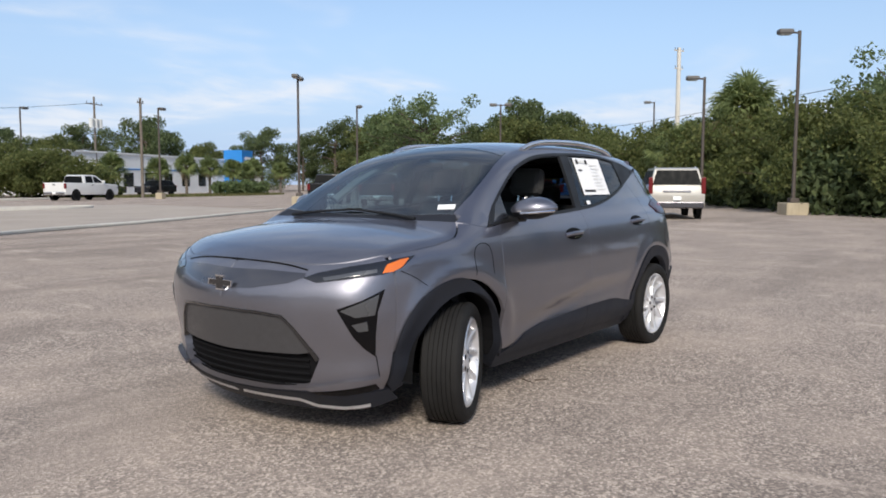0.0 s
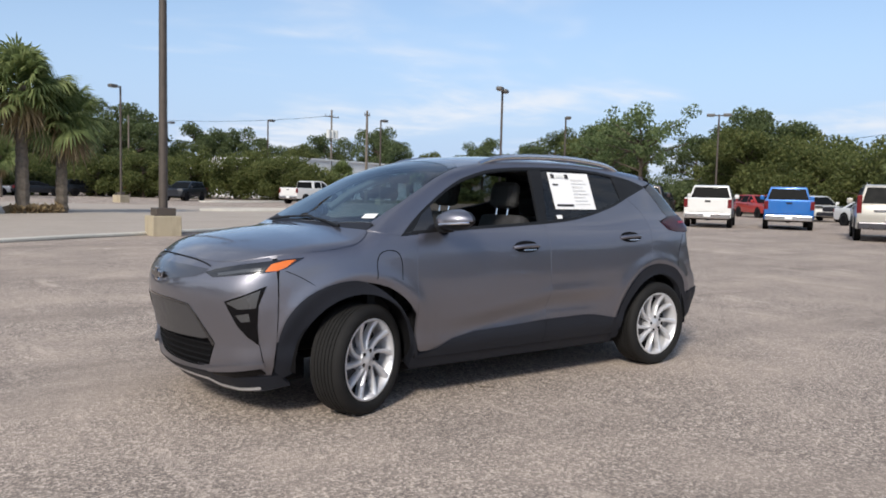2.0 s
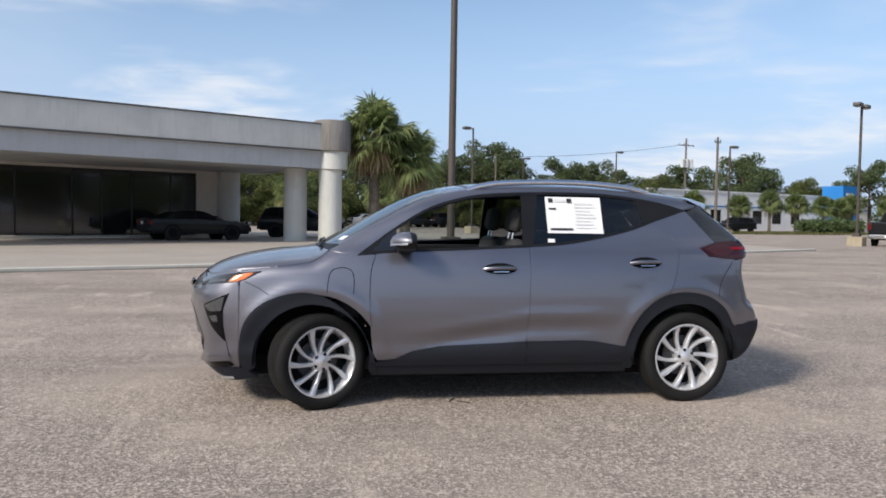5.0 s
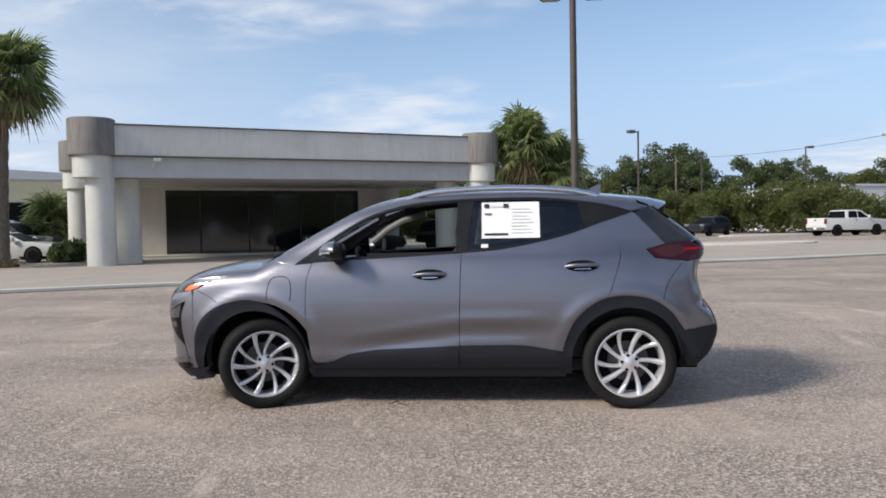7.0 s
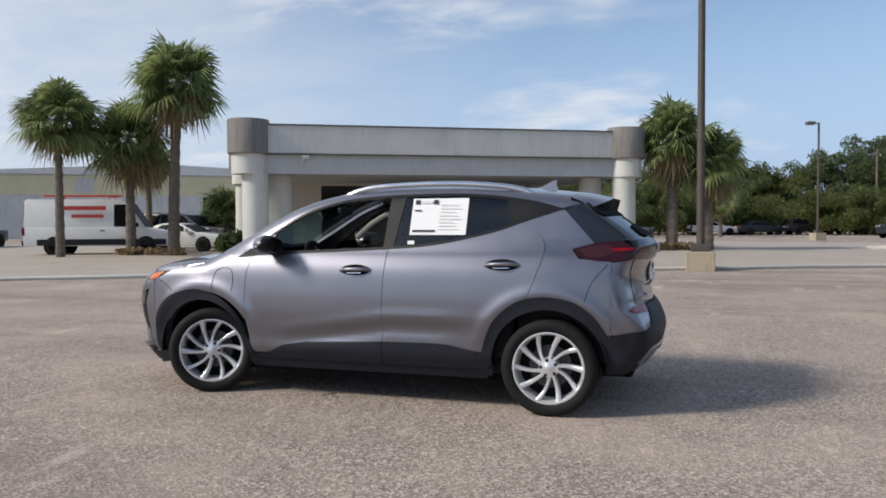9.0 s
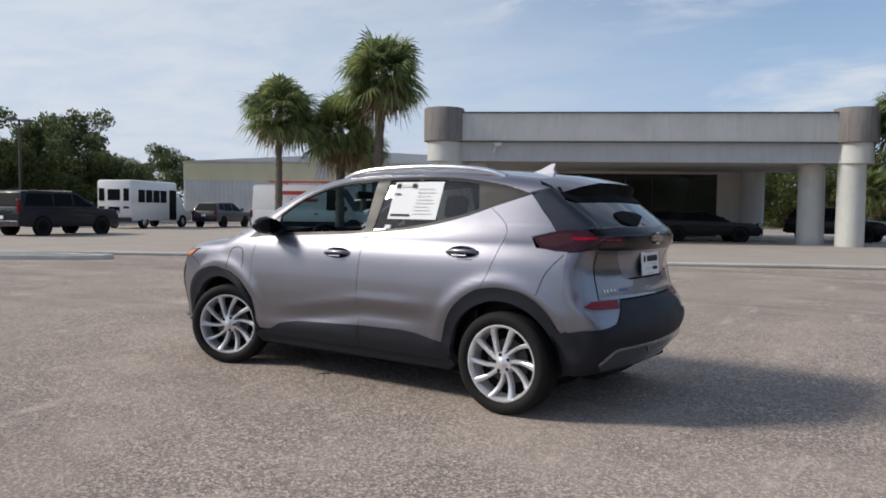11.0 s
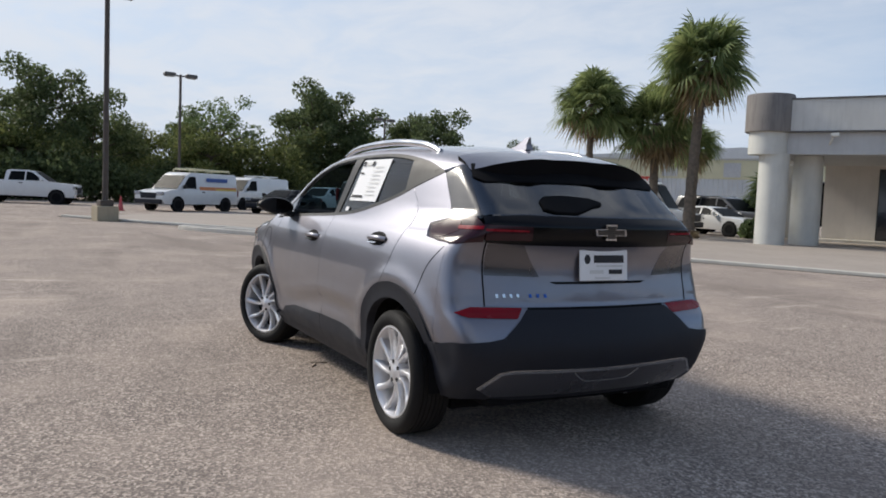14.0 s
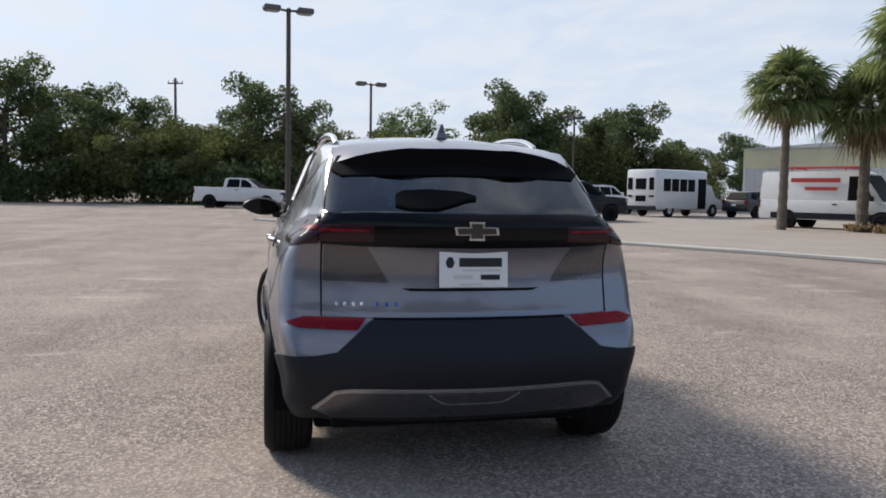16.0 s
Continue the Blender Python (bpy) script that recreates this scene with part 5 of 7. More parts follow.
strip("kerb", kerb_line, 0.20, -0.02, 0.085, M_KERB, "low worn pale concrete kerb across the lot", "kerb")
strip("gutter", [(x + 0.08, y + 0.16) for x, y in kerb_line], 0.16, -0.02, 0.020, M_GUTTER, "dark dirty strip of asphalt along the kerb", "asphalt")
apron = [(x, y) for x, y in kerb_line] + [(-22, -40), (0, -52), (40, -40), (45, -10)]
bm = bmesh.new()
f = bm.faces.new([bm.verts.new((x, y, 0.006)) for x, y in apron])
bmesh.ops.triangulate(bm, faces=[f])
tagged(part("apron", bm, M_APRON, None), "pale smooth concrete lane before the showroom", "pavement", kind="structure")
for cxi, cyi, rx, ry, ang in ((-13.6, -36.0, 3.4, 1.1, 8), (-22, -58, 5, 1.0, 20), (16.5, -3.5, 3.6, 0.5, 36)):
    loop = [(cxi + math.cos(radians(ang)) * rx * math.cos(t) - math.sin(radians(ang)) * ry * math.sin(t), cyi + math.sin(radians(ang)) * rx * math.cos(t) + math.cos(radians(ang)) * ry * math.sin(t)) for t in np.linspace(0, 2 * math.pi, 25)]
    strip("kerb_island", loop, 0.16, -0.02, 0.12, M_KERB, "low oval concrete traffic island", "kerb")
for cxi, cyi, rx, ry, ang, nm in ((-46, -66, 14, 3.2, 16, "grass_strip"), (10.0, -24.0, 0.1, 0.1, 30, "")):
    if nm:
        rng = np.random.default_rng(5)
        verts, faces = [], []
        for i in range(5000):
            r, t = math.sqrt(rng.random()), rng.random() * 6.283
            x, y = r * rx * math.cos(t), r * ry * math.sin(t)
            px, py = cxi + x * math.cos(radians(ang)) - y * math.sin(radians(ang)), cyi + x * math.sin(radians(ang)) + y * math.cos(radians(ang))
            a = rng.random() * 6.283
            h, w = 0.12 + rng.random() * 0.15, 0.10
            k = len(verts)
            verts += [(px - w * math.cos(a), py - w * math.sin(a), 0.0), (px + w * math.cos(a), py + w * math.sin(a), 0.0), (px + 0.05 * math.sin(a), py, h)]
            faces.append((k, k + 1, k + 2))
        tagged(raw(nm, verts, faces, M_GRASS, None), "dry grass strip in front of the white building", "grass", kind="stuff")

# small litter on the asphalt near the car
for x, y, l, a in ((0.39, 0.68, 0.13, 60), (0.31, 0.75, 0.10, 140)):
    bm = bmesh.new()
    rod(bm, (-l / 2, 0, 0.006), (l / 2, 0.01, 0.006), 0.005, 0.003, 5)
    tagged(part("twig", bm, M_BARK, None), "small dry twig lying on the asphalt", "twig").matrix_world = pose(x, y, 0, 0, 0, a)

# ---- showroom with its canopy ----
B = pose(15.18, -21.85, 0, 0, 0, 210)
show = thing("showroom_building", B, "grey stucco showroom with a deep flat canopy on round columns", "building")
W = 16.7


def block(name, x0, x1, y0, y1, z0, z1, mat, parent_ob, label="", bevel=0.0):
    bm = bmesh.new()
    box(bm, x0, x1, y0, y1, z0, z1, bevel)
    return part(name, bm, mat, parent_ob, label)


block("upper_fascia", 0.5, W - 0.5, -0.30, 0.25, 4.22, 5.36, M_STUCCO, show, "grey upper fascia", 0.01)
block("fascia_cap", 0.5, W - 0.5, -0.34, 0.29, 5.36, 5.42, M_POLEHEAD, show)
block("lower_fascia", 0.4, W - 0.4, -0.12, 0.22, 3.38, 4.22, M_STUCCO_LOW, show, "paler lower fascia", 0.01)
block("fascia_drip", 0.4, W - 0.4, -0.33, -0.12, 4.17, 4.22, M_POLEHEAD, show)
block("side_fascia", -0.05, 0.35, 0.6, 8.0, 3.38, 5.36, M_STUCCO, show)
block("side_fascia", W - 0.35, W + 0.05, 0.6, 8.0, 3.38, 5.36, M_STUCCO, show)
block("canopy_roof", 0.3, W - 0.3, 0.2, 16.0, 5.05, 5.25, M_SOFFIT, show)
block("soffit", 0.3, W - 0.3, 0.2, 8.2, 3.42, 3.50, M_SOFFIT, show)
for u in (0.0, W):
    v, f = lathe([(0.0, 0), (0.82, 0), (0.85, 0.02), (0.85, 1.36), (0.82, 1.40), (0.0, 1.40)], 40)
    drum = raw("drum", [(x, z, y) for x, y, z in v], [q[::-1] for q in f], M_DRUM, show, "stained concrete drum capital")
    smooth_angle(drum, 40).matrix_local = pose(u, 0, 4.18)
    v, f = lathe([(0.0, 0), (0.70, 0), (0.70, 0.86), (0.0, 0.86)], 36)
    smooth_angle(raw("collar", [(x, z, y) for x, y, z in v], [q[::-1] for q in f], M_COLUMN, show), 40).matrix_local = pose(u, 0, 3.36)
    for du, dv in ((0.0, 0.0), ((1.0 if u == 0 else -1.0), 1.5)):
        v, f = lathe([(0.0, 0), (0.54, 0), (0.53, 3.4), (0.0, 3.4)], 36)
        smooth_angle(raw("column", [(x, z, y) for x, y, z in v], [q[::-1] for q in f], M_COLUMN, show, "white painted round column"), 40).matrix_local = pose(u + du + (0.25 if u == 0 else -0.1), dv, 0.0)
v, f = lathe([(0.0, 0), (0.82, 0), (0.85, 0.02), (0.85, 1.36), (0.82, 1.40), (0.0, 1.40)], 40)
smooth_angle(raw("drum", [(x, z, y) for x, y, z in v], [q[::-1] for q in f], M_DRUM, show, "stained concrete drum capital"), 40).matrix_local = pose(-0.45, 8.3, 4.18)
v, f = lathe([(0.0, 0), (0.70, 0), (0.70, 0.86), (0.0, 0.86)], 36)
smooth_angle(raw("collar", [(x, z, y) for x, y, z in v], [q[::-1] for q in f], M_COLUMN, show), 40).matrix_local = pose(-0.45, 8.3, 3.36)
v, f = lathe([(0.0, 0), (0.54, 0), (0.53, 3.4), (0.0, 3.4)], 36)
smooth_angle(raw("column", [(x, z, y) for x, y, z in v], [q[::-1] for q in f], M_COLUMN, show, "white painted round column"), 40).matrix_local = pose(-0.45, 8.3, 0.0)
GL, GR = 3.35, 13.3
block("front_wall", 1.2, GL, 7.8, 8.05, 0, 3.45, M_WALL, show, "warm grey showroom wall")
block("front_wall", GR, W - 1.6, 7.8, 8.05, 0, 3.45, M_WALL, show)
block("wall_head", GL, GR, 7.8, 8.05, 3.28, 3.45, M_WALL, show)
block("side_wall", 1.2, 1.45, 8.05, 16, 0, 5.1, M_WALL, show)
block("side_wall", W - 1.85, W - 1.6, 8.05, 16, 0, 5.1, M_WALL, show)
block("back_wall", 1.2, W - 1.6, 15.8, 16.05, 0, 5.1, M_WALL, show)
block("plinth", 0.6, W - 0.6, 6.6, 8.1, 0.0, 0.12, M_KERB, show)
v, f = lathe([(0.0, 0), (0.55, 0), (0.55, 3.4), (0.0, 3.4)], 30)
smooth_angle(raw("column", [(x, z, y) for x, y, z in v], [q[::-1] for q in f], M_STUCCO, show), 40).matrix_local = pose(W - 1.7, 7.6, 0)
panes = [GL, 5.0, 7.4, 8.7, 10.1, 12.0, GR]
for a, b in zip(panes, panes[1:]):
    w = block("shop_window", a + 0.03, b - 0.03, 7.9, 7.93, 0.12, 3.28, M_SHOWGLASS, show, "dark reflecting shop pane")
for a in panes:
    block("mullion", a - 0.035, a + 0.035, 7.84, 7.98, 0.12, 3.28, M_MULLION, show)
block("mullion", GL, GR, 7.85, 7.97, 3.22, 3.28, M_MULLION, show)
cam_box = thing("security_camera", B @ pose(2.1, -0.2, 3.98), "white security camera on a bent arm", "camera")
bm = bmesh.new()
rod(bm, (0, 0, -0.25), (0.12, -0.25, 0.0), 0.04, None, 8)
part("bracket", bm, M_COLUMN, cam_box)
bm = bmesh.new()
box(bm, 0.05, 0.34, -0.36, -0.20, 0.0, 0.14, 0.03)
part("housing", bm, M_COLUMN, cam_box)

# ---- lamp posts ----


def lamp_post(x, y, height, turn, heads, block_w=0.0, r=0.085, label=""):
    t = thing("street_lamp", pose(x, y, 0, 0, 0, turn), label or "tall bronze car park lamp post with shoebox heads", "street lamp", "car park lamp posts")
    bm = bmesh.new()
    rod(bm, (0, 0, 0), (0, 0, height), r, r * 0.8, 10)
    smooth_angle(part("pole", bm, M_POLE, t), 50)
    if block_w:
        bm = bmesh.new()
        box(bm, -block_w / 2, block_w / 2, -block_w / 2, block_w / 2, -0.02, 0.52, 0.03)
        part("concrete_base", bm, M_BLOCK, t, "chipped yellowed concrete base")
        bm = bmesh.new()
        box(bm, -r * 2.2, r * 2.2, -r * 2.2, r * 2.2, 0.52, 0.72, 0.02)
        part("base_plate", bm, M_POLE, t)
    for s in heads:
        bm = bmesh.new()
        rod(bm, (0, 0, height - 0.1), (0.35 * s, 0, height - 0.06), 0.045, 0.04, 8)
        part("arm", bm, M_POLE, t)
        bm = bmesh.new()
        box(bm, min(0.3 * s, 0.92 * s), max(0.3 * s, 0.92 * s), -0.2, 0.2, height - 0.15, height + 0.06, 0.06)
        h = part("lamp_head", bm, M_POLEHEAD, t)
        bm = bmesh.new()
        box(bm, min(0.4 * s, 0.84 * s), max(0.4 * s, 0.84 * s), -0.14, 0.14, height - 0.175, height - 0.145)
        part("lens", bm, M_LENS, h)
    return t


lamp_post(-2.42, -15.75, 7.75, 0, (1, -1), 0.74, 0.115, "brown lamp post on a chipped yellowed concrete base")
lamp_post(24.1, 0.4, 7.85, -78, (1, -1), 0.72, 0.10, "brown lamp post on a grey concrete base")
for x, y, z, turn, heads, bw in ((-10.4, -52.6, 8.1, 205, (-1,), 0.8), (-21.6, -79.2, 8.0, 205, (1,), 0.0), (-29.4, -71.0, 8.3, 205, (1,), 0.0), (-32.6, -54.0, 7.5, 205, (1,), 0.6),
                                 (-28.2, -32.5, 7.8, 215, (-1, 1), 0.8), (-40.9, -39.5, 7.4, 240, (-1,), 0.0), (-49.6, -31.5, 7.85, 300, (1, -1), 0.0), (-76, -40, 8.0, 300, (1, -1), 0.0),
                                 (-63.8, -24.0, 8.8, 300, (1,), 0.0), (-34.9, -9.9, 6.7, 305, (1,), 0.0), (-30.8, -4.6, 7.75, 307, (1,), 0.95), (48.0, -20.3, 6.9, 290, (1, -1), 0.0)):
    lamp_post(x, y, z, turn, heads, bw)
lamp_post(40.5, -4.6, 7.55, -80, (1, -1), 0.0)
lamp_post(60.0, -17.5, 7.6, -70, (1,), 0.0)


def utility_pole(x, y, h, turn, arms, cans, mat=M_WOODPOLE, r=0.15):
    t = thing("utility_pole", pose(x, y, 0, 0, 0, turn), "weathered timber utility pole with cross arms", "utility pole", "utility poles")
    bm = bmesh.new()
    rod(bm, (0, 0, 0), (0, 0, h), r, r * 0.7, 10)
    part("pole", bm, mat, t)
    for z, w in arms:
        bm = bmesh.new()
        box(bm, -w / 2, w / 2, -0.05, 0.05, z, z + 0.1)
        part("cross_arm", bm, mat, t)
        for k in (-0.45, -0.15, 0.15, 0.45):
            bm = bmesh.new()
            rod(bm, (k * w, 0, z + 0.1), (k * w, 0, z + 0.3), 0.04, 0.03, 6)
            part("insulator", bm, M_POLEHEAD, t)
    for k in range(cans):
        bm = bmesh.new()
        rod(bm, (-0.7 + 0.7 * k, 0.15, 7.6), (-0.7 + 0.7 * k, 0.15, 8.6), 0.26, None, 12)
        part("transformer", bm, M_SHEETWHITE, t, "pale transformer can")


utility_pole(-42.5, -81.7, 11.1, 20, ((10.2, 2.6),), 3)
utility_pole(-34.8, -60.1, 8.9, 20, ((8.4, 0.8),), 0)
utility_pole(-64.3, -22.0, 13.5, -20, ((13.2, 1.2), (11.6, 1.0)), 0, M_KERB, 0.24)
utility_pole(-25.5, -110.0, 11.0, 0, (), 0)
utility_pole(66.0, 9.4, 10.7, 70, ((10.2, 1.4),), 0)


def cable(a, b, sag):
    p = [Vector(a).lerp(Vector(b), s) - Vector((0, 0, sag * 4 * s * (1 - s))) for s in np.linspace(0, 1, 15)]
    bm = bmesh.new()
    for u, v in zip(p, p[1:]):
        rod(bm, u, v, 0.022, None, 4)
    tagged(part("overhead_cable", bm, M_WIRE, None), "thin black overhead cable between poles", "cable")


cable((-64.3, -22, 7.4), (-20, 26, 8.5), 0.4)
cable((-64.3, -22, 7.4), (-110, -75, 10.2), 0.8)
cable((-42.5, -81.7, 10.4), (-25.5, -110, 10.6), 0.6)

# ---- white building and blue portal ----
A0, A1 = Vector((-36.5, -79.0, 0)), Vector((-80, -98, 0))
run = (A1 - A0).normalized()
white = thing("white_building", pose(A0.x, A0.y, 0, 0, 0, math.degrees(math.atan2(run.y, run.x))), "low white commercial building with a blue stripe", "building")
L = (A1 - A0).length
block("wall", 0, L, 0, 18, 0, 4.75, M_WHITEWALL, white)
block("parapet", -0.15, L + 0.15, -0.15, 18.1, 4.75, 4.95, M_WHITEWALL, white)
block("blue_stripe", 0.0, L, -0.06, -0.004, 2.95, 3.1, M_BLUEWALL, white)
for i in range(7):
    w = block("window", 3.0 + 4.2 * i, 4.9 + 4.2 * i, -0.03, 0.01, 0.9, 2.5, M_SHOWGLASS, white)
    block("frame", 3.0 + 4.2 * i - 0.08, 4.9 + 4.2 * i + 0.08, -0.05, -0.031, 2.5, 2.6, M_MULLION, w)
block("portal", L - 12.0, L - 8.6, -3.0, 0.0, 0, 6.3, M_BLUEWALL, white, "blue entrance portal")
block("portal_opening", L - 11.3, L - 9.3, -3.02, -2.9, 0, 3.6, M_SHOWGLASS, white)
block("portal_sign", L - 11.2, L - 9.4, -3.05, -3.01, 4.9, 5.3, M_WHITEWALL, white)

# ---- sheet metal warehouse ----
C0, C1 = Vector((66.0, -46.0, 0)), Vector((30.0, -70.0, 0))
run = (C1 - C0).normalized()
ware = thing("warehouse", pose(C0.x, C0.y, 0, 0, 0, math.degrees(math.atan2(run.y, run.x))), "large white and yellow sheet metal warehouse", "warehouse")
L = (C1 - C0).length
block("hall", 0, L, 0.06, 25, 0, 6.2, M_SHEETWHITE, ware)
block("upper_cladding", 0, L, 0.0, 0.06, 4.2, 6.05, M_SHEETYELLOW, ware, "faded yellow upper cladding")
bm = bmesh.new()
q = [(0, 6.2), (L / 2, 7.3), (L, 6.2)]
va = [bm.verts.new((x, -0.2, z)) for x, z in q]
vb = [bm.verts.new((x, 25.2, z)) for x, z in q]
bm.faces.new(va)
bm.faces.new(vb[::-1])
for i in range(3):
    j = (i + 1) % 3
    bm.faces.new((va[j], va[i], vb[i], vb[j]))
part("roof", bm, M_SHEETWHITE, ware, "low-pitched white metal roof")
verts, faces = [], []
for i in range(int(L / 0.45)):
    x = 0.2 + 0.45 * i
    k = len(verts)
    verts += [(x - 0.05, 0.055, 0), (x, -0.03, 0), (x + 0.05, 0.055, 0), (x - 0.05, 0.055, 4.2), (x, -0.03, 4.2), (x + 0.05, 0.055, 4.2)]
    faces += [(k, k + 1, k + 4, k + 3), (k + 1, k + 2, k + 5, k + 4)]
raw("ribs", verts, faces, M_SHEETWHITE, ware)["kind"] = "stuff"
# flat near-black sheet stands for the shade inside the open doorway
block("doorway_shade", L - 17.5, L - 13.0, -0.06, -0.035, 0, 4.1, M_DARKIN, ware)
for a in (14.0, 20.0):
    block("upper_window", a, a + 1.6, -0.03, -0.005, 4.4, 5.8, M_SOFFIT, ware)


# ---- plants ----
def fan_crown(rng, n, petiole, fan, tilt_low, tilt_high, blades, droop):
    """Fan-shaped fronds round a point: each has an arching stalk and narrow drooping blades."""
    verts, faces = [], []
    for i in range(n):
        az = 2.39996 * i + rng.normal() * 0.35
        el = radians(tilt_low + (tilt_high - tilt_low) * ((i + rng.random()) / n) ** 0.9)
        out = Vector((math.cos(az) * math.cos(el), math.sin(az) * math.cos(el), math.sin(el)))
        side = Vector((-math.sin(az), math.cos(az), 0))
        twist = rng.normal() * 0.5
        up = out.cross(side)
        up = -up if up.z < 0 else up
        side, up = side * math.cos(twist) + up * math.sin(twist), up * math.cos(twist) - side * math.sin(twist)
        pl = petiole * (0.55 + 0.7 * rng.random())
        knee = out * pl * 0.6
        tip = out * pl - Vector((0, 0, droop * pl * 0.30))
        k = len(verts)
        verts += [tuple(side * 0.025), tuple(-side * 0.025), tuple(knee + side * 0.018), tuple(knee - side * 0.018), tuple(tip)]
        faces += [(k, k + 1, k + 3, k + 2), (k + 2, k + 3, k + 4)]
        fr = fan * (0.65 + 0.55 * rng.random())
        for b in range(blades):
            a = radians(-125 + 250 * (b + 0.5) / blades)
            d = (out * math.cos(a) + side * math.sin(a)).normalized()
            fold = up * (-0.30 * abs(math.sin(a)))
            l = fr * (0.72 + 0.28 * math.cos(a) + 0.22 * rng.random())
            w = d.cross(up).normalized() * (fr * 0.040)
            hang = droop * l * (0.25 + 0.55 * rng.random())
            m1 = tip + d * l * 0.5 + fold * l * 0.5 - Vector((0, 0, hang * 0.12))
            m2 = tip + d * l * 0.85 + fold * l - Vector((0, 0, hang))
            k = len(verts)
            verts += [tuple(tip), tuple(m1 + w), tuple(m1 - w), tuple(m2)]
            faces += [(k, k + 1, k + 2), (k + 1, k + 3, k + 2)]
    return verts, faces


def palm(x, y, h, size, seed, trunk_r=0.19, dry=26, lean=0.0, label="tall cabbage palm with a skirt of dry fronds"):
    rng = np.random.default_rng(seed)
    t = thing("palm_tree", pose(x, y, 0, 0, 0, rng.random() * 360), label, "palm tree", "palm trees")
    verts, faces = [], []
    rings = 22
    for i in range(rings + 1):
        s = i / rings
        r = trunk_r * (1.25 - 0.45 * s + (0.35 * max(0, s - 0.8) / 0.2)) * (1 + (0.10 if i % 2 else -0.04))
        for k in range(10):
            a = 2 * math.pi * k / 10
            verts.append((lean * s * s + r * math.cos(a), r * math.sin(a), h * s))
    for i in range(rings):
        for k in range(10):
            j = (k + 1) % 10
            faces.append((i * 10 + k, i * 10 + j, i * 10 + 10 + j, i * 10 + 10 + k))
    raw("trunk", verts, faces, M_PALMBARK, t)
    v, f = fan_crown(rng, 66, size * 0.56, size * 0.62, -38, 84, 26, 0.55)
    raw("crown", v, f, M_FROND, t, "green fan-shaped fronds").location = (lean, 0, h + 0.05)
    v, f = fan_crown(rng, int(dry * 0.9), size * 0.42, size * 0.52, -72, -15, 14, 0.7)
    raw("dry_fronds", v, f, M_FROND_DRY, t, "hanging brown dead fronds").location = (lean, 0, h - 0.1)
    return t


palm(18.7, -21.6, 7.3, 2.1, 11, 0.20, 40, -0.3)
palm(20.9, -21.6, 4.9, 1.9, 12, 0.18, 56)
palm(22.2, -19.0, 5.6, 1.8, 13, 0.15, 22)
palm(25.5, -28.5, 4.6, 1.5, 14, 0.15, 30)
palm(-1.3, -31.2, 5.2, 2.0, 15, 0.22, 44)
palm(-2.9, -31.9, 4.2, 1.9, 16, 0.20, 52)
palm(23.0, -32.1, 1.7, 2.0, 17, 0.2, 12, 0, "low green palm beside the showroom")
palm(-4.5, -66.0, 3.3, 1.8, 18, 0.15, 20)
palm(3.5, -62.0, 3.2, 2.0, 19, 0.2, 24)
for i, (x, y, h) in enumerate(((-38, -70.5, 3.0), (-43.5, -71.0, 2.9), (-48.0, -72.5, 3.4), (-51.5, -73.0, 3.2), (-56.0, -74.5, 3.0), (-59.0, -76.0, 2.8), (-62.0, -78.0, 3.3), (-72.0, -84.0, 3.2))):
    palm(x, y, h, 1.55, 40 + i, 0.14, 10, 0, "small palm in front of the white building")
palm(-44.0, -10.5, 5.9, 2.2, 60, 0.2, 90)
palm(-47.0, -15.0, 3.8, 2.0, 61, 0.2, 40)
palm(-50.0, -17.5, 3.5, 1.8, 62, 0.2, 30)
palm(-58.0, -52.0, 3.0, 2.0, 63, 0.18, 16)
palm(-54.0, -50.0, 2.9, 1.8, 64, 0.18, 16)


def leaf_cloud(rng, blobs, per, size):
    """Small leaves scattered through overlapping rough clumps, thinner towards the outside."""
    verts, faces = [], []
    for c, r in blobs:
        c = np.array(c)
        n = int(per * r ** 2)
        d = rng.normal(size=(n, 3))
        d /= np.linalg.norm(d, axis=1)[:, None]
        rad = r * (0.25 + 0.85 * rng.random(n) ** 0.55)
        p = c + d * rad[:, None] * np.array((1, 1, 0.8))
        u = rng.normal(size=(n, 3)) + d * 0.3
        u /= np.linalg.norm(u, axis=1)[:, None]
        w = np.cross(u, rng.normal(size=(n, 3)))
        w /= np.maximum(np.linalg.norm(w, axis=1), 1e-6)[:, None]
        s = size * (0.6 + 0.8 * rng.random(n))[:, None]
        for a, b, e in zip(p - u * s - w * s * 0.5, p + w * s * 0.75, p + u * s - w * s * 0.3):
            k = len(verts)
            verts += [a, b, e]
            faces.append((k, k + 1, k + 2))
    return verts, faces


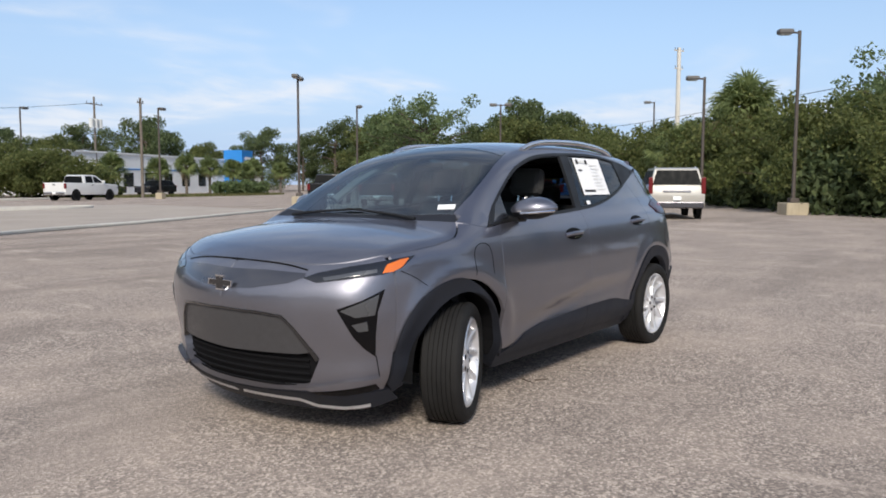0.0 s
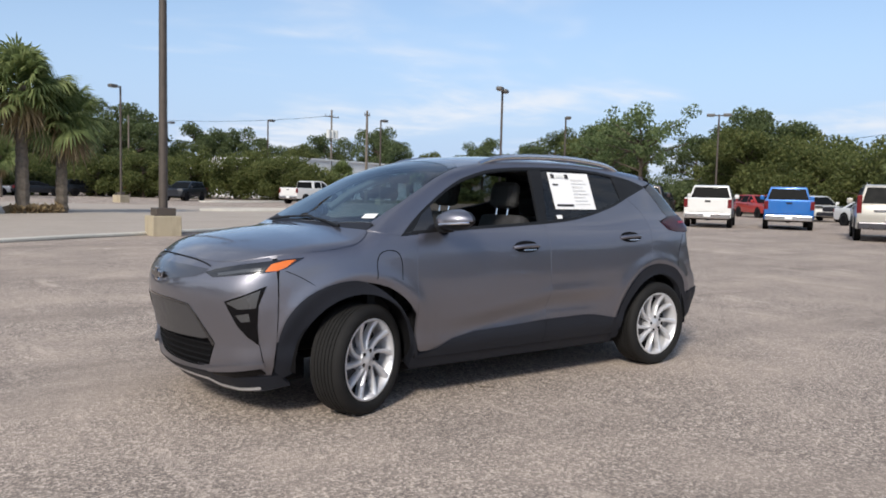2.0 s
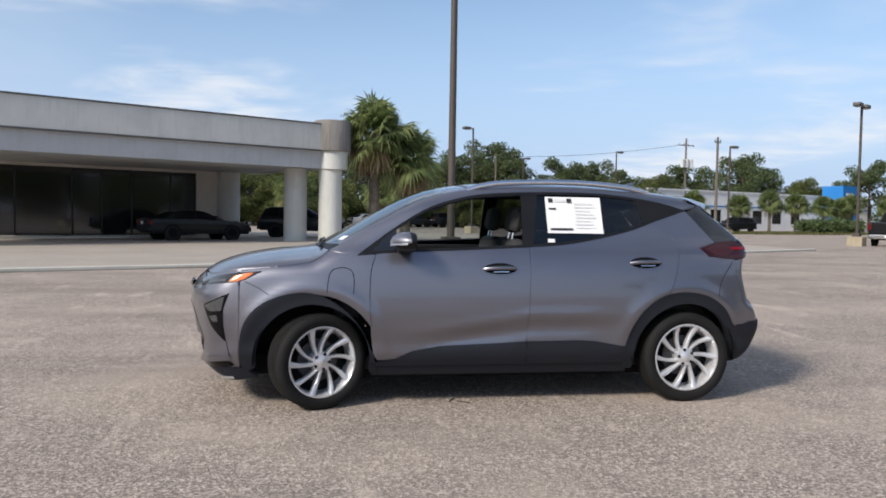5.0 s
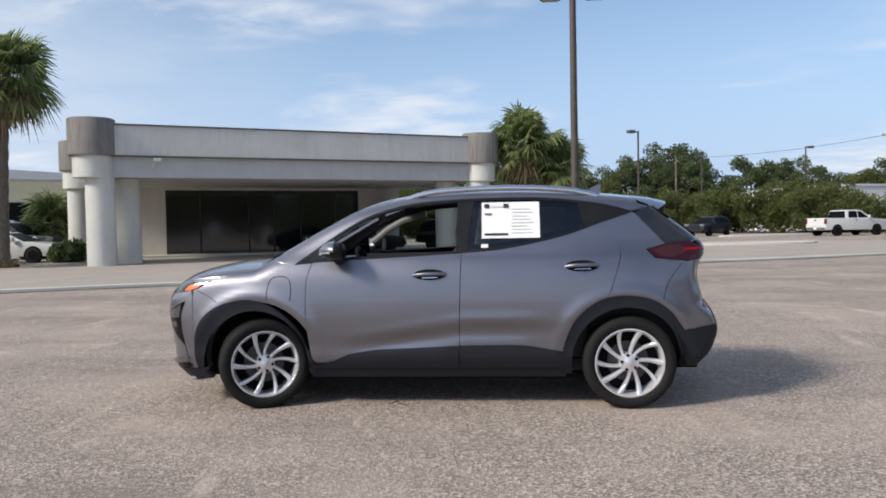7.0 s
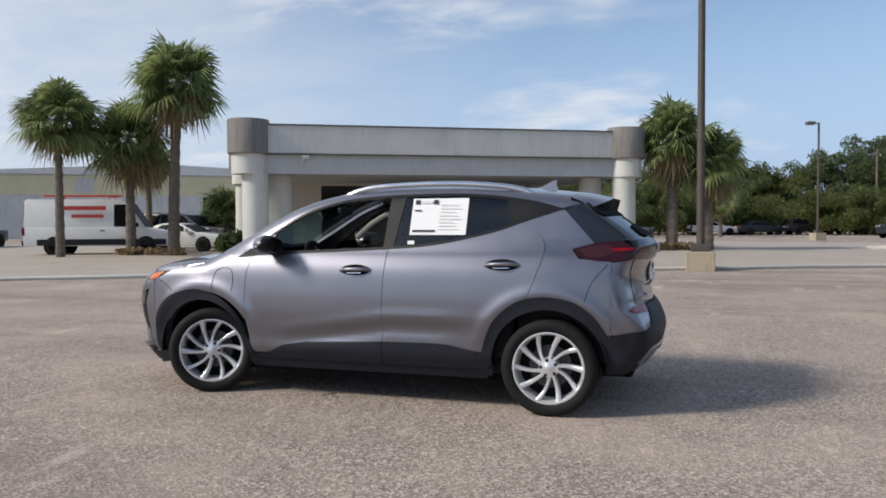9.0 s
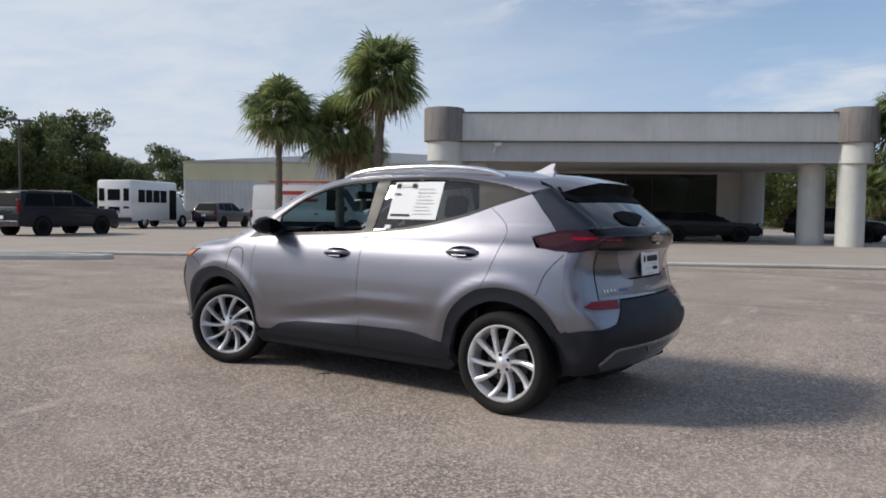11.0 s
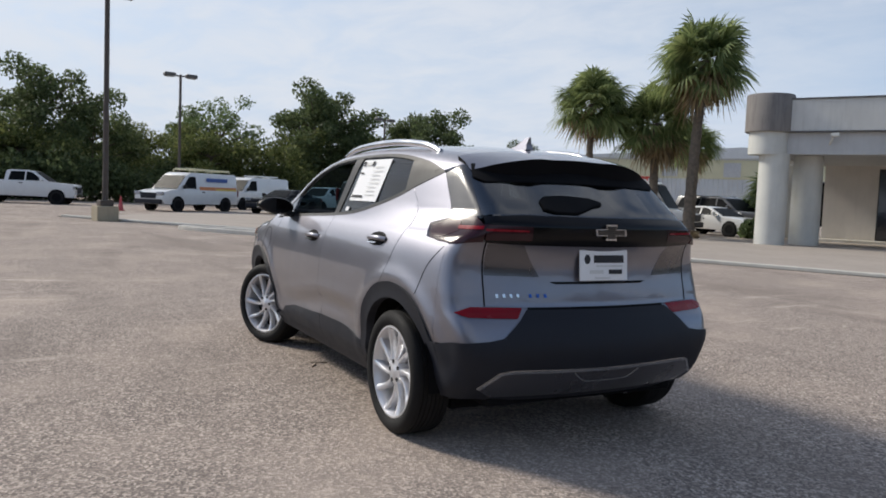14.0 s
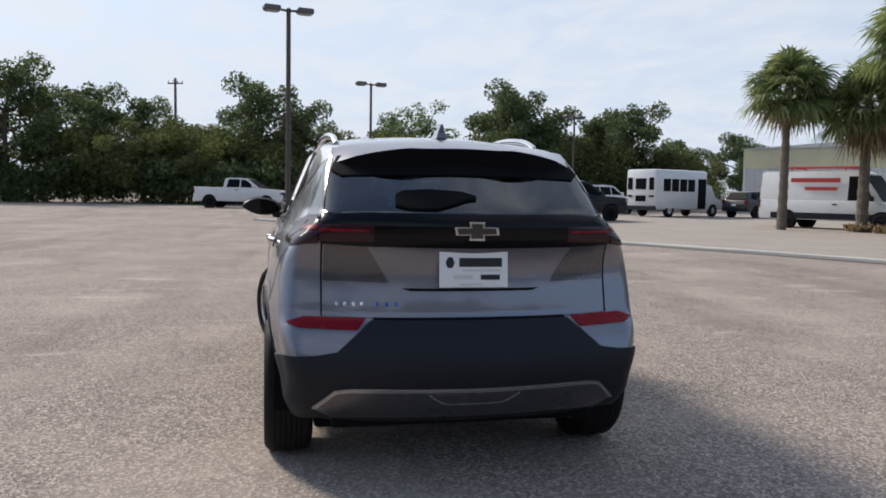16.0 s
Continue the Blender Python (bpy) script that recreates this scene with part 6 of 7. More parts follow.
def tree_shape(seed, h, spread, mat, per=55, leaf=0.34, open_crown=0.0, low=0.22):
    """A tapered trunk with forking limbs and a crown of leaf clumps with gaps."""
    rng = np.random.default_rng(seed)
    t = thing("tree", None, "broad-leaved tree with an uneven dark green crown", "tree", "trees round the lot")
    bm = bmesh.new()
    top = Vector((rng.normal() * 0.3, rng.normal() * 0.3, h * 0.62))
    rod(bm, (0, 0, -0.1), top * 0.5, h * 0.028, h * 0.02, 8)
    rod(bm, top * 0.5, top, h * 0.02, h * 0.01, 7)
    blobs = []
    limbs = 11 + int(rng.integers(0, 4))
    for i in range(limbs):
        s = low + (0.78 - low) * (i + 0.5) / limbs
        a = i * 2.4 + rng.random()
        base = top * min(1.0, s / 0.62)
        reach = spread * (0.45 + 0.55 * math.sin(math.pi * min(1, (s - low) / (0.95 - low) + 0.12))) * (0.75 + 0.5 * rng.random())
        end = Vector((math.cos(a) * reach, math.sin(a) * reach, h * (s + 0.08 + 0.08 * rng.random())))
        rod(bm, base, end, h * 0.011, h * 0.003, 5)
        for k in range(3):
            q = base.lerp(end, 0.55 + 0.25 * k)
            r = spread * (0.20 + 0.15 * rng.random()) * (1 - 0.3 * open_crown)
            blobs.append(((q.x + rng.normal() * 0.25 * spread * 0.6, q.y + rng.normal() * 0.25 * spread * 0.6, q.z + rng.normal() * 0.05 * h), r))
    for k in range(5):
        blobs.append(((top.x + rng.normal() * spread * 0.3, top.y + rng.normal() * spread * 0.3, h * (0.72 + 0.2 * rng.random())), spread * (0.22 + 0.14 * rng.random())))
    part("trunk", bm, M_BARK, t)
    v, f = leaf_cloud(rng, blobs, per * (1 - 0.45 * open_crown), leaf)
    raw("crown", v, f, mat, t)
    return t


SHAPES = [tree_shape(1, 11.0, 4.6, M_LEAF, 190, 0.17), tree_shape(2, 12.5, 4.2, M_LEAF, 200, 0.17), tree_shape(3, 9.5, 4.8, M_LEAF_WARM, 180, 0.17), tree_shape(4, 10.0, 4.0, M_LEAF_PALE, 190, 0.15, 0.8, 0.35), tree_shape(5, 7.0, 4.2, M_LEAF_WARM, 210, 0.15, 0.0, 0.08)]
placed = [False] * 5


def plant(kind, x, y, scale, turn, tall=1.0):
    m = pose(x, y, 0, 0, 0, turn) @ Matrix.Diagonal((scale, scale, scale * tall, 1))
    if not placed[kind]:
        SHAPES[kind].matrix_basis = m
        placed[kind] = True
        return
    ob = copy_thing(SHAPES[kind], Matrix.Identity(4))
    ob.matrix_basis = m


rng = np.random.default_rng(9)
# far woods along the back of the lot, seen over the white building and past the canopy
for i, s in enumerate(np.linspace(0, 1, 24)):
    x, y = 22 + (-96 - 22) * s, -96 - 26 * math.sin(math.pi * min(1, s * 1.1)) + rng.normal() * 4
    plant((0, 1, 0, 2)[i % 4], x, y, 0.86 + 0.16 * rng.random(), rng.random() * 360)
plant(1, -30, -128, 1.2, 10)
# trees behind the parked trucks
for kind, x, y, s in ((3, -62, -53, 0.98), (3, -58, -46, 1.05), (2, -70, -62, 1.1), (0, -76, -66, 1.0), (0, -66, -38, 0.92), (2, -60, -36, 0.85), (0, -72, -44, 0.9), (4, -64, -30, 0.95), (4, -70, -33, 1.1), (1, -84, -58, 0.8), (4, -58, -28, 0.8), (0, -92, -50, 1.0), (2, -86, -74, 1.1), (0, -94, -84, 1.1)):
    plant(kind, x, y, s, rng.random() * 360)
# thicket along the side of the lot
for kind, x, y, s in ((4, -35, -3.5, 0.62), (4, -38, -5.5, 0.75), (4, -42, -8.0, 0.85), (4, -46, -11.5, 0.9), (2, -50, -14.0, 0.62), (4, -54, -18.0, 0.85), (4, -58, -22, 0.8), (4, -33.0, -0.5, 0.65), (4, -32.0, 3.0, 0.7), (2, -38, 0.0, 0.7), (3, -44, -3.0, 0.75), (4, -31, 6.5, 0.7), (3, -41, -1.0, 0.8), (2, -36, 9, 0.8)):
    plant(kind, x, y, s, rng.random() * 360)
# mangrove-like hedge before the far woods
for kind, x, y, s in ((4, -14, -77, 0.62), (4, -18, -75, 0.66), (4, -22, -73, 0.68), (4, -26, -70, 0.70), (4, -29, -66, 0.66), (4, -31, -72, 0.7), (4, 8, -72, 0.8), (4, 1, -74, 0.8), (4, -6, -78, 0.7), (4, 15, -70, 0.9)):
    plant(kind, x, y, s, rng.random() * 360)
# woods at the far end, behind the vans
for kind, x, y, s in ((1, 63, 2.1, 0.86), (0, 66, -1.5, 0.72), (4, 64, 6.5, 0.95), (0, 65, 12.0, 0.78), (1, 63, 16.0, 0.80), (1, 58, 20.5, 0.86), (0, 62, 26, 0.86), (1, 66, 34, 0.9), (4, 74, -5.5, 1.0), (3, 63.5, -11.5, 0.9), (1, 59.6, -19.0, 0.86), (0, 62.5, -21.0, 0.85),
                      (1, 59.4, -30.0, 0.78), (0, 61.5, -27.5, 0.72), (4, 57, -9.5, 0.85), (4, 57.5, -15.5, 0.85), (4, 57.8, -24, 0.9), (4, 58.5, -34, 0.8), (0, 97, -66, 0.95), (2, 91, -70, 0.9), (0, 104, -60, 0.9), (2, 84, -72, 0.8), (4, 59, 9.5, 0.85), (4, 59, 3.5, 0.8), (4, 58, 15, 0.85), (4, 57, 26, 0.9), (4, 58, 32, 0.9), (0, 84, -12, 0.75), (2, 86, 0, 0.72), (1, 90, 10, 0.72)):
    plant(kind, x, y, s, rng.random() * 360)
# unseen trees beyond the thicket, added for the car's paint to reflect
for kind, x, y, s in ((0, -30, 15, 0.95), (2, -28, 23, 1.0), (1, -26, 31, 1.0), (0, -24, 40, 1.05), (4, -31, 19, 1.0), (4, -27, 27, 1.0), (4, -25, 35, 1.0)):
    plant(kind, x, y, s, rng.random() * 360)


def undergrowth(name, line, height, depth, seed, mat, label, per=30):
    r = np.random.default_rng(seed)
    p = spline(line, 8, False)
    blobs = []
    for q in p:
        for k in range(3):
            blobs.append(((q[0] + r.normal() * depth * 0.4, q[1] + r.normal() * depth * 0.4, height * (0.2 + 0.55 * r.random())), height * (0.35 + 0.2 * r.random())))
    v, f = leaf_cloud(r, blobs, per * 2.6, 0.17)
    tagged(raw(name, v, f, mat, None), label, "hedge", kind="stuff")


undergrowth("thicket", [(-29.5, 9), (-31.5, 1), (-34.5, -3.5), (-40, -7.5), (-46, -11.5), (-54, -18), (-62, -25), (-66, -34)], 3.2, 2.0, 21, M_LEAF, "dense dark thicket along the lot's edge", 60)
undergrowth("far_hedge", [(58, 44), (57, 30), (57, 16), (57, 4), (58, -8), (58, -18), (60, -30)], 3.4, 2.5, 22, M_LEAF, "dark undergrowth below the far trees", 60)
undergrowth("back_hedge", [(24, -80), (10, -78), (-4, -82), (-14, -80), (-24, -76), (-31, -70), (-33, -64)], 3.4, 2.5, 23, M_LEAF_WARM, "warm green hedge behind the lot", 60)
undergrowth("portal_shrubs", [(-50, -69), (-54, -70.5), (-58, -72)], 1.6, 1.4, 24, M_LEAF_PALE, "loose shrubs in a planting bed", 60)
undergrowth("far_scrub", [(-56, -40), (-64, -44), (-72, -54), (-80, -66)], 2.6, 2.5, 25, M_LEAF, "dark scrub behind the parked trucks", 50)
undergrowth("showroom_shrub", [(18.6, -25.4), (18.4, -25.9)], 0.9, 0.4, 26, M_LEAF_PALE, "rounded pale shrub beside the columns", 120)
undergrowth("distant_wood", [(40, -104), (10, -112), (-30, -136), (-70, -128), (-104, -112), (-112, -80), (-104, -50), (-84, -34)], 5.5, 4.0, 27, M_LEAF, "distant dark wood behind the lot", 34)
undergrowth("distant_wood", [(112, -70), (98, -50), (92, -20), (92, 5), (86, 30), (78, 50)], 5.0, 4.0, 28, M_LEAF, "distant dark wood behind the lot", 34)
undergrowth("dry_clump", [(-0.9, -30.9), (-1.8, -31.3), (-2.6, -31.7)], 0.32, 0.25, 31, M_FROND_DRY, "fallen dry fronds round the palm trunks", 320)
undergrowth("dry_clump", [(18.4, -21.4), (19.6, -21.6), (21.2, -21.4)], 0.26, 0.25, 32, M_FROND_DRY, "fallen dry fronds round the palm trunks", 320)

# ---- parked vehicles ----
V_WHITE = paint("white_vehicle_paint", (0.72, 0.72, 0.71), metal=0.0, rough=0.35, dirt=0.12)
V_CREAM = paint("pearl_vehicle_paint", (0.46, 0.44, 0.40), metal=0.2, rough=0.35, dirt=0.1)
V_BLUE = paint("bright_blue_paint", (0.012, 0.14, 0.48), metal=0.3, rough=0.33)
V_NAVY = paint("dark_slate_paint", (0.012, 0.015, 0.022), metal=0.0, rough=0.4, dirt=0.02, coat=0.25, shine=0.2)
V_BLACK = paint("black_vehicle_paint", (0.006, 0.0065, 0.008), metal=0.0, rough=0.4, dirt=0.01, coat=0.25, shine=0.2)
V_GREY = paint("grey_vehicle_paint", (0.06, 0.06, 0.064), metal=0.3, rough=0.38, coat=0.5)
V_PLUM = paint("dark_plum_paint", (0.040, 0.022, 0.026), metal=0.2, rough=0.38, dirt=0.03, coat=0.5)
V_TAIL = plain("parked_tail_lens", (0.13, 0.008, 0.010), 0.3, shine=0.3)
V_RED = paint("red_vehicle_paint", (0.45, 0.02, 0.015), metal=0.2, rough=0.32)
V_GLASS = plain("vehicle_glass", (0.006, 0.007, 0.008), 0.45, shine=0.06)
V_STRIPE = plain("orange_stripe", (0.65, 0.25, 0.10), 0.5)
V_STRIPE2 = plain("yellow_stripe", (0.75, 0.55, 0.12), 0.5)
V_LETTER = plain("blue_lettering", (0.06, 0.12, 0.36), 0.5)
V_REDLET = plain("red_lettering", (0.5, 0.05, 0.04), 0.5)


def slab(bm, profile, half, inset=0.0, top_in=None, bevel=0.05):
    """A side profile in x and z, drawn across the width; its upper part may lean inwards."""
    zs = [z for _, z in profile]
    z0, z1 = min(zs), max(zs)
    lean = lambda z: half - (0 if top_in is None else top_in * (z - z0) / (z1 - z0))
    l = [bm.verts.new((x, lean(z), z)) for x, z in profile]
    r = [bm.verts.new((x, -lean(z), z)) for x, z in profile]
    fs = [bm.faces.new(l[::-1]), bm.faces.new(r)]
    for i in range(len(profile)):
        j = (i + 1) % len(profile)
        fs.append(bm.faces.new((l[i], l[j], r[j], r[i])))
    bmesh.ops.recalc_face_normals(bm, faces=fs)
    if bevel:
        es = [e for f in fs for e in f.edges]
        bmesh.ops.bevel(bm, geom=list(set(es)), offset=bevel, segments=2, affect="EDGES", profile=0.6)


def leaning_pane(name, pts, half, z0, z1, top_in, mat, parent_ob):
    """A side pane on a leaning cabin wall, both sides."""
    y = lambda z: half - top_in * (z - z0) / (z1 - z0) + 0.006
    for s in (1, -1):
        v = [(x, s * y(z), z) for x, z in pts]
        v += [(x, s * (y(z) - 0.03), z) for x, z in pts]
        n = len(pts)
        f = [tuple(range(n)), tuple(range(n, 2 * n))[::-1]] + [(i, i + n, (i + 1) % n + n, (i + 1) % n) for i in range(n)]
        raw(name, v, f if s < 0 else [q[::-1] for q in f], mat, parent_ob)


def road_wheel(parent_ob, x, y, r, w=0.22, rim=M_ALLOY):
    hub = thing("wheel", None)
    hub.parent = parent_ob
    s = 1 if y > 0 else -1
    hub.matrix_local = pose(x, y, r, 0, 0, 0 if s > 0 else 180)
    v, f = lathe([(r * 0.62, w * 0.45), (r * 0.9, w * 0.5), (r, w * 0.38), (r, -w * 0.38), (r * 0.9, -w * 0.5), (r * 0.62, -w * 0.45)], 24)
    smooth_angle(raw("tyre", v, f, M_RUBBER, hub), 50)
    v, f = lathe([(0, 0.0), (r * 0.58, 0.0), (r * 0.63, w * 0.42), (r * 0.58, w * 0.46), (r * 0.50, w * 0.1), (0, w * 0.1)], 20, False)
    raw("rim_barrel", v, f, M_DARKIN, hub)
    bm = bmesh.new()
    spoke_set(bm, 6, 0.03, r * 0.6, 0.05, 0.05, 0.03, w * 0.34, w * 0.36, 0.02, 3)
    bmesh.ops.recalc_face_normals(bm, faces=bm.faces)
    part("spokes", bm, rim, hub)


def vehicle(name, m, label, category, group, paint_mat, low, cabin, half, top_in, panes, axles, r, front_screen, rear_screen, tail, extra=None, bumper=M_CLAD, rim=M_ALLOY, belt=None):
    """A parked vehicle from its side profiles: body, cabin, panes, wheels, lamps and bumpers. It faces +x."""
    t = thing(name, m, label, category, group)
    bm = bmesh.new()
    slab(bm, low, half, bevel=0.06)
    smooth_angle(part("body", bm, paint_mat, t), 35)
    bm = bmesh.new()
    slab(bm, cabin, half - 0.04, top_in=top_in, bevel=0.05)
    smooth_angle(part("cabin", bm, paint_mat, t), 35)
    zs = [z for _, z in cabin]
    z0, z1 = min(zs), max(zs)
    for pts in panes:
        leaning_pane("side_window", pts, half - 0.04, z0, z1, top_in, V_GLASS, t)
    lean = lambda z: half - 0.04 - top_in * (z - z0) / (z1 - z0)
    for nm, line in (("windscreen", front_screen), ("rear_window", rear_screen)):
        if line:
            (xa, za), (xb, zb), o = line
            v = [(xa, lean(za) - 0.08, za), (xa, -lean(za) + 0.08, za), (xb, -lean(zb) + 0.08, zb), (xb, lean(zb) - 0.08, zb)]
            v = [(x + o, y, z + 0.012) for x, y, z in v] + [(x - o, y, z - 0.012) for x, y, z in v]
            f = [(0, 1, 2, 3), (7, 6, 5, 4), (0, 4, 5, 1), (1, 5, 6, 2), (2, 6, 7, 3), (3, 7, 4, 0)]
            raw(nm, v, f, V_GLASS, t)
    x0, x1 = min(x for x, _ in low), max(x for x, _ in low)
    for x in axles:
        for s in (1, -1):
            bm = bmesh.new()
            bmesh.ops.create_cone(bm, cap_ends=True, segments=24, radius1=r * 1.18, radius2=r * 1.18, depth=0.05, matrix=pose(x, s * (half - 0.018), r, 90, 0, 0))
            part("wheel_arch", bm, M_DARKIN, t)
            road_wheel(t, x, s * (half - 0.085), r, 0.22, rim)
    block("rear_bumper", x0 - 0.06, x0 + 0.10, -half + 0.04, half - 0.04, 0.42, 0.66, bumper, t, "", 0.04)
    block("front_bumper", x1 - 0.10, x1 + 0.06, -half + 0.06, half - 0.06, 0.38, 0.62, bumper, t, "", 0.04)
    (ta, tb, tw) = tail
    for s in (1, -1):
        block("tail_lamp", x0 - 0.015, x0 + 0.10, min(s * (half - tw), s * (half + 0.008)), max(s * (half - tw), s * (half + 0.008)), ta, tb, V_TAIL, t, "", 0.015)
        block("headlight", x1 - 0.14, x1 + 0.012, min(s * (half - 0.42), s * (half + 0.006)), max(s * (half - 0.42), s * (half + 0.006)), ta - 0.02, ta + 0.16, M_LAMPGREY, t, "", 0.02)
    block("number_plate", x0 - 0.075, x0 - 0.06, -0.15, 0.15, 0.72 if category != "pickup truck" else 0.5, 0.86 if category != "pickup truck" else 0.64, M_PAPER, t)
    block("grille", x1 - 0.02, x1 + 0.02, -half * 0.55, half * 0.55, 0.66, ta + 0.1, M_CLAD, t, "", 0.01)
    if belt:
        for s in (1, -1):
            block("door_mirror", belt[0] - 0.08, belt[0] + 0.06, min(s * half, s * (half + 0.2)), max(s * half, s * (half + 0.2)), belt[1], belt[1] + 0.2, paint_mat if category != "van" else M_TRIM, t, "", 0.04)
    for s in (1, -1):
        for xx in panes[0][:1]:
            block("door_handle", -0.15, 0.05, min(s * half, s * (half + 0.02)), max(s * half, s * (half + 0.02)), z0 - 0.12, z0 - 0.07, M_TRIM, t)
    return t


def pickup(m, mat, label, tailgate=None):
    low = [(-2.85, 0.45), (2.75, 0.40), (2.86, 0.7), (2.84, 1.10), (2.70, 1.20), (1.35, 1.28), (-0.95, 1.30), (-0.98, 1.32), (-2.85, 1.34)]
    cabin = [(-0.95, 1.27), (1.45, 1.27), (0.62, 1.88), (0.3, 1.93), (-0.65, 1.93), (-0.85, 1.88)]
    t = vehicle("pickup_truck", m, label, "pickup truck", "parked vehicles", mat, low, cabin, 1.0, 0.2,
                [[(1.15, 1.33), (0.52, 1.80), (0.22, 1.84), (0.20, 1.33)], [(0.12, 1.33), (0.14, 1.84), (-0.60, 1.84), (-0.72, 1.33)]],
                (1.85, -1.80), 0.40, ((1.40, 1.31), (0.66, 1.85), 0.02), ((-0.955, 1.36), (-0.865, 1.82), -0.02), (0.90, 1.28, 0.16), bumper=M_CHROME, belt=(1.05, 1.32))
    # solid near-black slab: the open bed's shade is put into its colour
    block("bed_shade", -2.74, -1.0, -0.86, 0.86, 1.30, 1.352, M_DARKIN, t)
    block("tailgate", -2.885, -2.82, -0.80, 0.80, 0.72, 1.30, mat, t, "", 0.02)
    block("gate_handle", -2.895, -2.88, -0.12, 0.12, 1.14, 1.22, M_TRIM, t)
    bm = bmesh.new()
    rod(bm, (-2.3, 0, 0.42), (1.8, 0, 0.42), 0.12, None, 8)
    box(bm, -1.95, -1.65, -0.8, 0.8, 0.34, 0.46, 0.02)
    part("chassis", bm, M_DARKIN, t)
    return t


def big_suv(m, mat, label):
    low = [(-2.62, 0.42), (2.55, 0.38), (2.68, 0.6), (2.66, 1.06), (2.5, 1.15), (1.35, 1.22), (-2.60, 1.24), (-2.66, 0.9)]
    cabin = [(-2.60, 1.18), (1.45, 1.18), (0.55, 1.84), (0.2, 1.91), (-2.25, 1.91), (-2.42, 1.86)]
    t = vehicle("suv", m, label, "suv", "parked vehicles", mat, low, cabin, 1.0, 0.19,
                [[(1.12, 1.28), (0.45, 1.77), (0.18, 1.81), (0.18, 1.28)], [(0.10, 1.28), (0.10, 1.81), (-0.82, 1.81), (-0.86, 1.28)], [(-0.94, 1.28), (-0.90, 1.81), (-2.12, 1.80), (-2.35, 1.28)]],
                (1.65, -1.52), 0.40, ((1.40, 1.23), (0.60, 1.80), 0.02), ((-2.585, 1.28), (-2.43, 1.80), -0.02), (0.95, 1.55, 0.14), bumper=M_PANEL, belt=(1.0, 1.26))
    for s in (1, -1):
        block("roof_rail", -2.0, 0.2, s * 0.72 - 0.025, s * 0.72 + 0.025, 1.91, 1.955, M_CHROME, t)
    block("tailgate_trim", -2.70, -2.64, -0.5, 0.5, 1.02, 1.08, M_CHROME, t)
    return t


def small_suv(m, mat, label, name="suv"):
    low = [(-2.2, 0.38), (2.15, 0.34), (2.28, 0.55), (2.24, 0.88), (1.95, 0.98), (1.05, 1.06), (-2.18, 1.10), (-2.28, 0.8)]
    cabin = [(-2.15, 1.04), (1.2, 1.02), (0.25, 1.60), (-0.1, 1.66), (-1.6, 1.64), (-1.85, 1.58)]
    return vehicle(name, m, label, "suv", "parked vehicles", mat, low, cabin, 0.92, 0.2,
                   [[(0.85, 1.10), (0.15, 1.54), (-0.12, 1.58), (-0.12, 1.10)], [(-0.20, 1.10), (-0.20, 1.58), (-1.08, 1.57), (-1.15, 1.10)], [(-1.22, 1.12), (-1.16, 1.56), (-1.60, 1.54), (-1.85, 1.2)]],
                   (1.4, -1.35), 0.36, ((1.14, 1.07), (0.30, 1.56), 0.02), ((-2.12, 1.14), (-1.87, 1.54), -0.02), (0.86, 1.1, 0.2), belt=(0.8, 1.08))


def sedan(m, mat, label):
    low = [(-2.3, 0.32), (2.25, 0.28), (2.36, 0.5), (2.30, 0.72), (1.9, 0.84), (0.95, 0.94), (-1.5, 0.98), (-2.28, 0.98), (-2.36, 0.7)]
    cabin = [(-1.75, 0.93), (1.05, 0.90), (0.15, 1.33), (-0.25, 1.38), (-0.85, 1.36), (-1.2, 1.28)]
    return vehicle("car", m, label, "car", "parked vehicles", mat, low, cabin, 0.92, 0.24,
                   [[(0.72, 0.97), (0.08, 1.28), (-0.25, 1.32), (-0.25, 0.97)], [(-0.32, 0.97), (-0.32, 1.31), (-0.85, 1.29), (-1.35, 0.99)]],
                   (1.42, -1.38), 0.34, ((0.98, 0.95), (0.20, 1.30), 0.02), ((-1.68, 0.98), (-1.22, 1.26), -0.02), (0.72, 0.92, 0.4), belt=(0.6, 0.94))


def cargo_van(m, label, tall=2.08, mat=V_WHITE, long=0.0):
    back = -2.75 - long
    low = [(back, 0.40), (2.65, 0.36), (2.82, 0.6), (2.78, 0.98), (2.2, 1.12), (1.55, 1.20), (back - 0.03, 1.2)]
    cabin = [(back - 0.01, 1.14), (1.75, 1.14), (0.98, tall - 0.12), (0.7, tall), (back + 0.13, tall), (back + 0.03, tall - 0.08)]
    return vehicle("van", m, label, "van", "parked vehicles", mat, low, cabin, 1.0, 0.12,
                   [[(1.42, 1.22), (0.88, tall - 0.22), (0.42, tall - 0.22), (0.42, 1.22)]],
                   (1.75, -1.75 - long * 0.5), 0.37, ((1.70, 1.20), (1.04, tall - 0.18), 0.02), ((back - 0.015, 1.3), (back + 0.015, tall - 0.25), -0.02), (0.85, 1.2, 0.14), bumper=M_CLAD, belt=(1.4, 1.2))


def heading(dx, dy):
    return math.degrees(math.atan2(dy, dx))


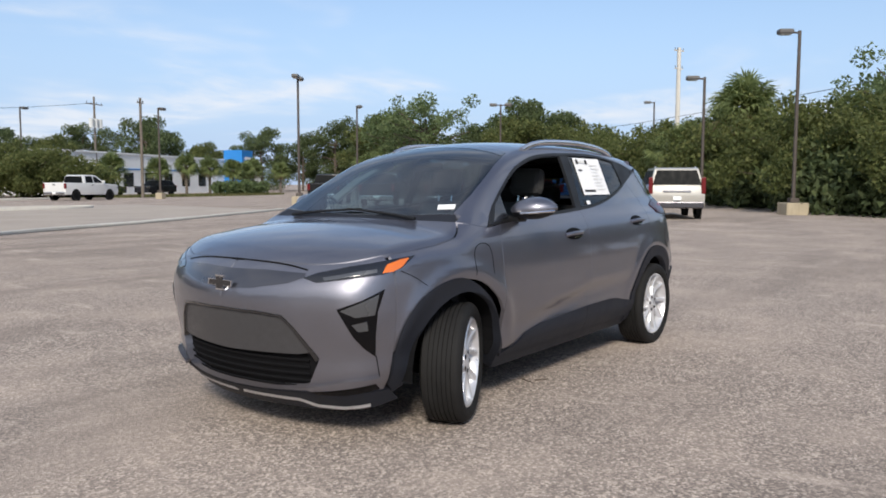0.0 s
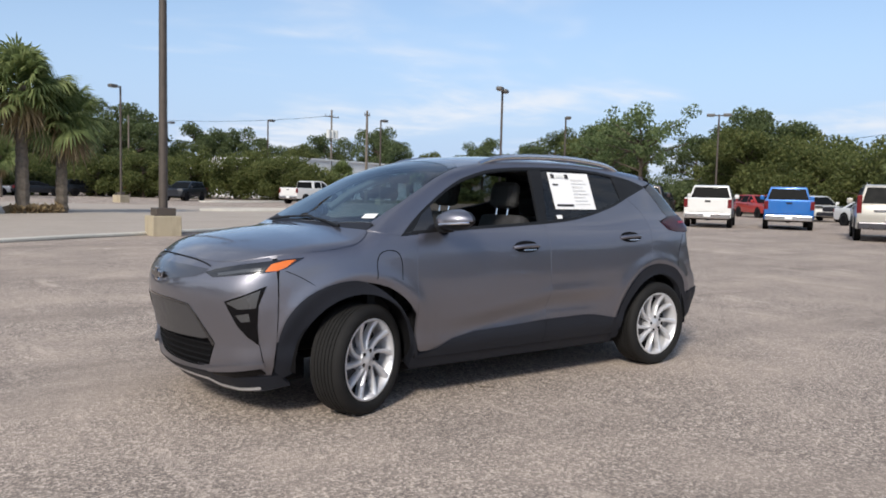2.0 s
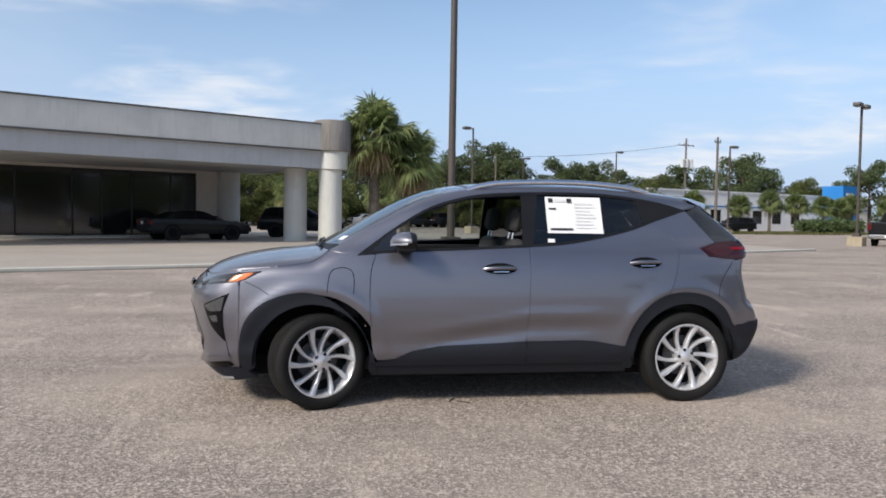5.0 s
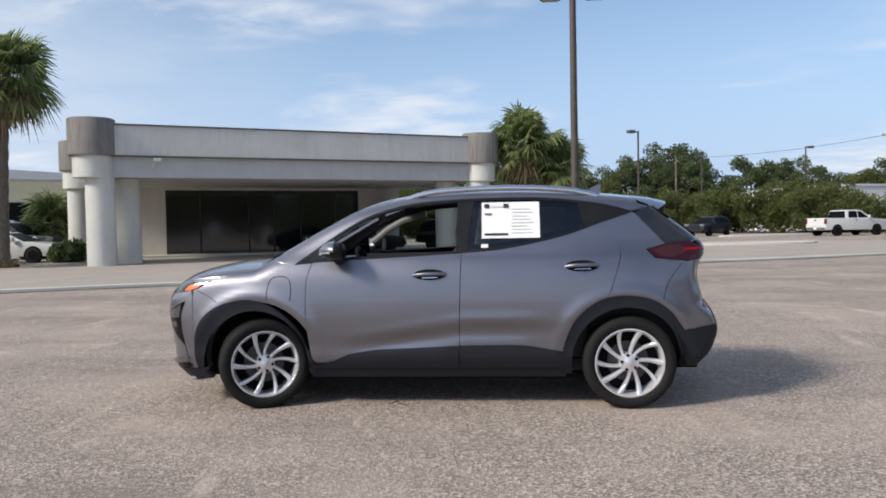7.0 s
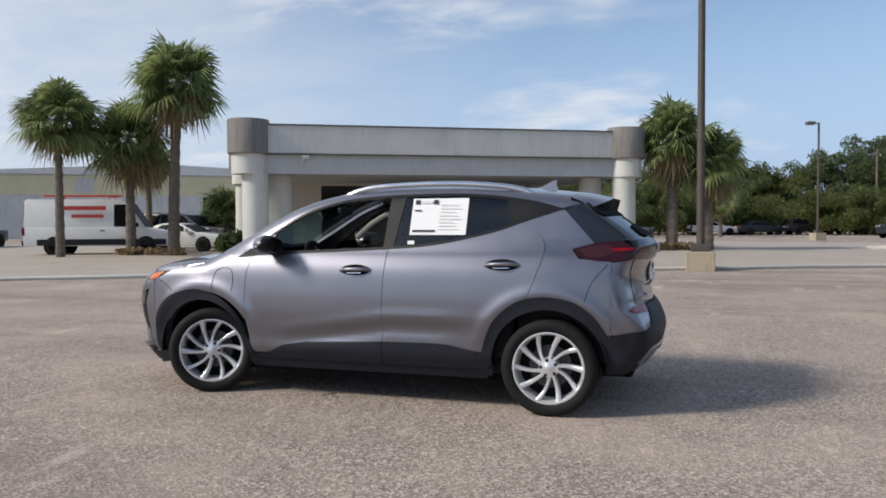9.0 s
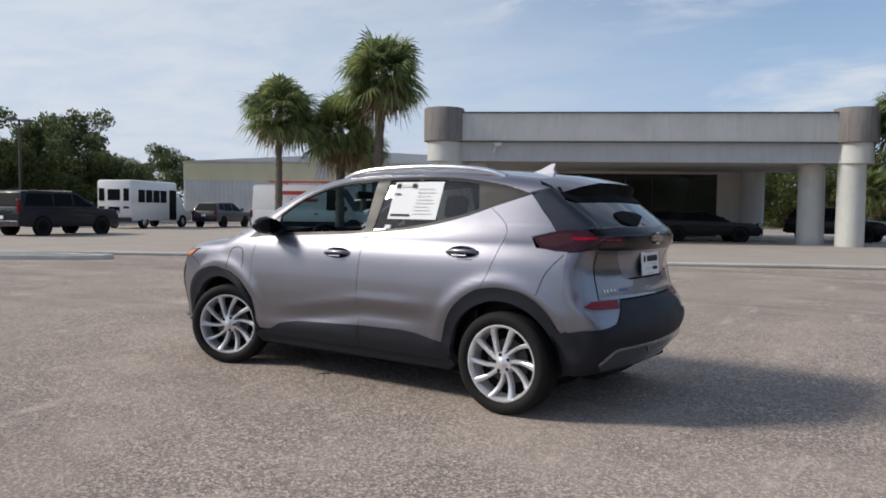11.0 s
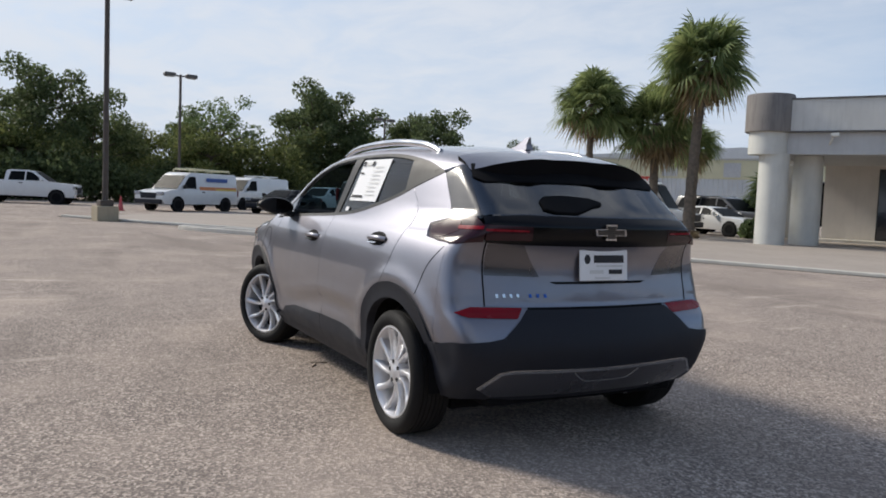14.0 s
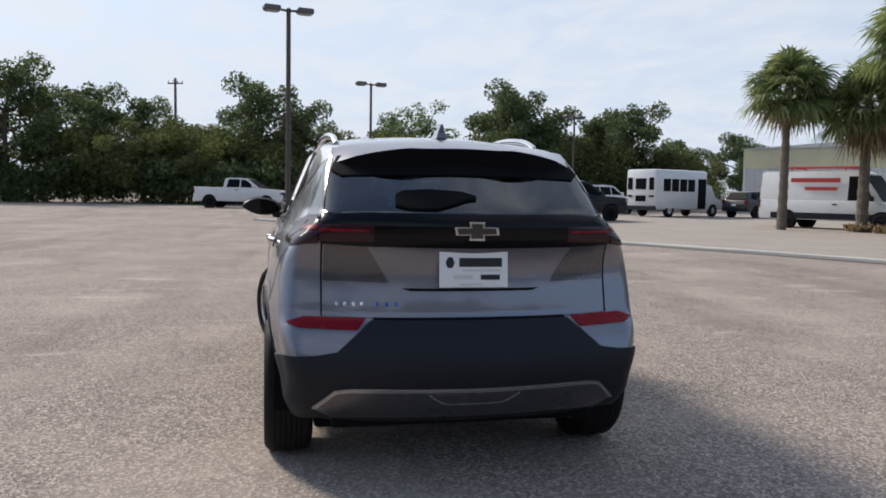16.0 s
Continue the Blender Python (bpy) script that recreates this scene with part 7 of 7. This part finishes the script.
# vans and trucks at the far end
service = cargo_van(pose(38.9, -4.9, 0, 0, 0, heading(-3.8, 5.4)), "white service van with ladders and an orange stripe")
for s in (1, -1):
    block("orange_stripe", -2.6, 0.2, s * 0.99 - 0.012, s * 0.99 + 0.012, 1.16, 1.34, V_STRIPE, service)
    block("yellow_stripe", -2.6, -1.0, s * 0.99 - 0.016, s * 0.99 + 0.016, 1.16, 1.25, V_STRIPE2, service)
    block("lettering_bar", -1.9, -0.3, s * 0.955 - 0.012, s * 0.955 + 0.012, 1.62, 1.82, V_LETTER, service)
bm = bmesh.new()
for y in (-0.55, -0.25, 0.2, 0.5):
    rod(bm, (-2.5, y, 2.26), (0.5, y, 2.30), 0.035, None, 6)
for i in range(10):
    rod(bm, (-2.4 + 0.3 * i, -0.55, 2.26), (-2.4 + 0.3 * i, -0.25, 2.26), 0.02, None, 5)
    rod(bm, (-2.4 + 0.3 * i, 0.2, 2.27), (-2.4 + 0.3 * i, 0.5, 2.27), 0.02, None, 5)
for x in (-2.2, -0.8, 0.4):
    rod(bm, (x, -0.8, 2.05), (x, -0.8, 2.24), 0.03, None, 6)
    rod(bm, (x, 0.8, 2.05), (x, 0.8, 2.24), 0.03, None, 6)
    rod(bm, (x, -0.8, 2.23), (x, 0.8, 2.23), 0.03, None, 6)
part("ladder_rack", bm, M_SHEETYELLOW, service, "roof rack with two ladders")
cone = thing("traffic_cone", pose(36.3, -1.2, 0), "orange traffic cone beside the van", "cone")
bm = bmesh.new()
box(bm, -0.18, 0.18, -0.18, 0.18, 0, 0.04, 0.01)
bmesh.ops.create_cone(bm, cap_ends=True, segments=14, radius1=0.14, radius2=0.03, depth=0.7, matrix=pose(0, 0, 0.38))
part("cone_body", bm, V_RED, cone)
van2 = cargo_van(pose(46.0, -10.0, 0, 0, 0, heading(-3, 4.5)), "white cargo van parked before the trees")
bm = bmesh.new()
for y in (-0.4, 0.4):
    rod(bm, (-2.2, y, 2.2), (0.2, y, 2.2), 0.03, None, 6)
for x in (-1.8, -0.2):
    rod(bm, (x, -0.7, 2.1), (x, 0.7, 2.18), 0.03, None, 6)
part("rack", bm, M_SHEETWHITE, van2)
sedan(pose(38.0, -10.0, 0, 0, 0, heading(-3.8, 5.0)), V_BLACK, "black coupe parked on the asphalt")
big_suv(pose(30.3, -13.2, 0, 0, 0, heading(1.2, -5.2)), V_NAVY, "dark slate large suv parked beside the kerb")
small_suv(pose(43.0, -14.0, 0, 0, 0, heading(-3, 4)), V_WHITE, "white suv parked between vans")
small_suv(pose(46.5, -14.8, 0, 0, 0, heading(-3, 4)), V_WHITE, "white suv parked before the trees")
pickup(pose(46.6, 3.0, 0, 0, 0, heading(-0.25, -0.97)), V_WHITE, "white long-bed work truck parked by the trees")
big_suv(pose(43.5, -20.5, 0, 0, 0, heading(2, -5)), V_WHITE, "white boxy suv parked beside the bus")
small_suv(pose(38.5, -29.0, 0, 0, 0, heading(1.5, -4)), V_GREY, "grey suv parked before the warehouse")
sedan(pose(21.5, -26.2, 0, 0, 0, heading(-0.993, -0.115)), V_WHITE, "white sedan parked beside the van")
big_suv(pose(24.3, -29.8, 0, 0, 0, heading(-0.993, -0.115)), V_GREY, "grey suv parked behind the palms")
ladder_van = cargo_van(pose(22.79, -22.41, 0, 0, 0, heading(-0.872, -0.490)), "white high-roof van with a red ladder", 2.42, long=0.5)
for s in (1, -1):
    block("lettering_bar", -1.9, 0.1, s * 0.95 - 0.012, s * 0.95 + 0.012, 1.95, 2.13, V_REDLET, ladder_van)
    block("lettering_bar", -1.3, 0.0, s * 0.965 - 0.012, s * 0.965 + 0.012, 1.62, 1.76, V_REDLET, ladder_van)
    block("lower_cladding", -2.70, 2.60, s * 1.0 - 0.012, s * 1.0 + 0.012, 0.42, 0.68, M_CLAD, ladder_van)
bm = bmesh.new()
for y in (-0.35, 0.05):
    rod(bm, (-2.6, y, 2.59), (0.6, y, 2.59), 0.04, None, 6)
for i in range(11):
    rod(bm, (-2.5 + 0.3 * i, -0.35, 2.59), (-2.5 + 0.3 * i, 0.05, 2.59), 0.02, None, 5)
for x in (-2.0, 0.2):
    rod(bm, (x, -0.7, 2.40), (x, -0.7, 2.55), 0.03, None, 6)
    rod(bm, (x, 0.7, 2.40), (x, 0.7, 2.55), 0.03, None, 6)
    rod(bm, (x, -0.7, 2.55), (x, 0.7, 2.55), 0.03, None, 6)
part("ladder", bm, V_REDLET, ladder_van, "red ladder on a roof rack")

# shuttle bus
bus = thing("shuttle_bus", pose(38.9, -23.3, 0, 0, 0, -66), "white shuttle bus with dark windows", "bus")
bm = bmesh.new()
box(bm, -3.0, 2.0, -1.12, 1.12, 0.45, 2.85, 0.14)
smooth_angle(part("body", bm, V_WHITE, bus), 40)
bm = bmesh.new()
slab(bm, [(1.9, 0.42), (3.9, 0.40), (3.95, 1.0), (3.1, 1.2), (2.6, 1.95), (1.9, 2.1)], 1.0, bevel=0.06)
part("cab", bm, V_WHITE, bus)
for s in (1, -1):
    for i in range(4):
        block("side_window", -2.3 + 0.78 * i, -1.62 + 0.78 * i, s * 1.122 - 0.012, s * 1.122 + 0.012, 1.55, 2.3, V_GLASS, bus, "", 0.01)
    block("door", 1.05, 1.85, s * 1.122 - 0.014, s * 1.122 + 0.014, 0.5, 2.35, V_GLASS, bus)
    block("tail_lamp_cluster", -3.02, -2.98, min(s * 0.62, s * 0.98), max(s * 0.62, s * 0.98), 1.18, 1.30, M_DARKRED, bus)
    block("rear_window", -3.018, -2.985, min(s * 0.62, s * 0.98), max(s * 0.62, s * 0.98), 1.62, 2.35, V_GLASS, bus, "", 0.01)
    for x in (2.75, -1.6):
        road_wheel(bus, x, s * 0.98, 0.40, 0.26, M_SHEETWHITE)
block("emergency_door_window", -3.018, -2.985, -0.4, 0.4, 1.65, 2.3, V_GLASS, bus, "", 0.01)
block("lower_door_window", -3.018, -2.985, -0.38, 0.38, 0.92, 1.28, V_GLASS, bus, "", 0.01)
block("rear_bumper", -3.14, -2.96, -1.12, 1.12, 0.42, 0.66, M_CLAD, bus)

# trucks and cars by the thicket
big_suv(pose(-25.4, -8.1, 0, 0, 0, heading(-0.885, -0.466)), V_CREAM, "pearl white large suv parked alone")
pickup(pose(-30.9, -14.9, 0, 0, 0, heading(-0.86, -0.52)), V_BLUE, "bright blue pickup truck parked on the asphalt")
pickup(pose(-28.6, -17.4, 0, 0, 0, heading(-0.86, -0.52)), V_WHITE, "white pickup truck parked on the asphalt")
pickup(pose(-30.2, -22.6, 0, 0, 0, heading(-0.84, -0.54)), V_PLUM, "dark plum pickup truck parked on the asphalt")
pickup(pose(-29.8, -26.8, 0, 0, 0, heading(-0.86, -0.50)), V_BLACK, "black pickup truck parked on the asphalt")
pickup(pose(-31.8, -33.4, 0, 0, 0, heading(-0.80, -0.58)), V_BLACK, "black pickup truck parked on the asphalt")
small_suv(pose(-48.5, -27.0, 0, 0, 0, 60), V_RED, "red car parked at the lot's far side")
small_suv(pose(-42, -31, 0, 0, 0, 30), V_BLACK, "black suv parked at the lot's far side")
small_suv(pose(-46, -21.5, 0, 0, 0, 50), V_WHITE, "white suv parked by the thicket")
sedan(pose(-39, -14.5, 0, 0, 0, 60), V_WHITE, "white sedan parked by the thicket")
# cars at the back of the lot
pickup(pose(-26.2, -54.5, 0, 0, 0, heading(-0.9, -0.35)), V_WHITE, "white pickup truck parked at the back of the lot")
sedan(pose(-36, -69, 0, 0, 0, 20), V_NAVY, "dark blue sedan parked at the white building")
small_suv(pose(-42.5, -70, 0, 0, 0, 20), V_BLACK, "black suv parked at the white building")
small_suv(pose(-17.8, -61.6, 0, 0, 0, heading(0.5, 0.5)), V_NAVY, "dark suv parked by the hedge")
sedan(pose(-17.5, -83, 0, 0, 0, 20), V_RED, "red car parked before the woods")
small_suv(pose(-13.0, -78, 0, 0, 0, 200), V_NAVY, "navy suv parked before the woods")
sedan(pose(-8.5, -76, 0, 0, 0, 200), V_NAVY, "navy sedan parked before the woods")
sedan(pose(-4.0, -75, 0, 0, 0, 200), V_WHITE, "white sedan parked before the woods")
small_suv(pose(2.2, -37.0, 0, 0, 0, heading(-0.85, 0.05)), V_BLACK, "black suv parked behind the columns")
sedan(pose(7.0, -31.2, 0, 0, 0, heading(-0.866, -0.5)), V_BLACK, "black sedan parked under the canopy")
